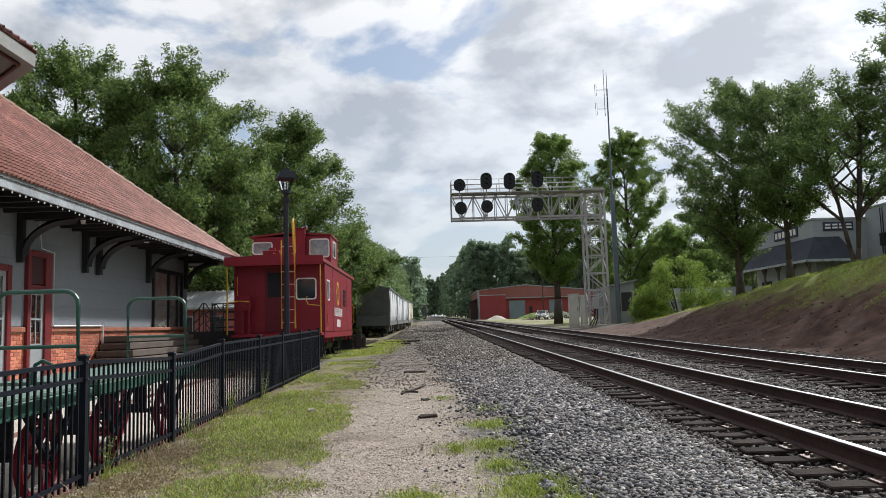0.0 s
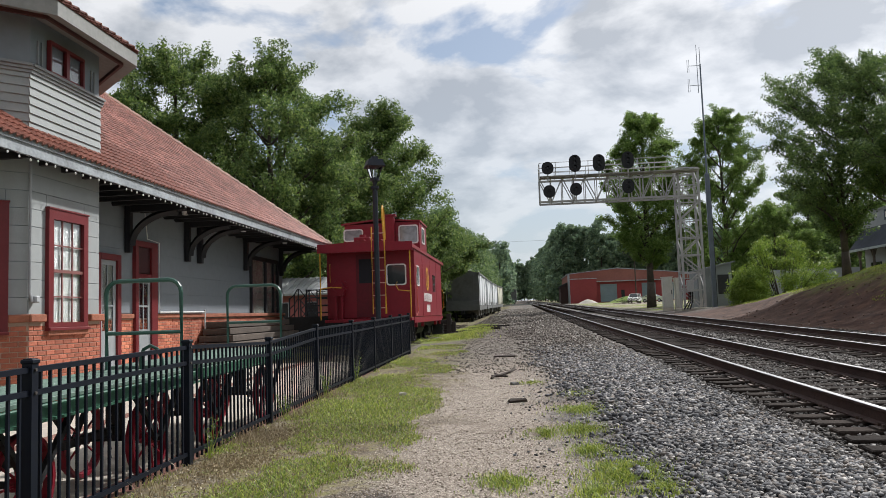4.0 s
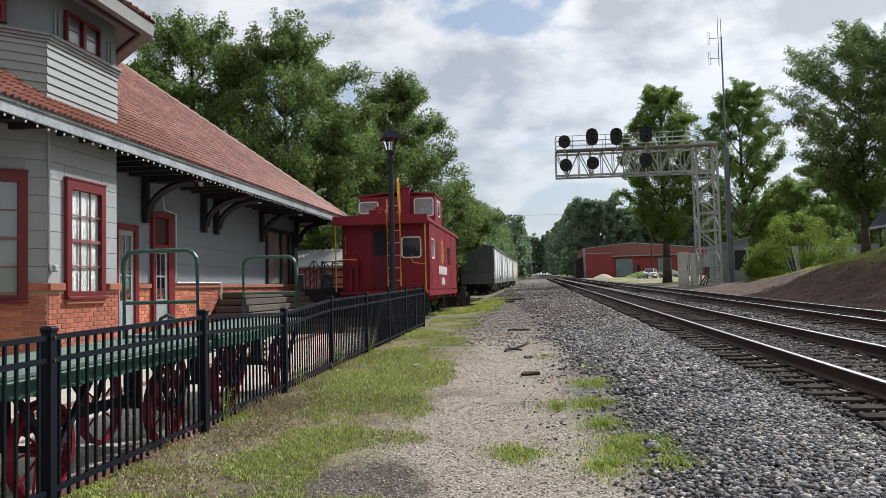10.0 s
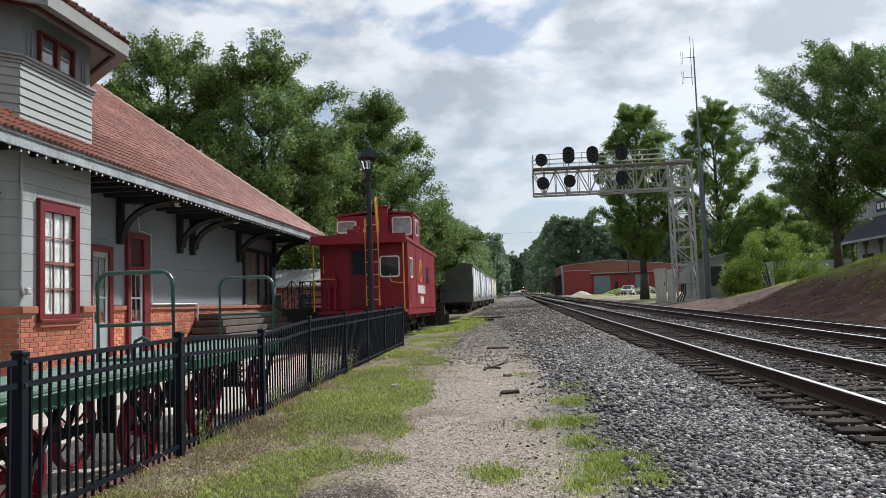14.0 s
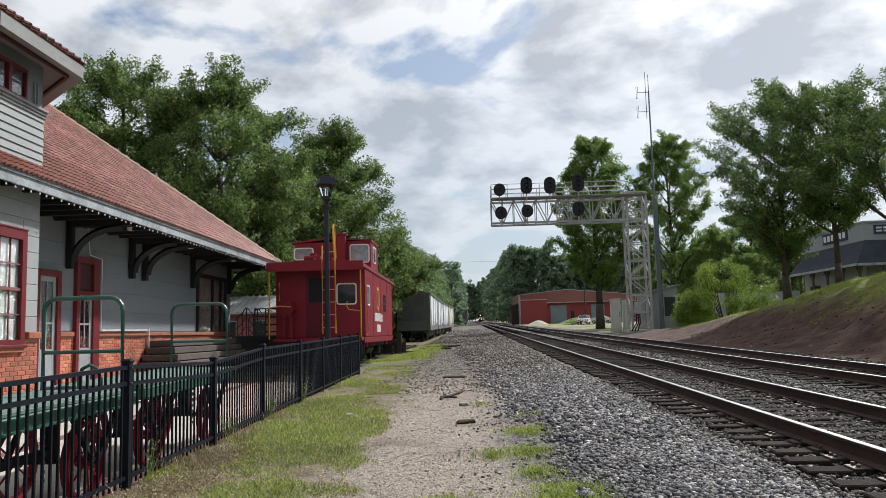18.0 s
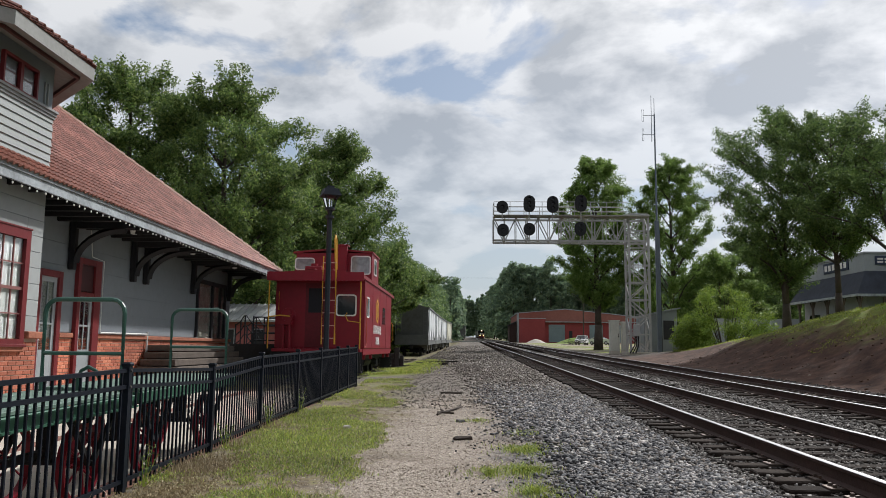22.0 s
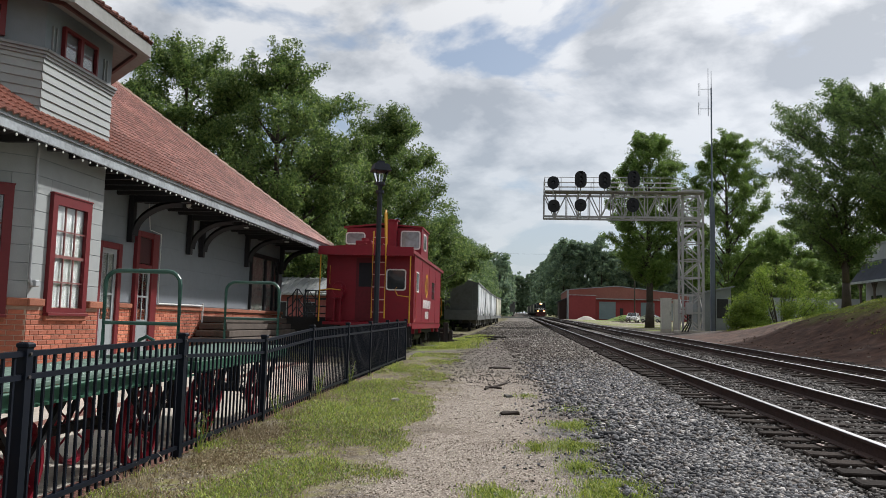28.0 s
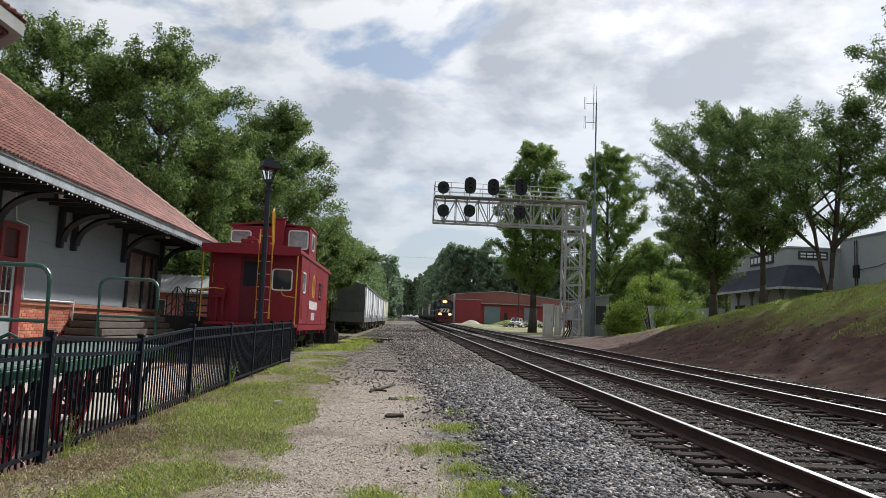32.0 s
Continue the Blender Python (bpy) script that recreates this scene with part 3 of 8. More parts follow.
def tree(name, x, y, height, spread, seed, material, label, trunk=0.28, low=0.2, limbs=18, clump=0.8, per=600, size=0.095, taper=2.2, rise=0.75, stems=1, twigs=7, fill=6, belly=0.20):
    """Leaders that taper to the top, limbs that rise to the crown's outline, twigs on them, and a spray of leaves along each twig."""
    rng = random.Random(seed)
    root = thing(name, label, "tree", pose(x, y, gz(x, y) - 0.05))
    leaders, top = [], max(0.35, belly)
    bm = BM()
    for q in range(stems):
        a = 6.283 * q / stems + 0.6
        out = spread * 0.35 if stems > 1 else 0.0
        pts = []
        for i in range(8):
            f = i / 7
            w = 0.05 * height * 0.1
            pts.append(Vector((math.cos(a) * out * f ** 0.8 + rng.uniform(-w, w) * (i > 0), math.sin(a) * out * f ** 0.8 + rng.uniform(-w, w) * (i > 0), height * 0.90 * f)))
        r0 = trunk / math.sqrt(stems)
        for i, (p, q2) in enumerate(zip(pts, pts[1:])):
            rod(bm, p, q2, r0 * (1.3 if i == 0 else 1.02 - 0.135 * i), r0 * (1.02 - 0.135 * (i + 1)) + 0.01, 9)
        leaders.append(pts)
    part("trunk", bm, BARK, root, smooth=True)
    clumps = []
    for k in range(limbs):
        bm = BM()
        pts = leaders[k % stems]
        ang = 2.39996 * k + rng.uniform(-.35, .35)
        u = ((k + 0.5) / limbs) ** 0.85
        v = max(0.0, (u - top) / (1 - top))
        reach = spread * min(1.0, (u / belly) ** 0.6) * max(0.03, 1 - v ** taper) ** 0.7 * rng.uniform(0.80, 1.06)
        ze = height * (low + (0.97 - low) * (0.06 + 0.94 * u)) * rng.uniform(0.97, 1.03)
        zs = min(max(ze - reach * rise - 0.3, height * low * 0.8), height * 0.86)
        i = min(6, int(zs / (height * 0.90) * 7))
        f = zs / (height * 0.90) * 7 - i
        start = pts[i].lerp(pts[i + 1], min(1.0, f))
        hub = pts[min(7, i + 1)]
        end = Vector((hub.x * 0.6 + math.cos(ang) * reach, hub.y * 0.6 + math.sin(ang) * reach, ze))
        mid = start.lerp(end, 0.5) + Vector((rng.uniform(-.3, .3), rng.uniform(-.3, .3), 0.10 * reach))
        c = [start, start.lerp(mid, 0.5), mid, mid.lerp(end, 0.55), end]
        rl = trunk * 0.40 * (1 - 0.5 * u)
        for j, (p, q2) in enumerate(zip(c, c[1:])):
            rod(bm, p, q2, rl * (1 - 0.22 * j), rl * (1 - 0.22 * (j + 1)) + 0.006, 6)
        along = (end - start).normalized()
        for j in range(twigs):
            f = 0.30 + 0.70 * (j + rng.random()) / twigs
            base = c[min(3, int(f * 4))].lerp(c[min(3, int(f * 4)) + 1], f * 4 - min(3, int(f * 4)))
            d = (along * rng.uniform(0.2, 1.0) + Vector((rng.gauss(0, 0.75), rng.gauss(0, 0.75), rng.uniform(-0.2, 0.75)))).normalized()
            ln = spread * rng.uniform(0.20, 0.36) * (1.15 - 0.4 * f)
            tip = base + d * ln
            rod(bm, base, tip, rl * 0.28, 0.008, 4)
            for g, k2 in ((0.40, 0.95), (0.80, 0.85), (1.12, 0.55)):
                p = base.lerp(tip, g)
                if p.z < height * low * 0.75:
                    continue
                clumps.append((p.x, p.y, p.z, clump * k2 * rng.uniform(0.7, 1.1), d.x, d.y, d.z, rng.uniform(1.0, 1.5)))
        part("limb", bm, BARK, root, smooth=True)
    for k in range(limbs * fill):
        u = rng.random() ** 0.8
        v = max(0.0, (u - top) / (1 - top))
        rr = spread * min(1.0, (u / belly) ** 0.6) * max(0.03, 1 - v ** taper) ** 0.7 * (0.45 + 0.52 * math.sqrt(rng.random()))
        a = rng.uniform(0, 6.283)
        w = 1 + 0.16 * math.sin(3 * a + seed) + 0.10 * math.sin(7 * u + seed)
        clumps.append((math.cos(a) * rr * w, math.sin(a) * rr * w, height * (low + (0.95 - low) * (0.06 + 0.94 * u)), clump * rng.uniform(0.55, 1.0)))
    V, F = leaf_cloud(rng, clumps, per, size, tri=True)
    crown = new("crown", leaf_mesh("crown", V, F, material))
    crown.parent = root
    return root


# ---- station building ----
SIDING = mat("grey_painted_siding", (0.205, 0.228, 0.250), 0.75, 0, 0.10, 3, 0.12, 40, grime=0.10)
SIDING_L = mat("pale_painted_panels", (0.315, 0.330, 0.325), 0.75, 0, 0.10, 3, 0.15, 40, grime=0.08, obj_var=0.04)
TRIM_RED = mat("dark_red_trim_paint", (0.155, 0.019, 0.022), 0.45, 0, 0.2, 6, 0.1, 50)
TRIM_WHITE = mat("white_fascia_paint", (0.38, 0.41, 0.43), 0.7, 0, 0.45, 7, 0.1, 40, grime=0.6)
TILE = mat("clay_roof_tile", (0.27, 0.105, 0.075), 0.38, 0, 0.4, 5, 0.25, 40, obj_var=0.22, grime=0.25)
TILES = island_mat("clay_roof_tiles", [(0.0, (0.15, 0.058, 0.043)), (0.5, (0.25, 0.098, 0.071)), (1.0, (0.37, 0.165, 0.122))], 0.38, 0, 0.5, 0.4)
BRICK = mat("orange_red_brick", (0.44, 0.138, 0.080), 0.85, 0, 0.3, 12, 0.4, 50, obj_var=0.22)
BRICKS = island_mat("orange_red_bricks", [(0.0, (0.30, 0.085, 0.052)), (0.5, (0.43, 0.135, 0.078)), (1.0, (0.53, 0.190, 0.110))], 0.85, 0, 0.3, 0.4)
MORTAR = mat("mortar", (0.42, 0.31, 0.24), 0.95, 0, 0.2, 12, 0.4, 60)
DARKWOOD = mat("dark_bracket_paint", (0.016, 0.016, 0.019), 0.6, 0, 0.3, 6)
# near-black boards: the deep eave shade is put into their colour
SOFFIT = mat("soffit_boards_shaded", (0.022, 0.022, 0.024), 0.8, 0, 0.2, 6)
PANE = glass_mat("window_glass", (0.92, 0.95, 0.95))
BLIND = mat("white_blind", (0.48, 0.48, 0.47), 0.8, 0, 0.08, 8)
DOOR_GREY = mat("grey_door_paint", (0.30, 0.32, 0.33), 0.5, 0, 0.15, 6)
DARK_IN = mat("dark_interior", (0.035, 0.035, 0.037), 0.9, 0, 0.3, 3)
CONDUIT = mat("white_conduit", (0.68, 0.68, 0.66), 0.5, 0, 0.15, 6)
BULB = mat("string_light_bulb", (0.85, 0.85, 0.82), 0.25, 0, 0.05, 6)
ROOFING = mat("roof_underlay", (0.20, 0.08, 0.06), 0.8, 0, 0.3, 5)
Y0, Y1 = -8.0, 27.7
ZE = 3.97
PITCH = 0.78
XR = -13.2
E0, E1 = Y0 - 1.3, 29.0
SQ = math.sqrt(0.5)
BAY = [(-8.6, 10.03), (BAY_X, 11.23), (BAY_X, 13.24), (-8.6, 14.44)]


def roof_z(x):
    return ZE + 0.25 + PITCH * (EAVE_X - x)


def window(root, name, m, w, h, cols, rows, casing=0.13, cap=True):
    """A sash window in its own plane: x along the wall, y out of it, z up from the sill."""
    bm = BM()
    outer = [(-w / 2, 0), (w / 2, 0), (w / 2, h), (-w / 2, h)]
    inner = [(-w / 2 + casing, casing * 0.6), (w / 2 - casing, casing * 0.6), (w / 2 - casing, h - casing * 1.2), (-w / 2 + casing, h - casing * 1.2)]
    loops = [[bm.verts.new((x, y, z)) for x, z in poly] for poly, y in ((outer, 0.0), (outer, 0.07), (inner, 0.07), (inner, 0.0))]
    for a, b in zip(loops, loops[1:] + loops[:1]):
        for k in range(4):
            bm.faces.new((a[k], a[(k + 1) % 4], b[(k + 1) % 4], b[k]))
    fr = part(name, bm, TRIM_RED, root, at=m)
    if cap:
        bm = BM()
        bx(bm, -w / 2 - 0.012, w / 2 + 0.012, 0.0, 0.085, h, h + 0.03, 0.005)
        part("head_cap", bm, TRIM_RED, fr)
        bm = BM()
        bx(bm, -w / 2 - 0.012, w / 2 + 0.012, 0.0, 0.11, -0.05, -0.002, 0.006)
        part("sill", bm, TRIM_RED, fr)
    gx0, gx1, gz0, gz1 = -w / 2 + casing, w / 2 - casing, casing * 0.6, h - casing * 1.2
    bm = BM()
    t = 0.022
    mid = (gz0 + gz1) / 2
    if h > 0.8:
        bx(bm, gx0, gx1, 0.012, 0.045, mid - 0.025, mid + 0.025)
    else:
        bx(bm, gx0, gx1, 0.016, 0.020, mid - 0.004, mid + 0.004)
    for i in range(1, cols):
        x = gx0 + (gx1 - gx0) * i / cols
        bx(bm, x - t / 2, x + t / 2, 0.014, 0.040, gz0, gz1)
    for half in (0, 1):
        a, b = (gz0, mid) if half == 0 else (mid, gz1)
        for j in range(1, rows):
            z = a + (b - a) * j / rows
            bx(bm, gx0, gx1, 0.015, 0.039, z - t / 2, z + t / 2)
    part("muntins", bm, TRIM_RED if cols < 3 else mat("muntin_grey_red", (0.24, 0.10, 0.09), 0.5, 0, 0.2, 6), fr)
    for a, b in ((gz0, mid - 0.025), (mid + 0.025, gz1)):
        bm = BM()
        bx(bm, gx0, gx1, 0.020, 0.024, a, b)
        part("pane", bm, PANE, fr).visible_shadow = False
    bm = BM()
    bx(bm, gx0, gx1, -0.016, -0.006, gz0, gz1)
    part("blind", bm, BLIND, fr, "drawn white blind behind the glass")
    return fr


def tile_piece(k):
    """One curved clay tile: seven points across, a lip in front; local y along the eave, x up the slope, z out."""
    w, ln = 0.150, 0.27
    prof = [(0.0, 0.0), (0.16, 0.024), (0.36, 0.038), (0.56, 0.024), (0.70, 0.002), (0.85, -0.006), (1.0, 0.0)]
    vs, fs = [], []
    for row, (x, lift) in enumerate(((0.0, 0.026), (ln, 0.0))):
        for u, z in prof:
            vs.append((x, u * w, z + lift))
    for u, z in prof:
        vs.append((0.0, u * w, z))
    n = len(prof)
    for i in range(n - 1):
        fs.append((i, i + 1, n + i + 1, n + i))
        fs.append((2 * n + i, 2 * n + i + 1, i + 1, i))
    return vs, fs


def build_roof(root):
    bm = BM()
    r = EAVE_X - XR
    zr = roof_z(XR) - 0.03
    A, B, C, D = (EAVE_X, E0, ZE + 0.22), (EAVE_X, E1, ZE + 0.22), (XR - r, E1, ZE + 0.22), (XR - r, E0, ZE + 0.22)
    P, Q = (XR, E0 + r, zr), (XR, E1 - r, zr)
    face(bm, A, B, Q, P); face(bm, B, C, Q); face(bm, C, D, P, Q); face(bm, D, A, P)
    face(bm, *[(x, y, z - 0.03) for x, y, z in (A, D, C, B)])
    roof = part("roof", bm, ROOFING, root, "red clay tiled hip roof")
    ang = math.atan(PITCH)
    tv, tf = tile_piece(0)
    me = quads("tile", tv, tf, TILE)
    base = Matrix.Rotation(math.pi, 4, "Z")
    V, F = [], []
    up = 0.22
    course, single = 0, 0
    while True:
        s = course * up * math.cos(ang)
        x = EAVE_X + 0.05 - s
        if x < XR + 0.1:
            break
        z = roof_z(x) - 0.015
        yend = E1 - max(0, s - 0.05)
        y = 2.0 + (0.0 if course % 2 else 0.0)
        while y < yend - 0.1:
            inside = -8.45 < x < BAY_X + 0.05 and (10.2 + (BAY_X - x) * 0 < y + 0.22 and y < 14.3) and (y > 11.23 - (BAY_X - x) - 0.15 and y < 13.24 + (BAY_X - x))
            if not inside:
                m = Matrix.Translation((x, y + 0.150, z)) @ Matrix.Rotation(ang, 4, "Y") @ base
                if course < 9 and 8.6 < y < 16.4 and single < 300:
                    o = new("tile", me)
                    o.parent, o.matrix_basis = roof, m
                    single += 1
                else:
                    k = len(V)
                    V += [m @ Vector(v) for v in tv]
                    F += [tuple(i + k for i in f) for f in tf]
            y += 0.150
        course += 1
    o = new("tiles", quads("tiles", V, F, TILES))
    o.parent = roof
    o["kind"] = "stuff"
    # round caps along the hip
    d = Vector((-r, -r, zr - (ZE + 0.22)))
    n = 26
    for i in range(n):
        bm = BM()
        a = Vector(B) + d * (i / n) + Vector((0, 0, 0.05))
        b = Vector(B) + d * ((i + 1.12) / n) + Vector((0, 0, 0.04))
        rod(bm, a, b, 0.105, 0.085, 8)
        part("hip_cap", bm, mat("pale_hip_cap_clay", (0.46, 0.29, 0.22), 0.6, 0, 0.35, 6), roof)
    bm = BM()
    bx(bm, EAVE_X - 0.05, EAVE_X, E0, E1, ZE, ZE + 0.23, 0.0)
    bx(bm, EAVE_X, EAVE_X + 0.03, E0, E1, ZE + 0.16, ZE + 0.235, 0.0)
    bx(bm, XR - r, EAVE_X - 0.052, E1 - 0.05, E1, ZE, ZE + 0.23)
    part("fascia", bm, TRIM_WHITE, roof, "weathered white fascia board")
    # soffit and rafter tails carry the eave's shade in SOFFIT
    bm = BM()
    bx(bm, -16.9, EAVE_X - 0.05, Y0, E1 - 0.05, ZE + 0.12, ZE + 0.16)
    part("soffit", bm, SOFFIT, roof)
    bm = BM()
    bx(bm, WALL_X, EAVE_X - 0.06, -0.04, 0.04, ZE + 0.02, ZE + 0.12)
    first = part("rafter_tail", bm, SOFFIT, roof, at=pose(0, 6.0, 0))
    y = 6.61
    while y < E1 - 0.5:
        share("rafter_tail", first, roof, pose(0, y, 0))
        y += 0.61


def bracket(root, y):
    bm = BM()
    bx(bm, WALL_X + 0.03, WALL_X + 0.16, y - 0.07, y + 0.07, 3.03, ZE + 0.10, 0.01)
    bx(bm, WALL_X + 0.16, EAVE_X - 0.12, y - 0.07, y + 0.07, ZE - 0.06, ZE + 0.08, 0.01)
    br = part("bracket", bm, DARKWOOD, root, "dark curved timber eave bracket")
    bm = BM()
    pts = []
    for i in range(9):
        a = i / 8 * math.pi / 2
        pts.append((WALL_X + 0.16 + 1.05 * (1 - math.cos(a)), y, 3.18 + 0.72 * math.sin(a)))
    tube(bm, pts, 0.085, 4)
    part("brace", bm, DARKWOOD, br)


def brick_field(root, wall, p, d, length, z0, z1, out, single):
    """Running-bond bricks on a face: p start, d direction along, out normal."""
    d, out = Vector(d), Vector(out)
    L, H, J = 0.213, 0.066, 0.012
    bm = BM()
    bx(bm, 0, L, -0.05, 0.010, 0, H, 0.004)
    m0 = Matrix(((d.x, out.x, 0, 0), (d.y, out.y, 0, 0), (0, 0, 1, 0), (0, 0, 0, 1)))
    first = None
    V, F = [], []
    z, row = z0, 0
    bm.verts.ensure_lookup_table()
    bv = [v.co.copy() for v in bm.verts]
    bm.verts.index_update()
    bf = [tuple(v.index for v in f.verts) for f in bm.faces]
    while z + H < z1:
        u = -(L + J) / 2 if row % 2 else 0.0
        while u < length - 0.03:
            a, b = max(0.0, u), min(length, u + L)
            if b - a > 0.04:
                m = Matrix.Translation(Vector((p[0], p[1], z)) + d * a) @ m0 @ Matrix.Diagonal(((b - a) / L, 1, 1, 1))
                if single:
                    if first is None:
                        first = part("brick", bm, BRICK, wall, at=m)
                    else:
                        share("brick", first, wall, m)
                else:
                    k = len(V)
                    V += [m @ v for v in bv]
                    F += [tuple(i + k for i in f) for f in bf]
            u += L + J
        z += H + J
        row += 1
    if not single:
        o = new("bricks", quads("bricks", V, F, BRICKS))
        o.parent = wall
        o["kind"] = "stuff"


def face_pose(p, d, z):
    """Pose on a wall: x along d, y out of the wall (to the right of d seen from above), z up."""
    d = Vector((*d, 0)).normalized()
    out = Vector((d.y, -d.x, 0))
    return Matrix(((d.x, out.x, 0, p[0]), (d.y, out.y, 0, p[1]), (0, 0, 1, z), (0, 0, 0, 1)))


def build_depot():
    root = thing("depot", "railway depot with grey walls, brick base and red tiled hip roof", "building")
    bm = BM()
    bx(bm, -17.0, WALL_X, Y0, Y1, 1.60, ZE + 0.14)
    wall = part("wall", bm, SIDING, root, "grey painted upper wall")
    bm = BM()
    bx(bm, -17.0, WALL_X + 0.02, Y0, Y1 + 0.02, -0.5, 1.60)
    base = part("brick_base", bm, MORTAR, root, "orange brick base with pale mortar")
    bm = BM()
    bx(bm, WALL_X - 0.1, WALL_X + 0.09, 14.5, 15.0, 1.60, 1.70, 0.012)
    bx(bm, WALL_X - 0.1, WALL_X + 0.09, 15.97, 16.55, 1.60, 1.70, 0.012)
    bx(bm, WALL_X - 0.1, WALL_X + 0.09, 17.67, Y1 + 0.07, 1.60, 1.70, 0.012)
    part("brick_cap", bm, mat("brick_cap_course", (0.36, 0.13, 0.075), 0.85, 0, 0.4, 14, 0.5, 40), base)
    # shallow panel joints on the wall
    for i in range(5):
        bm = BM()
        z = 1.72 + i * 0.46
        bx(bm, WALL_X, WALL_X + 0.012, 14.4, Y1, z, z + 0.452)
        part("panel", bm, SIDING, wall)
    # bay
    bm = BM()
    prism(bm, BAY, "z", 1.62, ZE + 0.13)
    bay = part("bay", bm, SIDING, root, "projecting pale grey bay window")
    bm = BM()
    g = 0.02
    base_poly = [(-8.6, 10.03 - 0.03), (BAY_X + g, 11.23 - 0.01), (BAY_X + g, 13.24 + 0.01), (-8.6, 14.44 + 0.03)]
    prism(bm, base_poly, "z", -0.5, 1.55)
    bbase = part("bay_base", bm, MORTAR, root, "brick base of the bay")
    brick_field(root, bbase, (BAY_X + g, 11.23), (0, 1, 0), 2.01, 0.10, 1.54, (1, 0, 0), True)
    brick_field(root, bbase, (-8.6 + g * SQ, 10.03 - g * SQ), (SQ, SQ, 0), 1.70, 0.10, 1.54, (SQ, -SQ, 0), True)
    brick_field(root, base, (WALL_X + 0.02, 14.3), (0, 1, 0), 13.4, 0.10, 1.60, (1, 0, 0), False)
    # caps of the bay's brickwork, left open under the window
    capm = MATS["brick_cap_course"]
    for a, b in ((11.17, 11.58), (12.86, 13.32)):
        bm = BM()
        bx(bm, BAY_X - 0.1, BAY_X + 0.10, a, b, 1.55, 1.67, 0.015)
        part("brick_cap", bm, capm, bbase)
    bm = BM()
    bx(bm, BAY_X - 0.1, BAY_X + 0.085, 11.64, 12.80, 1.33, 1.42, 0.012)
    part("brick_sill", bm, capm, bbase)
    for s in ((0.05, 0.32), (1.42, 1.72)):
        bm = BM()
        bx(bm, s[0], s[1], -0.06, 0.09, 1.55, 1.67, 0.015, face_pose((-8.6, 10.03), (SQ, SQ), 0.0))
        part("brick_cap", bm, capm, bbase)
    bm = BM()
    bx(bm, 0.33, 1.42, -0.06, 0.08, 1.30, 1.40, 0.012, face_pose((-8.6, 10.03), (SQ, SQ), 0.0))
    part("brick_sill", bm, capm, bbase)
    # horizontal panels on the bay faces
    for i in range(9):
        z = 1.66 + i * 0.272
        zt = min(z + 0.264, ZE + 0.1)
        for a, b in ((11.232, 11.66), (12.75, 13.238)) if i < 7 else ((11.232, 13.238),):
            bm = BM()
            bx(bm, BAY_X, BAY_X + 0.014, a, b, z, zt, 0.003)
            part("panel", bm, SIDING_L, bay)
        if i == 6:
            bm = BM()
            bx(bm, BAY_X, BAY_X + 0.014, 11.665, 12.745, 3.385, zt, 0.003)
            part("panel", bm, SIDING_L, bay)
            bm = BM()
            bx(bm, 0.365, 1.375, 0.0, 0.014, 3.395, zt, 0.003, face_pose((-8.6, 10.03), (SQ, SQ), 0.0))
            part("panel", bm, SIDING_L, bay)
        for a, b in ((0.02, 0.36), (1.38, 1.695)) if i < 7 else ((0.02, 1.695),):
            bm = BM()
            bx(bm, a, b, 0.0, 0.014, z, zt, 0.003, face_pose((-8.6, 10.03), (SQ, SQ), 0.0))
            part("panel", bm, SIDING_L, bay)
    window(bay, "window", face_pose((BAY_X + 0.012, 12.205), (0, 1), 1.46), 1.13, 1.88, 3, 2)
    window(bay, "window", face_pose((-8.6 + 0.87 * SQ + 0.009, 10.03 + 0.87 * SQ - 0.009), (SQ, SQ), 1.42), 1.10, 1.93, 3, 2)
    # downpipe at the corner
    bm = BM()
    tube(bm, [(BAY_X + 0.05, 11.20, ZE), (BAY_X + 0.05, 11.20, 2.0), (BAY_X + 0.08, 11.22, 1.86)], 0.022)
    pipe = part("downpipe", bm, mat("grey_pipe_paint", (0.38, 0.39, 0.40), 0.6, 0, 0.2, 6), bay)
    bm = BM()
    bx(bm, BAY_X + 0.02, BAY_X + 0.13, 11.24, 11.36, 1.84, 1.95, 0.02)
    part("outlet_box", bm, MATS["grey_pipe_paint"], bay)
    # tower over the bay
    bm = BM()
    prism(bm, BAY, "z", ZE + 0.13, 6.4)
    tower = part("tower", bm, SIDING, root, "grey lap-sided tower over the bay")
    for i in range(8):
        z = 4.36 + i * 0.138
        bm = BM()
        vs = [(BAY_X + 0.002, z), (BAY_X + 0.030, z), (BAY_X + 0.006, z + 0.148), (BAY_X + 0.002, z + 0.148)]
        prism(bm, vs, "y", 11.20, 13.27)
        part("lap_board", bm, SIDING_L, tower)
        bm = BM()
        prism(bm, [(y, w) for y, w in ((0.002, z), (0.030, z), (0.006, z + 0.148), (0.002, z + 0.148))], "x", 0.0, 1.70)
        bmesh.ops.transform(bm, matrix=face_pose((-8.6, 10.03), (SQ, SQ), 0.0), verts=bm.verts)
        part("lap_board", bm, SIDING_L, tower)
    bm = BM()
    for z0, z1, o in ((5.40, 5.45, 0.045), (5.45, 5.50, 0.07), (5.50, 5.545, 0.10)):
        bx(bm, BAY_X - 0.02, BAY_X + o, 11.20, 13.30, z0, z1, 0.006)
        bx(bm, 0, 1.72, -0.02, o, z0, z1, 0.006, face_pose((-8.6, 10.03), (SQ, SQ), 0.0))
    part("sill_moulding", bm, mat("grey_moulding", (0.27, 0.275, 0.28), 0.7, 0, 0.15, 6), tower)
    for y in (11.45, 13.0):
        bm = BM()
        for q in (-0.06, 0.04):
            bx(bm, BAY_X, BAY_X + 0.03, y + q, y + q + 0.025, 5.60, 5.98)
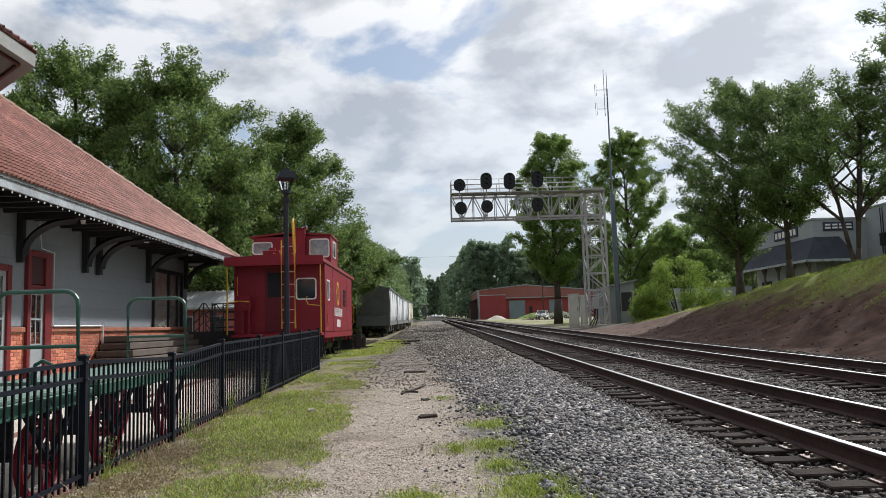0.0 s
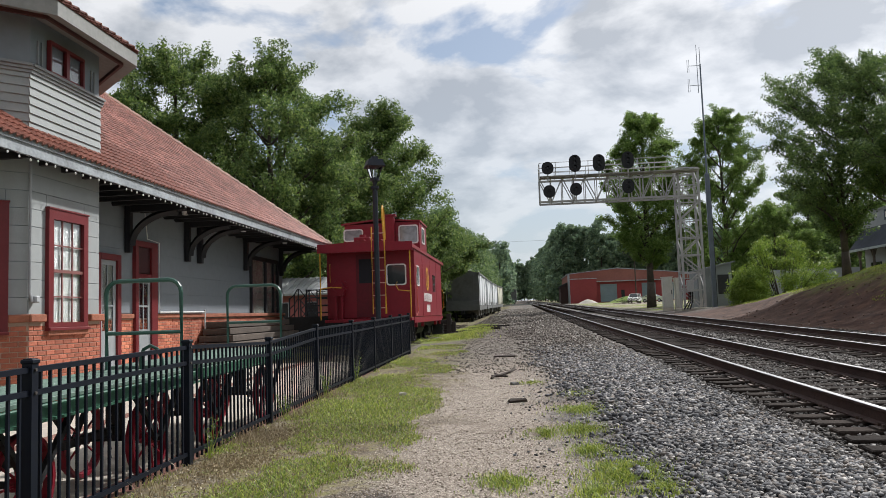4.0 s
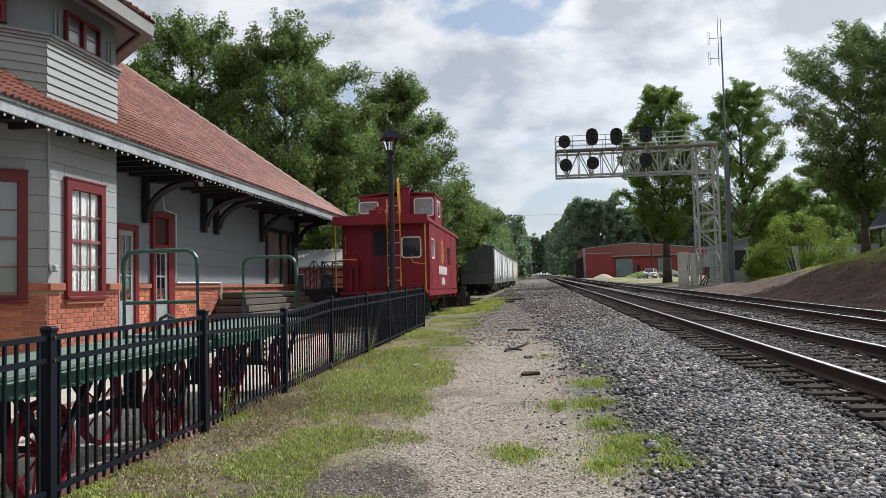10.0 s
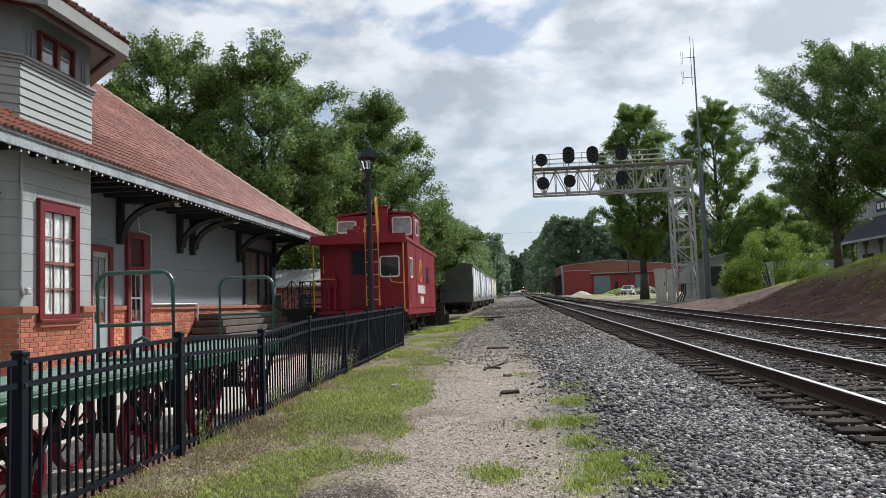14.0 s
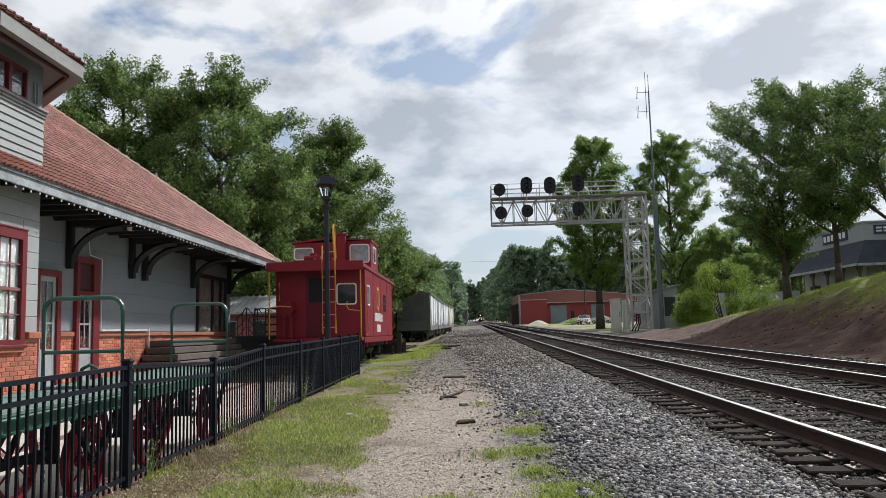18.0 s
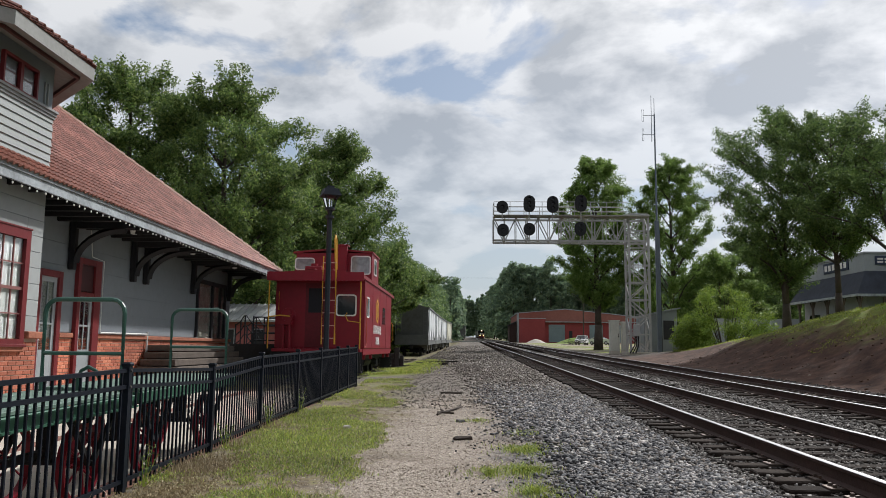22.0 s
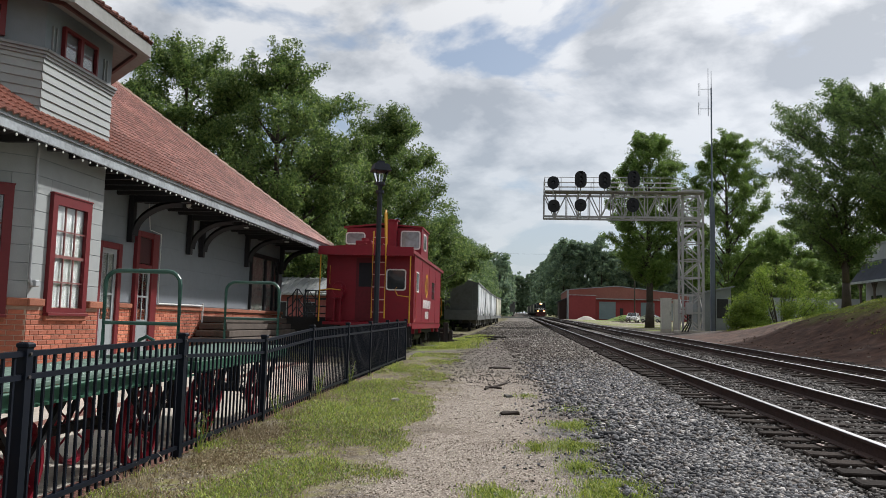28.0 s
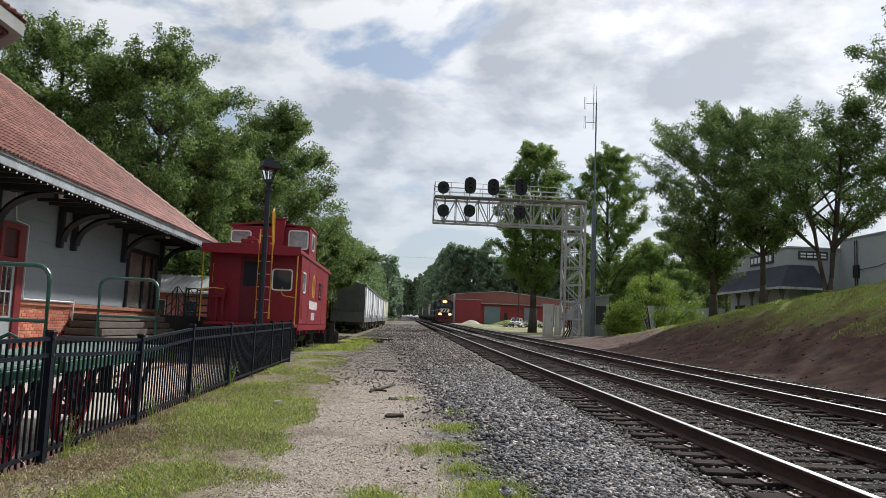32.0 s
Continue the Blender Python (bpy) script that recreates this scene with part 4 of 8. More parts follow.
        part("corner_trim", bm, MATS["grey_moulding"], tower)
    for y in (11.90, 12.40):
        window(tower, "window", face_pose((BAY_X + 0.005, y), (0, 1), 5.555), 0.50, 0.52, 1, 1, 0.04, False)
    window(tower, "window", face_pose((-8.6 + 0.78 * SQ + 0.004, 10.03 + 0.78 * SQ - 0.004), (SQ, SQ), 5.60), 0.70, 0.56, 2, 1, 0.08, False)
    # tower roof with deep eave
    def ring(o, z):
        k = o * 0.4142
        return [(-8.6 - 0.3, 10.03 - 0.3 - o * 1.4142, z), (BAY_X + o, 11.23 - k, z), (BAY_X + o, 13.24 + k, z), (-8.6 - 0.3, 14.44 + 0.3 + o * 1.4142, z)]
    bm = BM()
    lo, hi = ring(0.60, 6.19), ring(0.60, 6.42)
    inn = ring(0.0, 6.33)
    for a, b in ((0, 1), (1, 2), (2, 3)):
        face(bm, lo[a], lo[b], hi[b], hi[a])
        face(bm, inn[a], inn[b], lo[b], lo[a])
    trf = part("tower_eave", bm, mat("tower_eave_paint", (0.26, 0.26, 0.245), 0.7, 0, 0.2, 6, grime=0.2), tower)
    bm = BM()
    apex = (-9.2, 12.235, 7.9)
    top = ring(0.62, 6.43)
    for a, b in ((0, 1), (1, 2), (2, 3)):
        face(bm, top[a], top[b], apex)
    face(bm, top[3], top[0], apex)
    face(bm, *top[::-1])
    tr = part("tower_roof", bm, ROOFING, tower, "red tiled tower roof")
    V, F = [], []
    tv, tf = tile_piece(0)
    for a, b in ((0, 1), (1, 2), (2, 3)):
        p, q = Vector(top[a]), Vector(top[b])
        e = (q - p).normalized()
        upv = (Vector(apex) - p) - e * (Vector(apex) - p).dot(e)
        upv.normalize()
        nrm = e.cross(upv)
        if nrm.z < 0:
            nrm = -nrm
        for c in range(7):
            x0 = 0.0
            while x0 + 0.2 < (q - p).length:
                pt = p + e * x0 + upv * (c * 0.3 + 0.01)
                k0 = c * 0.3 / (Vector(apex) - p).length
                if k0 * (q - p).length * 0.5 - 0.1 < x0 < (q - p).length * (1 - k0 * 0.5):
                    k = len(V)
                    V += [pt + upv * v[0] + e * v[1] + nrm * (v[2] + 0.02) for v in tv]
                    F += [tuple(i + k for i in f) for f in tf]
                x0 += 0.225
    o = new("tiles", quads("tower_tiles", V, F, TILES))
    o.parent, o["kind"] = tr, "stuff"
    bm = BM()
    for a, b in ((0, 1), (1, 2), (2, 3)):
        p, q = Vector(ring(0.36, 6.235)[a]), Vector(ring(0.36, 6.235)[b])
        beam(bm, p, q, 0.05, 0.10)
    part("eave_trim", bm, mat("brown_eave_trim", (0.085, 0.030, 0.028), 0.6, 0, 0.2, 6), trf)
    # doors
    for ya, yb, top_z, transom in ((15.02, 15.96, 2.95, False), (16.60, 17.66, 3.34, True)):
        bm = BM()
        c = 0.13
        jamb = 0.30 if transom else 0.15
        for y0, y1, z0, z1 in ((ya, ya + c, 0.40, top_z), (yb - jamb, yb, 0.40, top_z), (ya + c, yb - jamb, top_z - c, top_z)):
            bx(bm, WALL_X - 0.02, WALL_X + 0.10, y0, y1, z0, z1, 0.006)
        if transom:
            bx(bm, WALL_X + 0.0, WALL_X + 0.09, ya + c, yb - jamb, 2.50, 2.60, 0.004)
        dr = part("door_frame", bm, TRIM_RED, root, "dark red door casing")
        bm = BM()
        ly0, ly1, lz = ya + c, yb - jamb, 2.50 if transom else top_z - c
        st = 0.11
        for y0, y1, z0, z1 in ((ly0, ly0 + st, 0.42, lz), (ly1 - st, ly1, 0.42, lz), (ly0 + st, ly1 - st, lz - st, lz), (ly0 + st, ly1 - st, 0.42, 1.35), (ly0 + st, ly1 - st, 1.85, 1.89)):
            bx(bm, WALL_X + 0.02, WALL_X + 0.055, y0, y1, z0, z1, 0.003)
        ym = (ly0 + ly1) / 2
        bx(bm, WALL_X + 0.025, WALL_X + 0.05, ym - 0.015, ym + 0.015, 1.35, lz - st)
        part("door_leaf", bm, DOOR_GREY, dr, "grey glazed door leaf")
        bm = BM()
        bx(bm, WALL_X + 0.036, WALL_X + 0.040, ly0 + st, ly1 - st, 1.35, lz - st)
        part("door_glass", bm, PANE, dr)
        bm = BM()
        bx(bm, WALL_X + 0.014, WALL_X + 0.018, ly0, ly1, 0.42, top_z - c)
        part("door_backing", bm, DARK_IN if transom else BLIND, dr)
        if transom:
            bm = BM()
            bx(bm, WALL_X + 0.02, WALL_X + 0.05, ly0, ly1, 2.62, top_z - c - 0.01, 0.004)
            part("transom_panel", bm, mat("dark_red_transom_paint", (0.055, 0.012, 0.014), 0.4, 0, 0.3, 6), dr)
    # end window
    bm = BM()
    for y0, y1, z0, z1 in ((24.20, 24.30, 1.72, 3.55), (25.58, 25.72, 1.72, 3.55), (26.45, 26.52, 1.72, 3.55), (26.95, 27.05, 1.72, 3.55), (24.3, 25.58, 3.42, 3.55), (25.72, 26.45, 3.42, 3.55), (26.52, 26.95, 3.42, 3.55)):
        bx(bm, WALL_X - 0.01, WALL_X + 0.09, y0, y1, z0, z1, 0.006)
    ew = part("end_window_frame", bm, DARKWOOD, root)
    bm = BM()
    bx(bm, WALL_X + 0.030, WALL_X + 0.036, 24.3, 26.95, 1.70, 3.42)
    part("pane", bm, PANE, ew)
    # added pale sheet: the light reflected in the glass is painted on it
    bm = BM()
    bx(bm, WALL_X + 0.014, WALL_X + 0.018, 24.3, 26.95, 1.70, 3.42)
    part("reflection_sheet", bm, mat("pale_green_reflection", (0.46, 0.48, 0.42), 0.9, 0, 0.6, 2), ew)
    for y in (16.28, 19.35, 20.15, 23.7, 27.35):
        bracket(root, y)
    # conduits
    bm = BM()
    tube(bm, [(WALL_X + 0.12, 17.69, 1.72), (WALL_X + 0.12, 17.69, 3.36), (WALL_X + 0.12, 17.1, 3.40), (WALL_X + 0.05, 17.1, ZE + 0.1)], 0.012, 6)
    tube(bm, [(WALL_X + 0.12, 17.70, 1.73), (WALL_X + 0.12, 20.3, 1.74)], 0.022, 6)
    tube(bm, [(WALL_X + 0.08, 20.45, 0.45), (WALL_X + 0.08, 20.45, 1.80)], 0.030, 6)
    part("conduit", bm, CONDUIT, root, "white conduit clipped to the wall")
    for y in (17.6, 21.5, 25.5):
        bm = BM()
        rod(bm, (-7.7, y, ZE + 0.12), (-7.7, y, ZE + 0.02), 0.09, 0.07, 10)
        part("soffit_light", bm, CONDUIT, root)
    build_roof(root)
    return root


depot = build_depot()

# bulbs along the eave
lights = thing("string_lights", "string of small white bulbs hung along the eave", "string lights")
bm = BM()
pts = [(EAVE_X + 0.02, 4.0 + i * 0.235, ZE - 0.01 - 0.02 * (i % 2)) for i in range(106)]
tube(bm, pts, 0.006, 4)
part("wire", bm, DARKWOOD, lights)
bm = BM()
bmesh.ops.create_icosphere(bm, subdivisions=1, radius=0.017, matrix=Matrix.Diagonal((1, 1, 1.35, 1)))
bulb0 = None
rb = random.Random(7)
for i in range(3, 104):
    m = Matrix.Translation((EAVE_X + 0.02, 4.0 + i * 0.235 + rb.uniform(-.05, .05), ZE - 0.06 + rb.uniform(-.012, .012)))
    if bulb0 is None:
        bulb0 = part("bulb", bm, BULB, lights, at=m)
    else:
        share("bulb", bulb0, lights, m)

# ---- platform ----
PAVER = mat("brick_pavers", (0.25, 0.120, 0.092), 0.9, 0, 0.4, 14, 0.5, 30)
CONC = mat("concrete_walk", (0.52, 0.47, 0.40), 0.9, 0, 0.25, 4, 0.2, 40, grime=0.2)


def slab(name, label, x0, x1, y0, y1, lift, material):
    bm = BM()
    vs = [bm.verts.new((x, y, gz(-4, y) + dz)) for dz in (lift, -0.2) for x, y in ((x0, y0), (x1, y0), (x1, y1), (x0, y1))]
    for f in ((0, 1, 2, 3), (7, 6, 5, 4), (0, 4, 5, 1), (1, 5, 6, 2), (2, 6, 7, 3), (3, 7, 4, 0)):
        bm.faces.new([vs[i] for i in f])
    tagged(part(name, bm, material), label, "platform", kind="structure")


slab("platform_walk", "pale concrete platform along the depot", -8.46, -3.90, -3, 22.4, 0.05, CONC)
slab("platform_border", "red brick border beside the fence", -3.90, -3.32, -3, 22.4, 0.052, PAVER)
slab("platform_band", "red brick band laid in the concrete", -6.35, -6.10, -3, 22.4, 0.055, PAVER)

# ---- baggage carts ----
GREEN = mat("dark_green_cart_paint", (0.035, 0.115, 0.070), 0.5, 0, 0.3, 6, 0.1, 30)
DECK = mat("pale_green_deck_boards", (0.125, 0.195, 0.155), 0.6, 0, 0.3, 7, 0.2, 25)
RED_W = mat("red_wheel_paint", (0.23, 0.010, 0.024), 0.4, 0, 0.25, 6)
GREEN_P = mat("green_pipe_paint", (0.040, 0.105, 0.080), 0.4, 0, 0.25, 6)
CHAIN = mat("dull_chain_steel", (0.10, 0.09, 0.085), 0.6, 0.6, 0.3, 20)


def cart(m, length, hoops, label):
    """A four-wheeled baggage wagon: x across, y along, z up from the paving."""
    root = thing("baggage_cart", label, "baggage cart", m, "baggage carts")
    w = 0.54
    nb = 9
    for i in range(nb):
        bm = BM()
        a = -w + 2 * w * i / nb
        bx(bm, a + 0.006, a + 2 * w / nb - 0.006, 0, length, 0.76, 0.795, 0.004)
        part("deck_board", bm, DECK, root)
    for s in (-1, 1):
        bm = BM()
        bx(bm, s * w - 0.03, s * w + 0.03, -0.02, length + 0.02, 0.635, 0.757, 0.008)
        bx(bm, s * (w + 0.045) - 0.015, s * (w + 0.045) + 0.015, -0.02, length + 0.02, 0.635, 0.655)
        beam_ = part("side_beam", bm, GREEN, root)
        for k in range(9):
            bm = BM()
            y = length * (k + 0.5) / 9
            bx(bm, s * (w + 0.036) - 0.006, s * (w + 0.036) + 0.006, y - 0.02, y + 0.02, 0.655, 0.75)
            part("stake_iron", bm, GREEN, beam_)
    for y in (0.0, length):
        bm = BM()
        bx(bm, -w, w, y - 0.03, y + 0.03, 0.655, 0.757, 0.006)
        part("end_beam", bm, GREEN, root)
    for k, y in enumerate((0.02, length - 0.02)):
        if hoops[k]:
            bm = BM()
            pts = [(-0.42, y, 0.78), (-0.42, y, 1.60)]
            pts += [(-0.42 + 0.14 * (1 - math.cos(a)), y, 1.60 + 0.14 * math.sin(a)) for a in (0.4, 0.8, 1.2, 1.57)]
            pts += [(-x, yy, z) for x, yy, z in pts[::-1]]
            tube(bm, pts, 0.024, 8)
            h = part("end_hoop", bm, GREEN_P, root, "bent green pipe end rack")
            bm = BM()
            rod(bm, (-0.42, y, 1.18), (0.42, y, 1.18), 0.02)
            part("cross_bar", bm, GREEN_P, h)
    for y in (0.68, length - 0.65):
        bm = BM()
        rod(bm, (-w + 0.06, y, 0.17), (w - 0.06, y, 0.17), 0.028, seg=8)
        bx(bm, -0.44, 0.44, y - 0.05, y + 0.05, 0.57, 0.66)
        bx(bm, -0.07, 0.07, y - 0.04, y + 0.04, 0.17, 0.57)
        part("axle", bm, BLACK, root)
        for s in (-1, 1):
            bm = BM()
            seg = 28
            R, r, t = 0.37, 0.335, 0.040
            rings = []
            for q in range(seg):
                a = 2 * math.pi * q / seg
                c, sn = math.cos(a), math.sin(a)
                rings.append([bm.verts.new((dx, rr * c, rr * sn)) for dx, rr in ((-t, R), (t, R), (t, r), (-t, r))])
            for q in range(seg):
                A, B = rings[q], rings[(q + 1) % seg]
                for j in range(4):
                    bm.faces.new((A[j], A[(j + 1) % 4], B[(j + 1) % 4], B[j]))
            whl = part("wheel", bm, RED_W, root, "red spoked iron wheel", at=pose(s * (w - 0.20), y, 0.17))
            for q in range(10):
                bm = BM()
                a = 2 * math.pi * q / 10
                rod(bm, (0.02 * (-1) ** q, 0.05 * math.cos(a), 0.05 * math.sin(a)), (0, 0.35 * math.cos(a), 0.35 * math.sin(a)), 0.011, seg=6)
                part("spoke", bm, RED_W, whl)
            bm = BM()
            rod(bm, (-0.07, 0, 0), (0.07, 0, 0), 0.055, seg=12)
            part("hub", bm, RED_W, whl)
        for s in (-1, 1):
            bm = BM()
            beam(bm, (s * 0.46, y - 0.45, 0.62), (s * 0.44, y - 0.04, 0.17), 0.045)
            beam(bm, (s * 0.46, y + 0.45, 0.62), (s * 0.44, y + 0.04, 0.17), 0.045)
            part("spring_brace", bm, BLACK, root)
    bm = BM()
    beam(bm, (0, 0.68, 0.26), (0, length - 0.65, 0.26), 0.07)
    part("reach_pole", bm, BLACK, root)
    bm = BM()
    for i in range(14):
        a = (0.46, length * 0.52, 0.66 - i * 0.036)
        rod(bm, a, (a[0] + (0.012 if i % 2 else -0.012), a[1], a[2] - 0.036), 0.008, seg=5)
    part("chain", bm, CHAIN, root)
    bm = BM()
    tube(bm, [(-0.1, -0.08, 0.5), (-0.1, -0.12, 0.88), (-0.06, -0.13, 0.98), (0.02, -0.13, 1.02), (0.10, -0.13, 0.98), (0.14, -0.12, 0.88), (0.14, -0.08, 0.5)], 0.02)
    part("tow_handle", bm, GREEN_P, root)
    return root


def pz(y):
    return gz(-4, y) + 0.25


LAB = "green baggage cart with red spoked wheels behind the fence"
cart(pose(-4.02, 4.85, pz(6), math.degrees(G)), 3.30, (True, True), LAB)
cart(pose(-4.06, 8.45, pz(10), math.degrees(G)), 3.35, (False, True), LAB)
cart(pose(-4.06, 0.9, pz(2), math.degrees(G)), 3.30, (False, False), LAB)

# ---- timber steps and stair rails beyond the doors ----
OLDWOOD = mat("weathered_dark_timber", (0.12, 0.095, 0.078), 0.9, 0, 0.4, 8, 0.5, 25, obj_var=0.2)
steps = thing("timber_steps", "weathered dark timber steps against the depot wall", "steps")
for i in range(4):
    bm = BM()
    z = 1.47 - i * 0.185
    bx(bm, -8.40, -7.80 + i * 0.16, 20.45 - i * 0.22, 26.2, z - 0.165, z, 0.012)
    part("timber", bm, OLDWOOD, steps)
bm = BM()
bx(bm, -8.38, -7.9, 20.3, 26.1, -0.1, 0.74)
part("support", bm, OLDWOOD, steps)
IRON_T = mat("black_stair_iron", (0.022, 0.026, 0.034), 0.5, 0.3, 0.2, 6)
stair = thing("stair_railing", "black iron stair railing beside the depot end", "railing")
for x, top in ((-8.92, 2.30), (-8.72, 2.44), (-8.56, 2.64), (-8.23, 2.62), (-7.70, 2.56), (-7.15, 2.56)):
    for y in (30.0, 31.6):
        bm = BM()
        rod(bm, (x, y, 1.5), (x, y, top), 0.028)
        part("post", bm, IRON_T, stair)
for y in (30.0, 31.6):
    for z in (2.58, 2.28, 1.98, 1.70):
        bm = BM()
        rod(bm, (-8.23, y, z), (-6.7, y, z), 0.022)
        part("rail", bm, IRON_T, stair)
    for dz in (0.0, -0.38, -0.72):
        bm = BM()
        tube(bm, [(-8.95, y, 2.22 + dz), (-8.72, y, 2.42 + dz), (-8.60, y, 2.62 + dz), (-8.50, y, 2.62 + dz), (-8.38, y, 2.45 + dz), (-8.23, y, 2.30 + dz)], 0.022, 6)
        part("handrail", bm, IRON_T, stair)
bm = BM()
bx(bm, -9.1, -6.3, 29.9, 32.0, 0.3, 1.55)
part("landing", bm, mat("dark_landing_boards", (0.035, 0.035, 0.04), 0.8, 0, 0.3, 6), stair)
# red house beyond the depot
REDH = mat("faded_red_brick_wall", (0.34, 0.115, 0.105), 0.85, 0, 0.25, 3, 0.2, 20)
house = thing("red_outbuilding", "low red building with pale metal roof behind the depot", "building")
bm = BM()
bx(bm, -24.0, -8.6, 42.0, 47.0, 0.5, 2.8)
part("wall", bm, REDH, house)
bm = BM()
prism(bm, [(41.5, 2.75), (44.5, 3.75), (47.5, 2.75), (47.5, 2.85), (44.5, 3.85), (41.5, 2.85)], "x", -24.4, -8.2)
roof_o = part("roof", bm, mat("pale_metal_roof", (0.33, 0.34, 0.335), 0.7, 0.0, 0.2, 4), house)
for k in range(24):
    bm = BM()
    beam(bm, (-16.6 + k * 0.36, 41.45, 2.86), (-16.6 + k * 0.36, 44.5, 3.88), 0.05)
    part("roof_rib", bm, MATS["pale_metal_roof"], roof_o)
for k in range(3):
    bm = BM()
    bx(bm, -13.2 + k * 1.6, -12.5 + k * 1.6, 41.93, 41.99, 1.5, 2.4)
    wf = part("window", bm, TRIM_WHITE, house)
    bm = BM()
    bx(bm, -13.15 + k * 1.6, -12.55 + k * 1.6, 41.90, 41.93, 1.55, 2.35)
    part("pane", bm, DARK_IN, wf)

# ---- fence ----
IRON = mat("black_fence_enamel", (0.004, 0.007, 0.015), 0.5, 0.0, 0.25, 6, spec=0.22)


def cap_z(y):
    return 1.45 - 0.265 + G * y - (0.09 if abs(y - 9.81) < 0.1 else 0.0)


def build_fence():
    root = thing("fence", "black metal picket fence along the platform", "fence")
    for y in FENCE_Y:
        bm = BM()
        zc = cap_z(y)
        bx(bm, FENCE_X - 0.035, FENCE_X + 0.035, y - 0.035, y + 0.035, gz(FENCE_X, y) - 0.1, zc - 0.035)
        post = part("post", bm, IRON, root)
        bm = BM()
        bx(bm, FENCE_X - 0.044, FENCE_X + 0.044, y - 0.044, y + 0.044, zc - 0.035, zc - 0.006, 0.006)
        bx(bm, FENCE_X - 0.034, FENCE_X + 0.034, y - 0.034, y + 0.034, zc - 0.006, zc, 0.004)
        part("post_cap", bm, IRON, post)
        for dz in (0.075, 0.225):
            bm = BM()
            rod(bm, (FENCE_X + 0.036, y, zc - dz), (FENCE_X + 0.046, y, zc - dz), 0.012, seg=8)
            part("bolt", bm, CHAIN, post)
    for a, b in zip(FENCE_Y, FENCE_Y[1:]):
        za, zb = cap_z(a) - 0.06, cap_z(b) - 0.06
        ga, gb = gz(FENCE_X, a) + 0.09, gz(FENCE_X, b) + 0.09
        for da, db in ((za, zb), (za - 0.15, zb - 0.15), (ga + 0.03, gb + 0.03)):
            bm = BM()
            beam(bm, (FENCE_X, a + 0.035, da - 0.016), (FENCE_X, b - 0.035, db - 0.016), 0.036, 0.036)
            part("rail", bm, IRON, root)
        n = max(2, round((b - a) / 0.113))
        for i in range(1, n):
            k = i / n
            bm = BM()
            y = a + (b - a) * k
            bx(bm, FENCE_X - 0.0095, FENCE_X + 0.0095, y - 0.0095, y + 0.0095, ga + (gb - ga) * k - 0.06, za + (zb - za) * k - 0.02)
            part("picket", bm, IRON, root)


build_fence()

# ---- street lamp ----
lamp = thing("street_lamp", "black post lamp with a clear lantern beside the fence", "street lamp", pose(-4.15, 23.0, gz(-4.15, 23.0), rz=24))
Z = 6.23 - gz(-4.15, 23.0)
bm = BM()
rod(bm, (0, 0, 0), (0, 0, 0.5), 0.15, 0.13, 12)
rod(bm, (0, 0, 0.5), (0, 0, Z - 0.95), 0.085, 0.076, 12)
rod(bm, (0, 0, Z - 0.95), (0, 0, Z - 0.87), 0.13, 0.13, 12)
rod(bm, (0, 0, Z - 0.87), (0, 0, Z - 0.70), 0.045, 0.09, 12)
rod(bm, (0, 0, Z - 0.70), (0, 0, Z - 0.62), 0.15, 0.15, 12)
part("post", bm, IRON_T, lamp)
bm = BM()
for sx in (-1, 1):
    for sy in (-1, 1):
        beam(bm, (sx * 0.10, sy * 0.10, Z - 0.62), (sx * 0.20, sy * 0.20, Z - 0.24), 0.025)
for s in (-1, 1):
    beam(bm, (-0.2, s * 0.2, Z - 0.25), (0.2, s * 0.2, Z - 0.25), 0.025)
    beam(bm, (s * 0.2, -0.2, Z - 0.25), (s * 0.2, 0.2, Z - 0.25), 0.025)
part("lantern_frame", bm, IRON_T, lamp)
bm = BM()
bmesh.ops.create_cone(bm, cap_ends=True, segments=4, radius1=0.13, radius2=0.265, depth=0.36, matrix=Matrix.Translation((0, 0, Z - 0.43)) @ Matrix.Rotation(math.pi / 4, 4, "Z"))
LANTERN = mat("clear_lantern_glass", (0.92, 0.94, 0.95), 0.03, 0, 0.02, 6)
glass_in = next(n for n in LANTERN.node_tree.nodes if n.type == "BSDF_PRINCIPLED").inputs
glass_in["Transmission Weight"].default_value, glass_in["IOR"].default_value = 1.0, 1.06
part("lantern_glass", bm, LANTERN, lamp)
bm = BM()
rod(bm, (0, 0, Z - 0.6), (0, 0, Z - 0.34), 0.045, 0.055, 10)
part("bulb", bm, PANE, lamp)
bm = BM()
bmesh.ops.create_cone(bm, cap_ends=True, segments=4, radius1=0.38, radius2=0.29, depth=0.20, matrix=Matrix.Translation((0, 0, Z - 0.165)) @ Matrix.Rotation(math.pi / 4, 4, "Z"))
bx(bm, -0.28, 0.28, -0.28, 0.28, Z - 0.285, Z - 0.255, 0.006)
bmesh.ops.create_cone(bm, cap_ends=True, segments=4, radius1=0.15, radius2=0.12, depth=0.10, matrix=Matrix.Translation((0, 0, Z - 0.02)) @ Matrix.Rotation(math.pi / 4, 4, "Z"))
part("lantern_roof", bm, IRON_T, lamp)

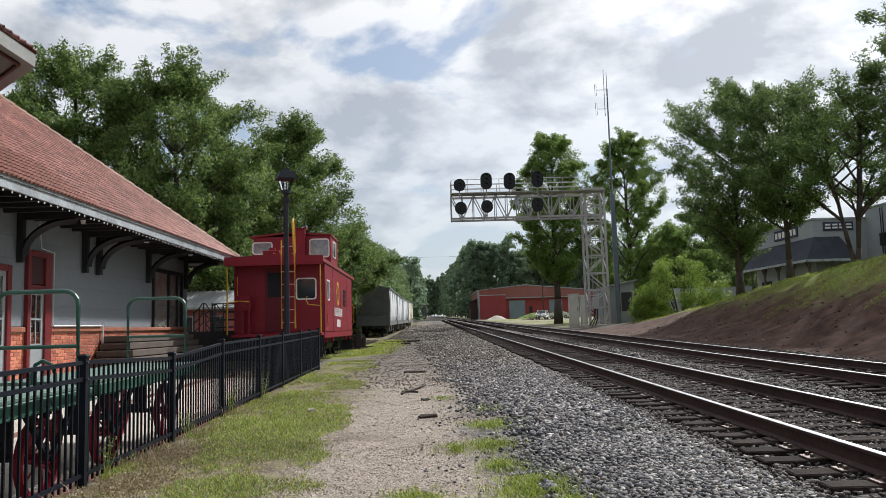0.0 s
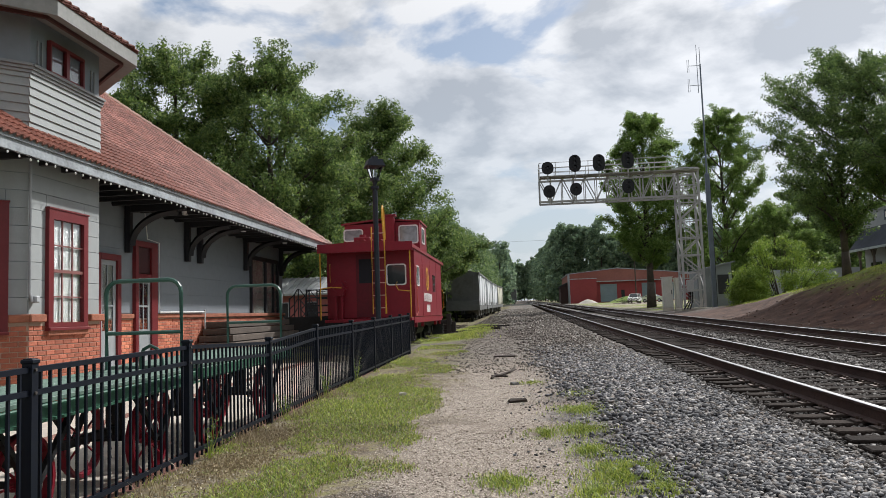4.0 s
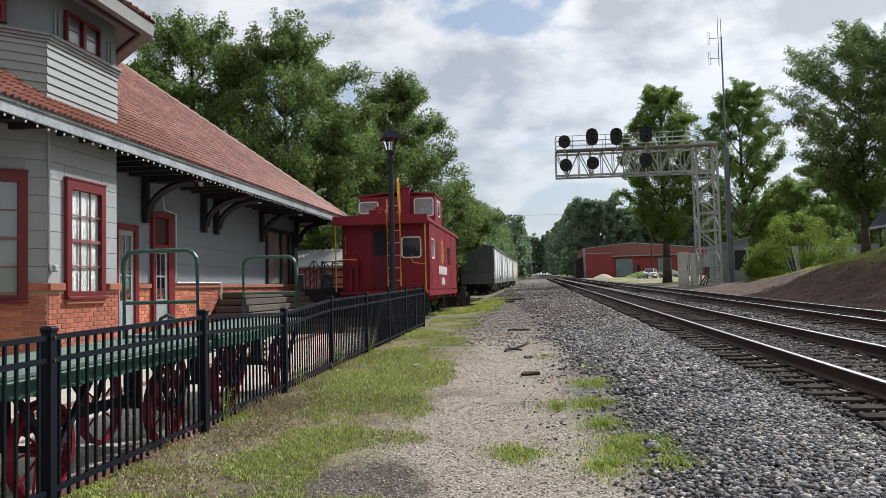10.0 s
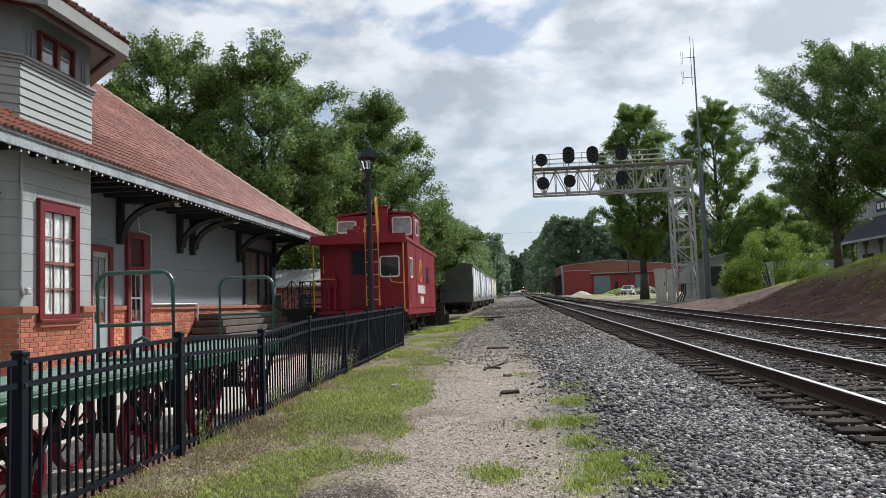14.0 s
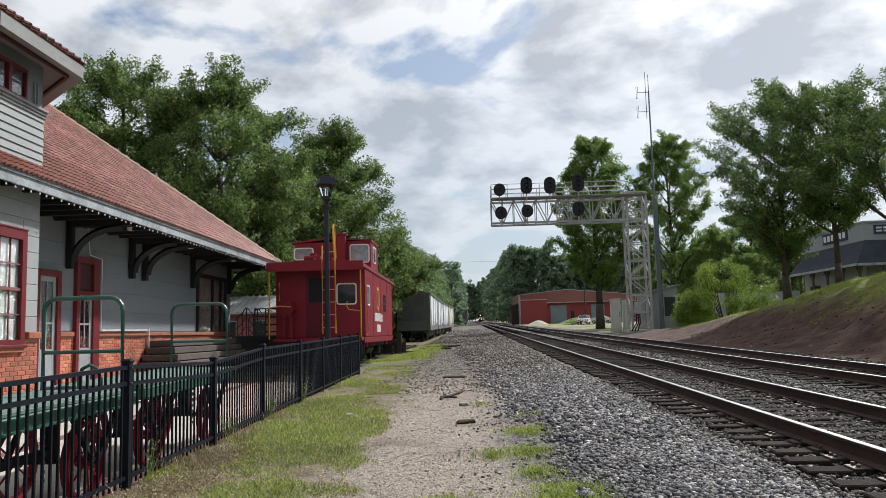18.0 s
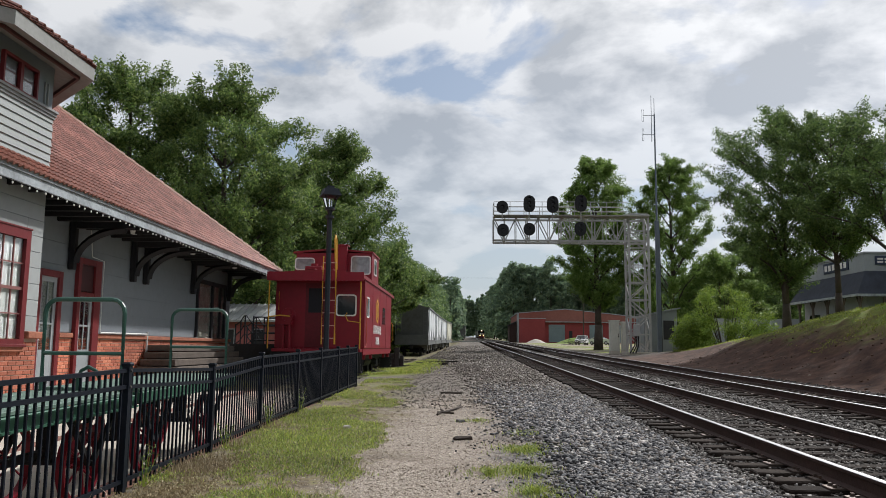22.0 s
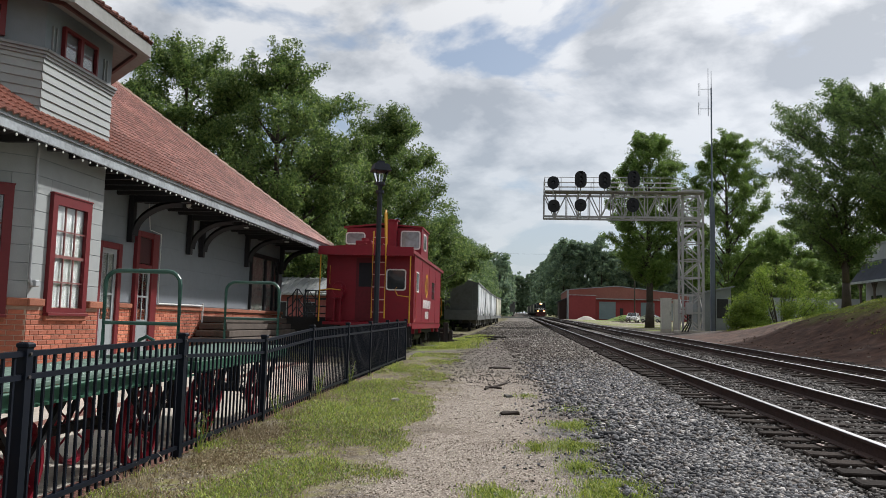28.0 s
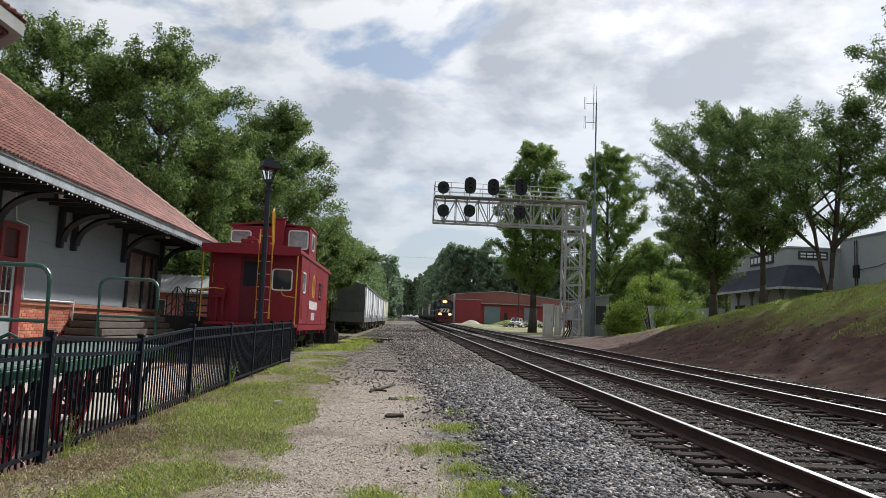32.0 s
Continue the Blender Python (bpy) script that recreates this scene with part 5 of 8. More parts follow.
# ---- caboose ----
CAB_RED = mat("caboose_red_paint", (0.215, 0.005, 0.017), 0.45, 0, 0.18, 3, 0.05, 30, grime=0.10)
CAB_ROOF = mat("caboose_roof_red", (0.22, 0.014, 0.022), 0.6, 0, 0.25, 3, 0.1, 30, grime=0.2)
YELLOW = mat("yellow_grab_iron_paint", (0.62, 0.33, 0.030), 0.5, 0, 0.2, 8)
WHITE_F = mat("white_window_gasket", (0.72, 0.70, 0.68), 0.6, 0, 0.15, 8)
DARKGLASS = mat("dark_window_glass", (0.030, 0.036, 0.040), 0.06, 0, 0.2, 4, spec=0.8)
PALEGLASS = mat("dusty_window_glass", (0.30, 0.33, 0.34), 0.12, 0, 0.5, 3, spec=0.8)
LETTER = mat("white_lettering_paint", (0.74, 0.70, 0.68), 0.6, 0, 0.15, 8)
CAB_X, CAB_Y = -5.04, 26.0


def rounded_window(parent, m, w, h, glass=None):
    """A gasketed window with rounded corners: x along the wall, y out, z up; origin at its centre."""
    def loop(w, h, r, y, bm):
        out = []
        for cx, cz, a0 in ((w / 2 - r, h / 2 - r, 0), (-w / 2 + r, h / 2 - r, 90), (-w / 2 + r, -h / 2 + r, 180), (w / 2 - r, -h / 2 + r, 270)):
            for k in range(4):
                a = radians(a0 + 30 * k)
                out.append(bm.verts.new((cx + r * math.cos(a), y, cz + r * math.sin(a))))
        return out
    bm = BM()
    a, b, c, d = loop(w, h, 0.10, 0.002, bm), loop(w, h, 0.10, 0.03, bm), loop(w - 0.09, h - 0.09, 0.075, 0.03, bm), loop(w - 0.09, h - 0.09, 0.075, 0.002, bm)
    n = len(a)
    for p, q in ((a, b), (b, c), (c, d)):
        for i in range(n):
            bm.faces.new((p[i], p[(i + 1) % n], q[(i + 1) % n], q[i]))
    fr = part("window", bm, WHITE_F, parent, "window with a white rounded gasket", at=m)
    bm = BM()
    bm.faces.new(loop(w - 0.06, h - 0.06, 0.08, 0.010, bm))
    part("pane", bm, glass or DARKGLASS, fr)
    return fr


def wheelset(parent, y, r=0.42, half=0.75):
    bm = BM()
    for s in (-1, 1):
        rod(bm, (s * half - 0.06, y, r), (s * half + 0.06, y, r), r, seg=22)
        rod(bm, (s * half - s * 0.08 - 0.015, y, r), (s * half - s * 0.08 + 0.015, y, r), r + 0.03, seg=22)
    rod(bm, (-half - 0.22, y, r), (half + 0.22, y, r), 0.07, seg=10)
    return part("wheelset", bm, BLACK, parent)


def truck(parent, y, base=1.0):
    bm = BM()
    for s in (-1, 1):
        x = s * 1.04
        prism(bm, [(y - base * 0.72, 0.36), (y - base * 0.72, 0.52), (y - base * 0.30, 0.72), (y + base * 0.30, 0.72), (y + base * 0.72, 0.52), (y + base * 0.72, 0.36), (y + base * 0.30, 0.24), (y - base * 0.30, 0.24)], "x", x - 0.06, x + 0.06)
        for k in (-0.14, 0.0, 0.14):
            rod(bm, (x, y + k, 0.26), (x, y + k, 0.66), 0.055, seg=8)
        for k in (-1, 1):
            bx(bm, x - 0.12, x + 0.12, y + k * base * 0.58 - 0.13, y + k * base * 0.58 + 0.13, 0.33, 0.55, 0.02)
    bx(bm, -1.0, 1.0, y - 0.18, y + 0.18, 0.50, 0.72)
    t = part("truck", bm, BLACK, parent, "black wheel truck")
    for k in (-1, 1):
        wheelset(t, y + k * base * 0.58)


def build_caboose():
    zr = siding_z(31)
    root = thing("caboose", "red cupola caboose with yellow grab irons on its siding", "caboose", pose(CAB_X, CAB_Y, zr))
    z = lambda v: v - zr
    B0, B1, R1 = 0.62, 10.05, 10.9
    bm = BM()
    bx(bm, -1.52, 1.52, B0, B1, z(1.42), z(3.86), 0.012)
    body = part("body", bm, CAB_RED, root)
    for s in (-1, 1):
        for y in (0.62, 2.9, 5.3, 7.7, 9.9):
            bm = BM()
            bx(bm, s * 1.522 - 0.006, s * 1.522 + 0.006, y, y + 0.06, z(1.44), z(3.80))
            part("panel_seam", bm, CAB_RED, body)
    bm = BM()
    prism(bm, [(-1.70, z(3.72)), (-1.70, z(3.86)), (-1.1, z(3.97)), (0, z(4.04)), (1.1, z(3.97)), (1.56, z(3.88)), (1.56, z(3.76)), (0, z(3.70))], "y", 0, R1)
    part("roof", bm, CAB_ROOF, root, "dark red arched roof over the end platforms")
    bm = BM()
    bx(bm, -1.70, 1.56, -0.012, 0.03, z(3.66), z(3.96))
    part("roof_end_board", bm, CAB_RED, root)
    # sill and platforms
    bm = BM()
    bx(bm, -1.50, 1.50, B0, B1, z(1.20), z(1.415), 0.01)
    part("sill", bm, CAB_RED, root)
    for y in (0.02, B1):
        bm = BM()
        bx(bm, -1.48, 1.48, y, y + 0.60, z(1.30), z(1.40), 0.008)
        pf = part("end_platform", bm, CAB_RED, root)
        for s in (-1, 1):
            bm = BM()
            for k in range(3):
                bx(bm, s * 1.28 - 0.22 + 0.05 * k * -s, s * 1.28 + 0.22 + 0.05 * k * -s, y + 0.06, y + 0.54, z(0.62) + 0.24 * k, z(0.66) + 0.24 * k)
            for q in (0.03, 0.54):
                prism(bm, [(s * 1.52, z(0.60)), (s * 1.06, z(0.60)), (s * 0.98, z(1.30)), (s * 1.46, z(1.30))], "y", y + q, y + q + 0.03)
            part("step", bm, BLACK, pf)
    bm = BM()
    bx(bm, -1.3, 1.3, 0.7, 10.0, z(1.05), z(1.198))
    rod(bm, (0.9, 4.2, z(0.95)), (0.9, 6.2, z(0.95)), 0.22)
    bx(bm, -0.9, -0.3, 4.5, 5.6, z(0.75), z(1.05))
    part("underframe", bm, BLACK, root)
    for y in (0.02, R1):
        bm = BM()
        bx(bm, -0.14, 0.14, y - 0.55, y, z(0.95), z(1.15))
        bx(bm, -0.20, 0.20, y - 0.6, y - 0.5, z(0.90), z(1.2), 0.03)
        part("coupler", bm, BLACK, root)
    truck(root, 2.0, 1.15)
    truck(root, 8.3, 1.15)
    # cupola
    c0, c1 = 2.60, 4.75
    bm = BM()
    prism(bm, [(-1.38, z(3.90)), (1.50, z(3.78)), (1.50, z(4.93)), (-1.30, z(4.90))], "y", c0, c1)
    cup = part("cupola", bm, CAB_RED, root, "red cupola with four windows")
    bm = BM()
    prism(bm, [(-1.42, z(4.88)), (-1.42, z(4.95)), (0, z(5.08)), (1.54, z(4.97)), (1.54, z(4.91)), (0, z(5.02))], "y", c0 - 0.05, c1 + 0.06)
    part("cupola_roof", bm, CAB_ROOF, cup)
    F = Matrix(((1, 0, 0, 0), (0, -1, 0, 0), (0, 0, 1, 0), (0, 0, 0, 1)))
    rounded_window(cup, pose(1.09, c0, z(4.46)) @ F, 0.74, 0.70, PALEGLASS)
    rounded_window(cup, pose(-0.98, c0, z(4.50)) @ F, 0.74, 0.46, PALEGLASS)
    Rw = Matrix(((0, 1, 0, 0), (1, 0, 0, 0), (0, 0, 1, 0), (0, 0, 0, 1)))
    rounded_window(cup, pose(1.50, c0 + 0.95, z(4.46)) @ Rw, 0.80, 0.62, DARKGLASS)
    bm = BM()
    bx(bm, 0.28, 0.60, c0 - 0.28, c0, z(3.98), z(5.16), 0.01)
    bx(bm, 0.22, 0.66, c0 - 0.34, c0 + 0.05, z(5.14), z(5.19), 0.006)
    part("smoke_jack", bm, CAB_RED, root)
    bm = BM()
    bx(bm, -0.62, -0.05, 0.9, 1.5, z(4.0), z(4.25), 0.02)
    rod(bm, (-0.35, 1.2, z(4.2)), (-0.35, 1.2, z(4.36)), 0.12, seg=10)
    part("roof_vent", bm, CAB_RED, root)
    bm = BM()
    for s in (-0.3, 0.3):
        bx(bm, s - 0.14, s + 0.14, 0.4, c0 - 0.4, z(4.08), z(4.12))
    bx(bm, -0.3, 0.3, c1 + 0.1, R1 - 0.2, z(4.08), z(4.12))
    part("running_board", bm, CAB_ROOF, root)
    # end wall
    rounded_window(body, pose(0.90, B0, z(2.88)) @ F, 0.70, 0.74)
    bm = BM()
    bx(bm, -0.50, 0.20, B0 - 0.012, B0 - 0.002, z(1.45), z(3.62))
    dr = part("end_door", bm, mat("shaded_door_red", (0.120, 0.006, 0.014), 0.6, 0, 0.3, 5), body)
    bm = BM()
    bx(bm, -0.40, 0.10, B0 - 0.018, B0 - 0.013, z(2.62), z(3.45))
    part("door_pane", bm, mat("unlit_door_opening", (0.012, 0.012, 0.018), 0.7, 0, 0.3, 5), dr)
    # brake stand
    bm = BM()
    prism(bm, [(-1.22, z(2.2)), (-0.86, z(2.2)), (-0.82, z(2.45)), (-0.92, z(2.66)), (-1.16, z(2.66)), (-1.26, z(2.45))], "y", 0.10, 0.34)
    bx(bm, -1.17, -1.10, 0.15, 0.25, z(1.40), z(2.2))
    bx(bm, -0.96, -0.89, 0.15, 0.25, z(1.40), z(2.2))
    stand = part("brake_stand", bm, CAB_RED, root)
    bm = BM()
    tube(bm, [(-0.96 + 0.0, 0.06 , z(2.52))] + [(-0.96 + 0.24 * math.cos(a), 0.06, z(2.52) + 0.24 * math.sin(a)) for a in np.linspace(0, 6.28, 20)], 0.014, 6)
    part("brake_wheel", bm, CAB_RED, stand)
    # yellow irons
    def iron(name, pts, r=0.02, material=YELLOW, label=""):
        bm = BM()
        tube(bm, pts, r, 6)
        return part(name, bm, material, root, label)
    iron("corner_post", [(-1.62, 0.05, z(1.40)), (-1.62, 0.05, z(3.74))], 0.022)
    iron("corner_post", [(1.46, 0.05, z(1.40)), (1.46, 0.05, z(3.74))], 0.022)
    iron("platform_rail", [(-1.60, 0.05, z(2.45)), (-1.25, 0.05, z(2.50)), (-0.90, 0.05, z(2.47))], 0.022)
    iron("platform_rail", [(1.44, 0.05, z(2.28)), (1.05, 0.05, z(2.33)), (0.95, 0.05, z(2.52)), (1.02, 0.05, z(2.60))], 0.018)
    iron("grab_iron", [(-1.40, 0.58, z(2.7)), (-1.40, 0.54, z(2.72)), (-1.40, 0.54, z(3.3)), (-1.40, 0.58, z(3.32))], 0.016)
    lad = iron("ladder", [(0.62, 0.02, z(1.55)), (0.62, 0.0, z(3.95)), (0.58, 0.06, z(4.4)), (0.53, 0.2, z(5.1)), (0.52, 0.35, z(5.24)), (0.52, 0.55, z(5.12)), (0.54, 0.62, z(4.1))], 0.034, YELLOW, "yellow roof ladder with bent top rails")
    for pts in ([(0.18, 0.02, z(1.55)), (0.18, 0.0, z(3.95)), (0.17, 0.1, z(4.5))],):
        bm = BM()
        tube(bm, pts, 0.022, 6)
        part("ladder_rail", bm, YELLOW, lad)
    for k in range(7):
        bm = BM()
        zz = z(1.75) + k * 0.42
        rod(bm, (0.18, 0.02, zz), (0.62, 0.02, zz), 0.016, seg=6)
        part("rung", bm, mat("faded_rung_paint", (0.55, 0.30, 0.26), 0.6, 0, 0.2, 8), lad)
    # the side towards the track
    rounded_window(body, pose(1.52, B0 + 0.85, z(2.85)) @ Rw, 0.72, 0.72, PALEGLASS)
    bm = BM()
    bx(bm, 1.522, 1.536, 6.35, 7.20, z(2.42), z(3.10))
    part("side_window", bm, DARKGLASS, body, "dark sliding side window")
    bm = BM()
    seg = 24
    for r0, r1 in ((0.46, 0.34),):
        for q in range(seg):
            a0, a1 = 2 * math.pi * q / seg, 2 * math.pi * (q + 1) / seg
            face(bm, (1.5300, 4.42 + r0 * math.cos(a0), z(2.86) + r0 * math.sin(a0)), (1.5300, 4.42 + r0 * math.cos(a1), z(2.86) + r0 * math.sin(a1)), (1.5300, 4.42 + r1 * math.cos(a1), z(2.86) + r1 * math.sin(a1)), (1.5300, 4.42 + r1 * math.cos(a0), z(2.86) + r1 * math.sin(a0)))
    bx(bm, 1.526, 1.531, 4.36, 4.48, z(2.60), z(3.12))
    part("emblem", bm, YELLOW, body, "round yellow emblem")
    for k in range(8):
        bm = BM()
        bx(bm, 1.526, 1.531, 3.30 + k * 0.33, 3.30 + k * 0.33 + 0.20, z(1.98), z(2.30))
        part("lettering_bar", bm, LETTER, body)
    for k in range(4):
        bm = BM()
        bx(bm, 1.526, 1.531, 4.05 + k * 0.30, 4.05 + k * 0.30 + 0.19, z(1.58), z(1.86))
        part("lettering_bar", bm, LETTER, body)
    iron("grab_iron", [(1.53, B0 + 0.1, z(3.2)), (1.60, B0 + 0.08, z(3.1)), (1.60, B0 + 0.08, z(2.35)), (1.56, B0 + 0.25, z(2.25)), (1.56, B0 + 0.55, z(1.6)), (1.53, B0 + 0.3, z(1.45))], 0.014, mat("pale_red_iron", (0.55, 0.16, 0.10), 0.5, 0, 0.2, 8))
    iron("grab_iron", [(1.53, B1 - 0.1, z(2.6)), (1.60, B1 - 0.1, z(2.5)), (1.60, B1 - 0.1, z(1.8)), (1.53, B1 - 0.1, z(1.7))], 0.016)
    for y in (1.0, 2.9, 7.3, 9.2):
        bm = BM()
        bx(bm, 1.42, 1.52, y, y + 0.10, z(1.05), z(1.22))
        part("jacking_pad", bm, CAB_RED, root)


build_caboose()

# siding track
siding = thing("siding_track", "rusty siding rails half sunk in grass", "railway track", kind="structure")


def siding_x(y):
    return -4.98 + (0.0 if y < 95 else 0.00036 * (y - 95) ** 2)


for s in (-1, 1):
    bm = BM()
    ys = list(range(23, 180, 6))
    rings = [[bm.verts.new((siding_x(y) + s * 0.752 + px, y, siding_z(y) + pz_)) for px, pz_ in ((-0.07, -0.15), (0.07, -0.15), (0.035, -0.03), (0.035, 0), (-0.035, 0), (-0.035, -0.03))] for y in ys]
    for a, b in zip(rings, rings[1:]):
        for k in range(6):
            bm.faces.new((a[k], a[(k + 1) % 6], b[(k + 1) % 6], b[k]))
    part("rail", bm, RUST, siding)
for k in range(60):
    bm = BM()
    y = 24 + k * 0.6
    bx(bm, siding_x(y) - 1.25, siding_x(y) + 1.25, y - 0.1, y + 0.1, siding_z(y) - 0.2, siding_z(y) - 0.012, 0.01)
    part("tie", bm, TIE, siding)

# old ties stacked as a wheel stop, and loose pieces in the grass
stop = thing("timber_wheel_stop", "dark tarred timber stop at the end of the siding", "bumper", pose(-3.9, 38.6, gz(-3.9, 38.6)))
for (x0, x1, y0, y1, z0, z1) in ((-1.6, 0.75, -0.14, 0.14, 0.0, 0.25), (-1.6, 0.75, -0.14, 0.14, 0.255, 0.50), (-1.6, 0.6, -0.14, 0.14, 0.505, 0.72), (0.35, 0.58, -0.32, -0.145, 0.0, 1.0), (0.62, 0.8, -0.3, -0.145, 0.0, 0.62)):
    bm = BM()
    bx(bm, x0, x1, y0, y1, z0, z1, 0.015)
    part("timber", bm, mat("tarred_timber", (0.040, 0.034, 0.030), 0.85, 0, 0.4, 8, 0.5, 20), stop)
for i, (x, y, l, a, w) in enumerate(((-2.6, 38.0, 1.1, 80, 0.16), (-2.25, 41.0, 0.8, 95, 0.14), (-1.5, 43.5, 1.9, 92, 0.16), (-2.9, 36.5, 0.7, 100, 0.18), (-1.2, 40.0, 0.5, 70, 0.14))):
    bm = BM()
    bx(bm, -w / 2, w / 2, -l / 2, l / 2, 0, 0.10, 0.02)
    tagged(part("timber_offcut", bm, MATS["tarred_timber"], at=pose(x, y, gz(x, y) + 0.01, 0, 0, a)), "dark broken timber lying in the grass", "timber", "timber offcuts")

# ---- freight cars ----
# HOPPER is raised for sunlit sides; HOPPER_END is darkened for shade, plus dust
HOPPER = mat("hopper_grey_paint", (0.76, 0.78, 0.79), 0.5, 0, 0.15, 1.5, grime=0.12)
HOPPER_Y = mat("hopper_cream_paint", (0.66, 0.64, 0.52), 0.6, 0, 0.2, 1.5, grime=0.25)
HOPPER_END = mat("hopper_end_dusty_shaded", (0.13, 0.135, 0.130), 0.8, 0, 0.25, 1.5, grime=0.5)


def hopper_car(m, body_mat, label, group, simple=False):
    root = thing("hopper_car", label, "railway car", m, group)
    L = 16.8
    bm = BM()
    section = [(-1.30, 1.28), (-1.46, 1.8), (-1.52, 2.8), (-1.47, 4.10), (-1.47, 4.36), (-0.7, 4.58), (0.7, 4.58), (1.47, 4.36), (1.47, 4.10), (1.52, 2.8), (1.46, 1.8), (1.30, 1.28)]
    rings = [[bm.verts.new((sx * k, y + lean * (2.8 - sz), 2.7 + (sz - 2.7) * (0.5 + 0.5 * k))) for sx, sz in section] for y, k, lean in ((0.9, 1.0, 0.12), (1.4, 1.0, 0.0), (3.6, 1.035, 0), (L / 2, 1.0, 0), (L - 3.6, 1.035, 0), (L - 1.4, 1.0, 0.0), (L - 0.9, 1.0, -0.12))]
    for a, b in zip(rings, rings[1:]):
        for k in range(12):
            bm.faces.new((a[k], a[(k + 1) % 12], b[(k + 1) % 12], b[k]))
    bm.faces.new(rings[-1])
    bod = part("body", bm, body_mat, root)
    bm = BM()
    bm.faces.new([bm.verts.new((sx * 0.995, 0.895 + 0.12 * (2.8 - sz), sz)) for sx, sz in section])
    bx(bm, -1.5, 1.5, 0.40, 0.62, 1.25, 1.9)
    part("slope_sheet", bm, HOPPER_END, root, "dusty grey end sheet with shade in its colour")
    bm = BM()
    bx(bm, -0.55, 0.55, 1.0, L - 1.0, 4.64, 4.75)
    part("roof_walkway", bm, HOPPER_END, root)
    bm = BM()
    for s in (-1, 1):
        bx(bm, s * 1.53 - 0.06, s * 1.53 + 0.06, 0.45, L - 0.45, 4.26, 4.42, 0.01)
    part("top_rail", bm, HOPPER_END, root)
    if not simple:
        for k in range(4):
            for s in (-1, 1):
                bm = BM()
                y = 1.3 + k * (L - 2.6) / 3
                bx(bm, s * 1.53 - 0.045, s * 1.53 + 0.045, y - 0.06, y + 0.06, 1.45, 4.26)
                part("rib", bm, body_mat, bod)
    for k in range(3):
        bm = BM()
        y = 4.2 + k * 4.2
        prism(bm, [(y - 1.5, 1.3), (y + 1.5, 1.3), (y + 0.35, 0.45), (y - 0.35, 0.45)], "x", -1.25, 1.25)
        part("hopper_chute", bm, HOPPER_END, root)
    bm = BM()
    bx(bm, -1.5, 1.5, 0.25, 1.25, 1.02, 1.25, 0.01)
    bx(bm, -1.5, 1.5, L - 1.25, L - 0.25, 1.02, 1.25)
    bx(bm, -1.52, -1.42, 0.3, L - 0.3, 1.02, 1.45)
    bx(bm, 1.42, 1.52, 0.3, L - 0.3, 1.02, 1.45)
    bx(bm, -1.5, 1.5, 0.22, 0.30, 1.02, 1.55)
    part("frame", bm, HOPPER_END, root)
    for x in (-1.3, 1.05):
        bm = BM()
        for dx in (0, 0.4):
            rod(bm, (x + dx - 0.05, 0.45, 1.2), (x + dx - 0.05, 0.60, 4.3), 0.025, seg=5)
        for q in range(7):
            rod(bm, (x - 0.05, 0.5 + q * 0.015, 1.5 + q * 0.40), (x + 0.35, 0.5 + q * 0.015, 1.5 + q * 0.40), 0.018, seg=5)
        part("end_ladder", bm, HOPPER_END, root)
    bm = BM()
    for x in (-1.0, -0.3, 0.3, 1.0):
        beam(bm, (x, 0.35, 1.25), (x, 1.2, 1.9), 0.08)
    part("end_brace", bm, HOPPER_END, root)
    for ya in (-0.2, L - 0.3):
        bm = BM()
        bx(bm, -0.15, 0.15, ya, ya + 0.5, 0.75, 1.0)
        part("coupler", bm, BLACK, root)
    truck(root, 2.0, 1.1)
    truck(root, L - 2.0, 1.1)
    return root


for i in range(4):
    ya, yb = 70 + i * 17.6, 70 + i * 17.6 + 16.8
    turn = -math.degrees(math.atan2(siding_x(yb) - siding_x(ya), yb - ya))
    hopper_car(pose(siding_x(ya), ya, siding_z(ya), math.degrees(math.atan2(siding_z(yb) - siding_z(ya), yb - ya)), 0, turn), HOPPER_Y if i == 3 else HOPPER, "cream covered hopper car on the siding" if i == 3 else "pale grey covered hopper car on the siding", "hopper cars on the siding")
hopper_car(pose(-2.0, 232, 0.1 + G * 232, math.degrees(math.atan(G))), HOPPER_END, "grey hopper car standing far down the siding", "hopper cars on the siding", True)

# ---- signal gantry ----
GALV = mat("galvanised_steel", (0.41, 0.40, 0.39), 0.6, 0.25, 0.2, 5, 0.1, 40)
SIGBLACK = mat("signal_black_paint", (0.012, 0.012, 0.014), 0.6, 0, 0.2, 5)
LENS = mat("dark_signal_lens", (0.016, 0.012, 0.012), 0.1, 0, 0.2, 5)
GY = 62.0


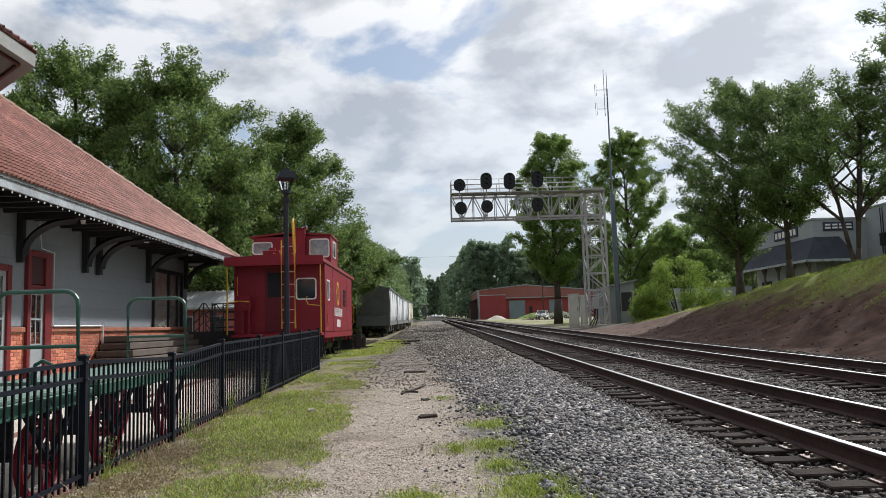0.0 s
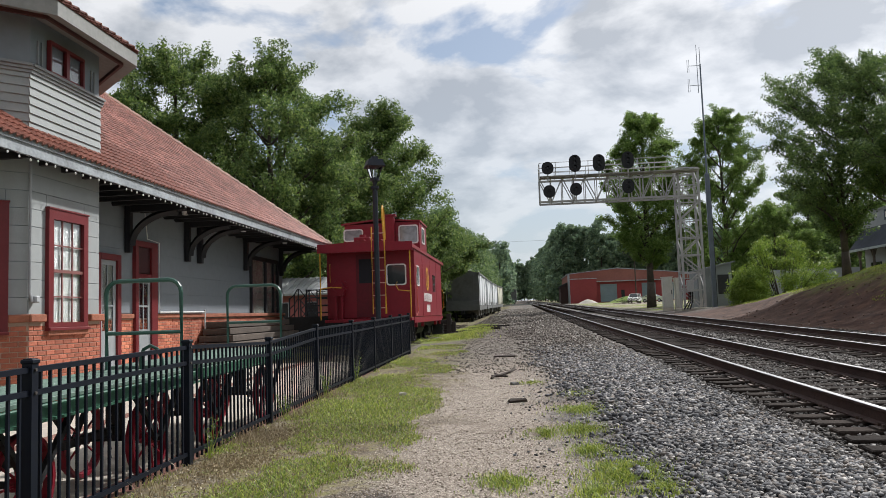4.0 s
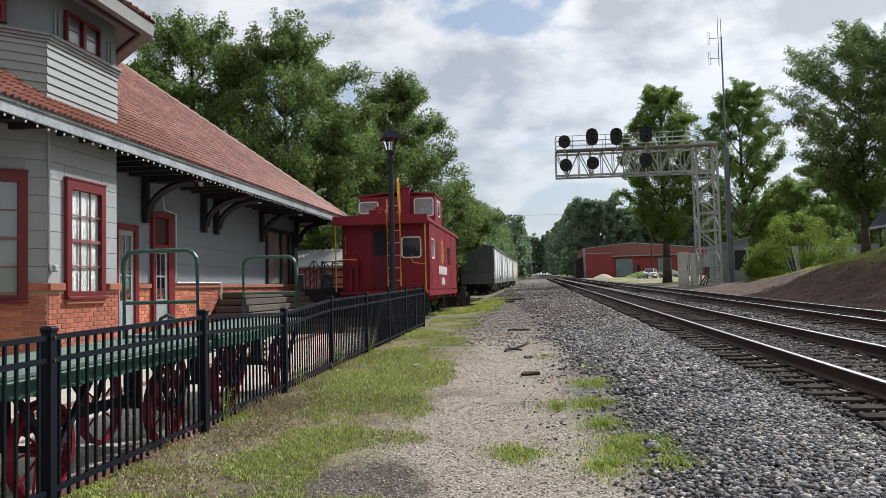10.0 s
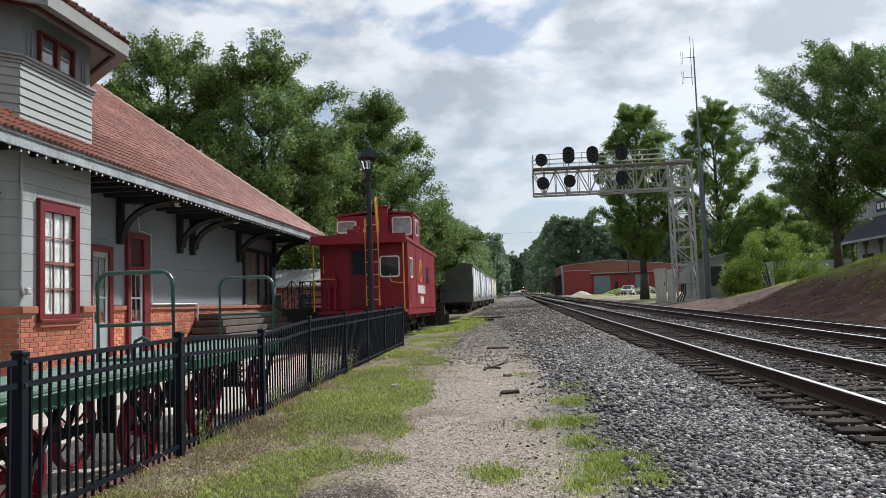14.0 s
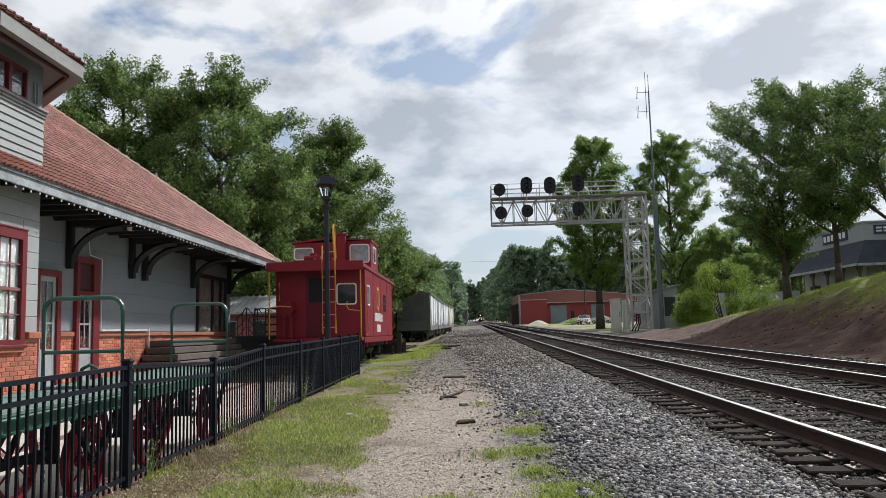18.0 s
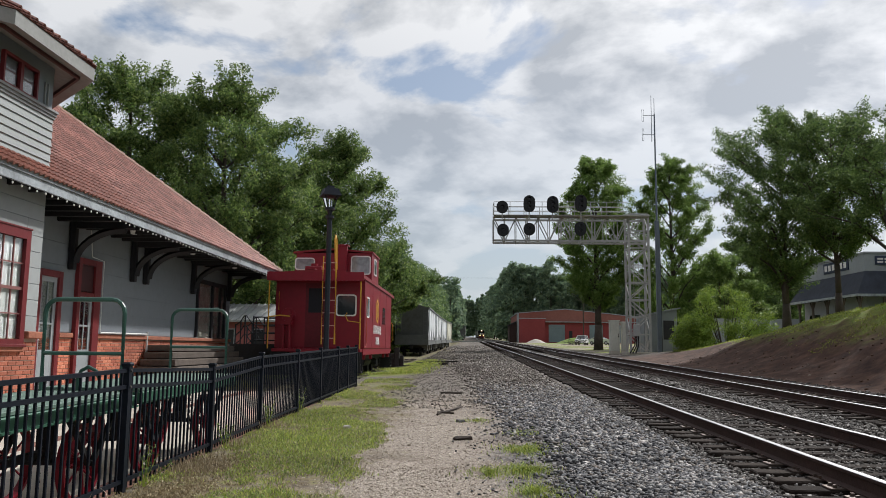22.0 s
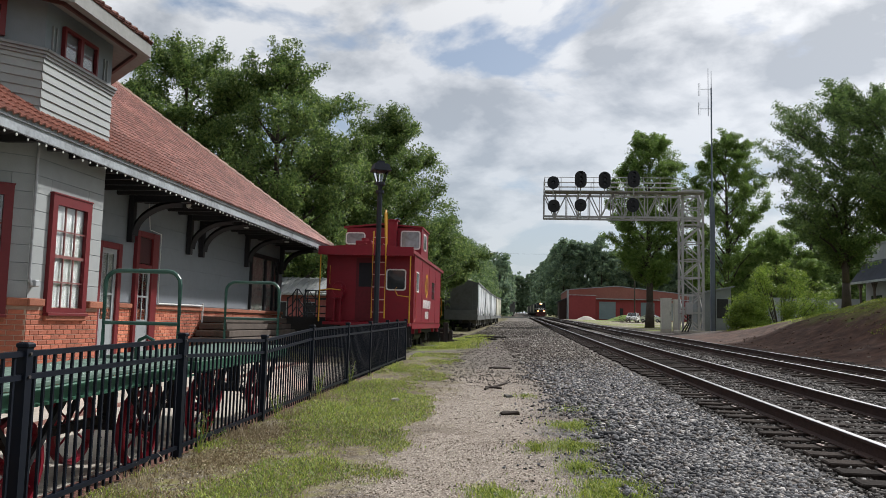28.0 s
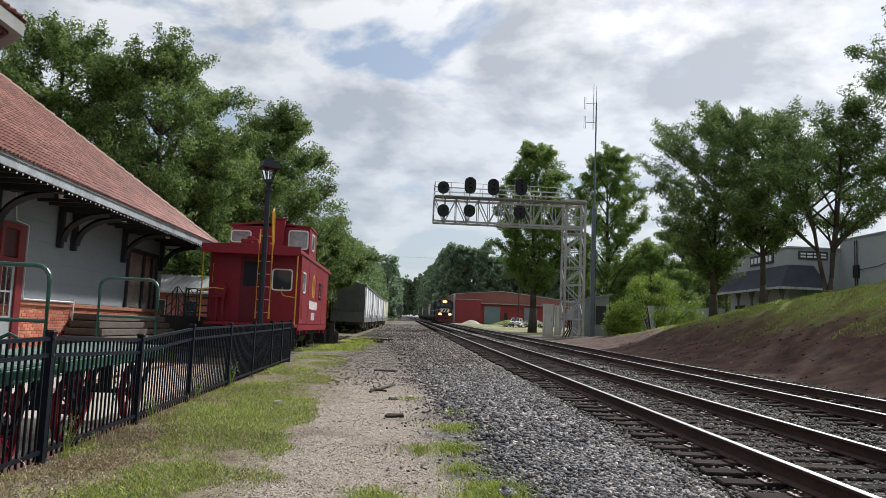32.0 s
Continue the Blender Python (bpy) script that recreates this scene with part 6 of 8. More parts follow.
def build_gantry():
    zb = 1.33
    root = thing("signal_gantry", "galvanised steel cantilever signal bridge over both tracks", "signal gantry", pose(0, GY, 0))
    x0, x1, d = 12.62, 14.14, 0.72
    ztop = 12.10
    for x in (x0, x1):
        for y in (-d, d):
            bm = BM()
            beam(bm, (x, y, zb), (x, y, ztop), 0.16)
            part("tower_leg", bm, GALV, root)
    n = 8
    for k in range(n):
        za, zc = zb + (ztop - zb) * k / n, zb + (ztop - zb) * (k + 1) / n
        for y in (-d, d):
            bm = BM()
            a, b = (x0, x1) if k % 2 else (x1, x0)
            beam(bm, (a, y, za), (b, y, zc), 0.085)
            part("tower_brace", bm, GALV, root)
            bm = BM()
            beam(bm, (x0, y, zc), (x1, y, zc), 0.085)
            part("tower_strut", bm, GALV, root)
        for x in (x0, x1):
            bm = BM()
            a, b = (-d, d) if k % 2 else (d, -d)
            beam(bm, (x, a, za), (x, b, zc), 0.07)
            beam(bm, (x, -d, zc), (x, d, zc), 0.07)
            part("tower_brace", bm, GALV, root)
    # ladder inside the tower
    bm = BM()
    for s in (-0.2, 0.2):
        rod(bm, (13.35 + s, 0.3, zb), (13.35 + s, 0.3, ztop), 0.025, seg=5)
    for k in range(30):
        rod(bm, (13.15, 0.3, zb + 0.3 + k * 0.33), (13.55, 0.3, zb + 0.3 + k * 0.33), 0.014, seg=5)
    part("ladder", bm, GALV, root)
    bm = BM()
    bx(bm, x0 - 0.35, x1 + 0.35, -d - 0.35, d + 0.35, zb - 0.6, zb, 0.03)
    part("footing", bm, CONC, root)
    # arm
    xa = 2.02
    zl, zu = 9.94, 11.80
    for z in (zl, zu):
        for y in (-d, d):
            bm = BM()
            beam(bm, (xa, y, z), (x1, y, z), 0.15)
            part("arm_chord", bm, GALV, root)
    n = 12
    for k in range(n + 1):
        x = xa + (x0 - xa) * k / n
        for y in (-d, d):
            bm = BM()
            beam(bm, (x, y, zl), (x, y, zu), 0.06 if k % 3 else 0.09)
            part("arm_post", bm, GALV, root)
            if k < n:
                xb = xa + (x0 - xa) * (k + 1) / n
                bm = BM()
                a, b = (zl, zu) if k % 2 else (zu, zl)
                beam(bm, (x, y, a), (xb, y, b), 0.07)
                part("arm_brace", bm, GALV, root)
        bm = BM()
        beam(bm, (x, -d, zl), (x, d, zl), 0.06)
        part("arm_strut", bm, GALV, root)
        bm = BM()
        beam(bm, (x, -d, zu), (x, d, zu), 0.06)
        part("arm_strut", bm, GALV, root)
    bm = BM()
    bx(bm, xa, x1, -d - 0.9, -d - 0.06, zu + 0.02, zu + 0.06)
    part("walkway", bm, GALV, root, "open steel walkway on the arm")
    for z in (zu + 0.35, zu + 0.7, zu + 1.08):
        for y in (-d - 0.88, d):
            bm = BM()
            rod(bm, (xa, y, z), (x0 - 0.2, y, z), 0.024, seg=5)
            part("guard_rail", bm, GALV, root)
        bm = BM()
        rod(bm, (xa, -d - 0.88, z), (xa, d, z), 0.024, seg=5)
        part("guard_rail", bm, GALV, root)
    for k in range(9):
        for y in (-d - 0.88, d):
            bm = BM()
            x = xa + (x0 - 0.6 - xa) * k / 8
            rod(bm, (x, y, zu), (x, y, zu + 1.08), 0.025, seg=5)
            part("rail_post", bm, GALV, root)
    # signal heads
    for (x, z, tall) in ((2.66, 12.44, 0), (4.76, 12.71, 1), (6.58, 12.66, 1), (8.77, 12.76, 1), (2.72, 10.62, 0), (4.76, 10.70, 0), (8.71, 10.75, 2)):
        bm = BM()
        w, h = 0.46, (0.50, 0.67, 0.56)[tall]
        seg = 20
        ring = []
        for q in range(seg):
            a = 2 * math.pi * q / seg
            ring.append((x + w * math.cos(a), z + (h - w) * (1 if math.sin(a) > 0 else -1) * (abs(math.sin(a)) > 1e-6) + w * math.sin(a)))
        prism(bm, ring, "y", -d - 1.02, -d - 0.98)
        hd = part("signal_head", bm, SIGBLACK, root, "black oval signal target")
        bm = BM()
        bx(bm, x - 0.22, x + 0.22, -d - 0.978, -d - 0.70, z - h * 0.7, z + h * 0.7, 0.04)
        part("housing", bm, SIGBLACK, hd)
        lamps = (0.0,) if tall == 0 else (-0.30, 0.06, 0.40) if tall == 1 else (-0.2, 0.2)
        for i, dz in enumerate(lamps):
            bm = BM()
            rod(bm, (x, -d - 1.03, z + dz), (x, -d - 1.021, z + dz), 0.09, seg=12)
            part("lens", bm, LENS, hd)
            bm = BM()
            pts = [(x + 0.13 * math.cos(a), z + dz + 0.13 * math.sin(a)) for a in np.linspace(-0.4, math.pi + 0.4, 9)]
            for p, q in zip(pts, pts[1:]):
                face(bm, (p[0], -d - 1.02, p[1]), (q[0], -d - 1.02, q[1]), (q[0], -d - 1.28, q[1]), (p[0], -d - 1.28, p[1]))
            bmesh.ops.remove_doubles(bm, verts=bm.verts[:], dist=0.0005)
            bmesh.ops.solidify(bm, geom=bm.faces[:], thickness=0.008)
            part("hood", bm, SIGBLACK, hd)
        bm = BM()
        rod(bm, (x, -d - 0.85, z - h - 0.55), (x, -d - 0.85, z - h * 0.5), 0.045, seg=8)
        part("mast", bm, GALV, hd)
    bm = BM()
    bx(bm, 12.75, 13.25, -d - 0.5, -d - 0.18, zb + 1.2, zb + 2.1, 0.02)
    part("junction_box", bm, GALV, root)
    bm = BM()
    for k in range(3):
        tube(bm, [(12.9 + k * 0.12, -d - 0.3, zb + 1.2), (12.85 + k * 0.14, -d - 0.35, zb + 0.5), (12.45 + k * 0.22, -d - 0.4, zb - 0.1)], 0.05, 6)
    part("cable_duct", bm, BLACK, root)


build_gantry()

# equipment cabinets, hut, radio mast
CREAM = mat("cream_cabinet_paint", (0.55, 0.54, 0.48), 0.6, 0, 0.2, 3, grime=0.25)
for i, (x, y, w, dp, h) in enumerate(((12.15, 65.2, 0.75, 0.8, 2.45), (12.95, 65.0, 0.5, 0.7, 2.3))):
    r0 = thing("equipment_cabinet", "cream metal signal equipment cabinet", "cabinet", pose(x, y, gz(x, y) + 0.28))
    bm = BM()
    bx(bm, -w / 2, w / 2, 0, dp, 0, h, 0.02)
    part("case", bm, CREAM, r0)
    bm = BM()
    bx(bm, -w / 2 - 0.05, w / 2 + 0.05, -0.05, dp + 0.05, h, h + 0.07, 0.01)
    part("lid", bm, CREAM, r0)
    bm = BM()
    bx(bm, -w / 2 + 0.05, w / 2 - 0.05, -0.02, -0.002, 0.1, h - 0.1, 0.006)
    dr = part("door", bm, CREAM, r0)
    bm = BM()
    bx(bm, w / 2 - 0.14, w / 2 - 0.10, -0.05, -0.02, h * 0.45, h * 0.58)
    part("handle", bm, BLACK, dr)
    bm = BM()
    bx(bm, -w / 2, w / 2, 0.0, dp, -0.5, 0.0)
    part("plinth", bm, CONC, r0)
HUTM = mat("grey_metal_siding", (0.22, 0.235, 0.25), 0.5, 0.3, 0.15, 4)
hut = thing("signal_hut", "grey metal relay hut with a sloped roof", "hut", pose(16.6, 67.0, gz(16.6, 67.0)))
bm = BM()
prism(bm, [(-1.7, -0.3), (-1.7, 2.95), (1.1, 3.55), (1.1, -0.3)], "y", 0, 3.0)
part("wall", bm, HUTM, hut)
bm = BM()
prism(bm, [(-1.85, 2.95), (-1.85, 3.05), (1.35, 3.72), (1.35, 3.60)], "y", -0.25, 3.2)
part("roof", bm, HUTM, hut)
for k in range(9):
    bm = BM()
    bx(bm, -1.65 + k * 0.16, -1.62 + k * 0.16, -0.02, 0.0, 0, 2.9)
    part("wall_rib", bm, HUTM, hut)
bm = BM()
bx(bm, -0.05, 0.85, -0.03, -0.002, 1.0, 2.6)
part("louvre_opening", bm, DARK_IN, hut)
bm = BM()
bx(bm, 1.15, 1.55, -0.2, 0.4, 0.2, 1.7, 0.03)
part("air_unit", bm, CREAM, hut)
mast = thing("radio_mast", "tall slim grey radio mast beside the gantry", "mast", pose(15.15, 62.6, gz(15.15, 62.6)))
mz = gz(15.15, 62.6)
MASTM = mat("blue_grey_mast", (0.135, 0.155, 0.19), 0.5, 0.4, 0.2, 5)
bm = BM()
bx(bm, -0.16, 0.16, -0.16, 0.16, 0, 11.8 - mz, 0.03)
part("lower_pole", bm, MASTM, mast)
bm = BM()
bx(bm, 0.165, 0.20, -0.1, 0.1, 0, 11.0 - mz)
part("cable_tray", bm, BLACK, mast)
bm = BM()
rod(bm, (0.0, 0, 11.8 - mz), (0.0, 0, 20.6 - mz), 0.075, 0.055, 8)
rod(bm, (0.0, 0, 20.6 - mz), (0.0, 0, 22.0 - mz), 0.03, 0.02, 6)
part("upper_pole", bm, MASTM, mast)
bm = BM()
rod(bm, (-0.24, 0, 18.3 - mz), (-0.24, 0, 22.2 - mz), 0.03, 0.02, seg=6)
for z in (18.9, 20.5):
    rod(bm, (-0.24, 0, z - mz), (0.0, 0, z - mz), 0.02, seg=5)
    rod(bm, (-0.92, 0, z - mz), (-0.24, 0, z - mz), 0.022, seg=5)
    tube(bm, [(-1.0, 0, z - 0.5 - mz), (-1.0, 0, z + 0.5 - mz), (-0.88, 0, z + 0.5 - mz), (-0.88, 0, z - 0.5 - mz), (-1.0, 0, z - 0.5 - mz)], 0.018, 5)
part("antenna", bm, MASTM, mast)

# ---- warehouse and yard beyond the gantry ----
WARE_UP = mat("brown_brick_upper", (0.27, 0.105, 0.076), 0.85, 0, 0.2, 1, 0.2, 10)
WARE_RED = mat("red_painted_block", (0.27, 0.048, 0.050), 0.8, 0, 0.15, 1)
DOOR_BLUE = mat("blue_grey_roller_door", (0.20, 0.25, 0.28), 0.6, 0, 0.15, 2)
ware = thing("warehouse", "low red brick warehouse with grey roller doors", "warehouse", pose(0, 190, 0))
bm = BM()
prism(bm, [(12.45, 1.5), (12.45, 10.25), (24.4, 11.35), (46.0, 9.2), (46.0, 1.5)], "y", 6.0, 34.0)
part("main_wall", bm, WARE_UP, ware, "brown brick gabled main block")
bm = BM()
prism(bm, [(12.25, 10.24), (12.25, 10.42), (24.4, 11.54), (46.2, 9.36), (46.2, 9.2), (24.4, 11.36)], "y", 5.8, 34.2)
part("roof_edge", bm, TRIM_WHITE, ware)
bm = BM()
bx(bm, 12.45, 18.8, 0.0, 6.0, 1.5, 8.85)
part("front_block", bm, WARE_RED, ware, "red painted front block")
bm = BM()
bx(bm, 18.8, 46.0, 1.0, 6.0, 1.5, 7.95)
part("dock_wall", bm, WARE_RED, ware)
bm = BM()
bx(bm, 12.35, 18.9, -0.1, 0.0, 8.75, 8.92)
bx(bm, 18.8, 46.1, 0.2, 6.0, 7.96, 8.16)
bx(bm, 12.30, 12.45, -0.1, 6.0, 1.5, 10.2)
part("white_trim", bm, TRIM_WHITE, ware)
for a, b, z0, z1, mm in ((19.7, 23.6, 3.2, 7.4, DOOR_BLUE), (29.5, 32.7, 3.2, 7.4, DOOR_BLUE), (24.6, 25.4, 3.2, 5.9, DARK_IN), (35.7, 38.9, 3.2, 7.4, DOOR_BLUE)):
    bm = BM()
    bx(bm, a, b, 0.95, 0.995, z0, z1)
    rd = part("roller_door", bm, mm, ware)
    for k in range(9):
        bm = BM()
        bx(bm, a, b, 0.90, 0.948, z0 + (z1 - z0) * k / 9, z0 + (z1 - z0) * (k + 0.9) / 9, 0.01)
        part("slat", bm, mm, rd)
annex = thing("warehouse_annex", "small dark annex beside the warehouse", "shed", pose(0, 196, 0))
bm = BM()
prism(bm, [(10.5, 2.0), (10.5, 7.3), (12.25, 8.1), (12.25, 2.0)], "y", 0, 8)
part("wall", bm, mat("dark_brown_annex_boards", (0.070, 0.040, 0.034), 0.85, 0, 0.3, 2), annex)
bm = BM()
prism(bm, [(10.25, 7.2), (10.25, 7.45), (12.25, 8.36), (12.25, 8.11)], "y", -0.4, 8.4)
part("roof", bm, mat("dark_roof_felt", (0.06, 0.065, 0.07), 0.9, 0, 0.3, 3), annex)

# road over the crossing
ROADM = mat("pale_asphalt", (0.44, 0.43, 0.41), 0.9, 0, 0.2, 2)
bm = BM()
ysr = 200
for xa, xb in ((-60, 3.3), (5.2, 7.1), (8.9, 60)):
    bx(bm, xa, xb, ysr - 3.2, ysr + 3.2, G * ysr - 0.3, RAIL_TOP + G * ysr - 0.01)
tagged(part("road", bm, ROADM), "pale asphalt road crossing the tracks", "road", kind="structure")
for (x, y) in ((13.6, 193.5), (-4.5, 207.0)):
    r0 = thing("crossing_signal", "white level crossing signal with crossed boards", "crossing signal", pose(x, y, gz(x, y)))
    bm = BM()
    rod(bm, (0, 0, 0), (0, 0, 4.4), 0.09, seg=8)
    part("mast", bm, TRIM_WHITE, r0)
    for s in (-1, 1):
        bm = BM()
        beam(bm, (-0.55 * s, -0.12, 3.5), (0.55 * s, -0.12, 4.2), 0.03, 0.2)
        part("crossed_board", bm, TRIM_WHITE, r0)
        bm = BM()
        rod(bm, (0.4 * s, -0.2, 2.7), (0.4 * s, -0.1, 2.7), 0.2, seg=12)
        part("flasher", bm, SIGBLACK, r0)
    bm = BM()
    bx(bm, -0.35, 0.35, -0.2, 0.4, 0, 1.1, 0.03)
    part("base_box", bm, GALV, r0)

# yard mounds
for (x, y, rx, ry, h, m2, nm, lb) in ((15.5, 178, 3.2, 2.2, 1.1, CONC, "gravel_mound", "pale heap of crushed stone in the yard"), (24.0, 176, 5.5, 3.0, 1.5, mat("weedy_mound", (0.17, 0.24, 0.05), 0.95, 0, 0.5, 1.5, 0.8, 8), "grassy_mound", "low weedy earth mound in the yard")):
    bm = BM()
    n, mrings = 20, 6
    rows_ = []
    for j in range(mrings + 1):
        k = j / mrings
        rows_.append([bm.verts.new((x + rx * (1 - k) * math.cos(a) * (1 + 0.15 * noise.noise((a * 2, k, x))), y + ry * (1 - k) * math.sin(a), gz(x, y) - 0.2 + h * smooth(0, 1, k) + 0.1 * noise.noise((a * 3, k * 4, y)))) for a in (2 * math.pi * i / n for i in range(n))])
    for a, b in zip(rows_, rows_[1:]):
        for i in range(n):
            bm.faces.new((a[i], a[(i + 1) % n], b[(i + 1) % n], b[i]))
    tagged(part(nm, bm, m2, smooth=True), lb, "mound")

# parked cars
TYRE = mat("tyre_rubber", (0.018, 0.018, 0.019), 0.8, 0, 0.2, 8)


def parked_car(m, paint, label, suv=True):
    root = thing("parked_car", label, "car", m, "cars parked in the yard")
    h = 1.72 if suv else 1.45
    bm = BM()
    side = [(-2.3, 0.35), (-2.35, 0.75), (-2.2, 1.02), (-1.1, 1.10), (1.9, 1.12), (2.3, 1.05), (2.35, 0.4)]
    prism(bm, side, "y", -0.92, 0.92)
    bmesh.ops.bevel(bm, geom=bm.edges[:], offset=0.06, segments=2, affect="EDGES")
    body = part("body", bm, paint, root)
    bm = BM()
    lo, hi = [(-1.2, 1.08), (2.2 if suv else 1.6, 1.10)], [(-0.5, h), (1.95 if suv else 0.9, h)]
    vs = []
    for (x, z), wd in ((lo[0], 0.86), (lo[1], 0.86), (hi[1], 0.70), (hi[0], 0.70)):
        vs.append([bm.verts.new((x, s * wd, z)) for s in (-1, 1)])
    for i in range(4):
        a, b = vs[i], vs[(i + 1) % 4]
        bm.faces.new((a[0], a[1], b[1], b[0]))
    bm.faces.new([v[0] for v in vs]); bm.faces.new([v[1] for v in vs][::-1])
    cab = part("cabin_glass", bm, DARKGLASS, root)
    bm = BM()
    bx(bm, hi[0][0] - 0.05, hi[1][0] + 0.05, -0.72, 0.72, h - 0.01, h + 0.04, 0.02)
    part("roof", bm, paint, root)
    for s in (-1, 1):
        for p, q, w in (((lo[0][0], s * 0.87, 1.08), (hi[0][0], s * 0.71, h), 0.07), ((0.55, s * 0.875, 1.08), (0.55, s * 0.715, h), 0.08), ((lo[1][0], s * 0.87, 1.08), (hi[1][0], s * 0.71, h), 0.10)):
            bm = BM()
            beam(bm, p, q, w)
            part("pillar", bm, paint, root)
    for x in (-1.45, 1.45):
        for s in (-1, 1):
            bm = BM()
            rod(bm, (x, s * 0.72, 0.34), (x, s * 0.94, 0.34), 0.34, seg=18)
            w = part("wheel", bm, TYRE, root)
            bm = BM()
            rod(bm, (x, s * 0.945, 0.34), (x, s * 0.955, 0.34), 0.2, seg=14)
            part("rim", bm, GALV, w)
    for s in (-1, 1):
        bm = BM()
        bx(bm, -2.38, -2.28, s * 0.7 - 0.16, s * 0.7 + 0.16, 0.72, 0.9, 0.02)
        part("headlight", bm, PALEGLASS, body)
        bm = BM()
        bx(bm, 2.27, 2.37, s * 0.75 - 0.1, s * 0.75 + 0.1, 0.75, 1.0, 0.02)
        part("tail_light", bm, mat("red_tail_lens", (0.4, 0.02, 0.02), 0.3, 0, 0.1, 5), body)


parked_car(pose(21.7, 150, gz(21.7, 150), 0, 0, 72), mat("white_car_paint", (0.88, 0.88, 0.88), 0.25, 0, 0.05, 2), "white sport utility car parked in the yard")
parked_car(pose(26.2, 156, gz(26.2, 156), 0, 0, 150), mat("pale_green_car_paint", (0.55, 0.60, 0.45), 0.25, 0, 0.05, 2), "pale car parked beside the tree", False)
# brush heap beside the tree
bm = BM()
rbh = random.Random(12)
for k in range(60):
    a = Vector((19.5 + rbh.gauss(0, 1.1), 142 + rbh.gauss(0, 0.8), gz(19.5, 142) + abs(rbh.gauss(0.2, 0.3))))
    rod(bm, a, a + Vector((rbh.uniform(-1.2, 1.2), rbh.uniform(-.5, .5), rbh.uniform(-.2, .6))), 0.06, 0.02, 5)
tagged(part("brush_heap", bm, BARK), "heap of cut dark branches in the yard", "brush heap", kind="stuff")

# ---- commercial building on the bank ----
RENDER = mat("pale_grey_render", (0.30, 0.315, 0.335), 0.8, 0, 0.12, 1.5, 0.1, 20, grime=0.12)
SHINGLE = mat("dark_blue_shingles", (0.040, 0.046, 0.062), 0.85, 0, 0.4, 6, 0.5, 12)
shop = thing("commercial_building", "pale rendered building with a dark shingled awning", "building")
bm = BM()
bx(bm, 31.8, 52, 63.4, 75, 0.5, 9.35)
part("main_wall", bm, RENDER, shop)
bm = BM()
bx(bm, 36.2, 52, 44, 63.4, 0.5, 10.1)
part("side_wing", bm, RENDER, shop)
bm = BM()
bx(bm, 31.7, 52, 63.3, 75, 9.35, 9.5)
bx(bm, 36.1, 52, 43.9, 63.3, 10.1, 10.22)
part("parapet_cap", bm, mat("parapet_metal", (0.30, 0.31, 0.32), 0.6, 0.3, 0.2, 3), shop)
bm = BM()
e, t = 6.0, 7.95
pts = {"a": (30.4, 62.0, e), "b": (34.6, 62.0, e), "c": (33.9, 63.4, t), "d": (31.8, 63.4, t), "f": (30.4, 75, e), "g": (31.8, 75, t), "am": (30.75, 62.35, 6.45), "bm": (34.3, 62.35, 6.45), "fm": (30.75, 75, 6.45)}
pts["q"] = (34.6, 63.39, e)
for f in (("b", "q", "c", "bm"), ("a", "b", "bm", "am"), ("am", "bm", "c", "d"), ("f", "a", "am", "fm"), ("fm", "am", "d", "g")):
    face(bm, *[pts[k] for k in f])
face(bm, (30.4, 62, 5.98), (34.6, 62, 5.98), (34.6, 63.4, 5.98), (31.8, 63.4, 5.98), (31.8, 75, 5.98), (30.4, 75, 5.98))
part("awning", bm, SHINGLE, shop, "dark shingled mansard awning")
bm = BM()
bx(bm, 30.36, 34.6, 61.9, 62.0, 5.82, 6.02)
bx(bm, 30.30, 30.4, 61.9, 75, 5.82, 6.02)
part("awning_fascia", bm, TRIM_WHITE, shop)
for k in range(5):
    y = 62.3 + k * 2.8
    bm = BM()
    beam(bm, (30.7, y, 1.0), (30.7, y, 5.85), 0.16)
    for s in (-0.5, 0.5):
        beam(bm, (30.7, y, 5.1), (30.7, y + s, 5.8), 0.09)
    part("porch_post", bm, OLDWOOD, shop)
for k in range(2):
    bm = BM()
    beam(bm, (32.6 + k * 2, 62.3, 1.0), (32.6 + k * 2, 62.3, 5.85), 0.16)
    part("porch_post", bm, OLDWOOD, shop)
for k in range(3):
    bm = BM()
    bx(bm, 31.74, 31.80, 65 + k * 3.4, 67 + k * 3.4, 2.2, 4.8)
    part("window", bm, DARKGLASS, shop)
bm = BM()
bx(bm, 32.6, 35.1, 63.30, 63.40, 8.45, 9.15, 0.01)
sg = part("sign_board", bm, mat("dark_blue_sign", (0.030, 0.040, 0.075), 0.5, 0, 0.2, 3), shop, "dark sign board with pale lettering")
for k in range(4):
    for j in range(2):
        bm = BM()
        bx(bm, 32.75 + k * 0.58, 33.2 + k * 0.58, 63.285, 63.298, 8.60 + j * 0.25, 8.74 + j * 0.25)
        part("lettering_bar", bm, LETTER, sg)
bm = BM()
bx(bm, 31.70, 31.80, 66, 70.5, 8.3, 9.2, 0.01)
sg2 = part("sign_board", bm, MATS["dark_blue_sign"], shop)
for k in range(6):
    bm = BM()
    bx(bm, 31.685, 31.698, 66.3 + k * 0.7, 66.75 + k * 0.7, 8.5, 9.0)
    part("lettering_bar", bm, LETTER, sg2)
bm = BM()
bx(bm, 36.0, 36.2, 60.6, 61.3, 6.9, 7.9, 0.03)
rod(bm, (36.1, 60.8, 4), (36.1, 60.8, 9.9), 0.04)
rod(bm, (36.1, 61.1, 4), (36.1, 61.1, 9.9), 0.04)
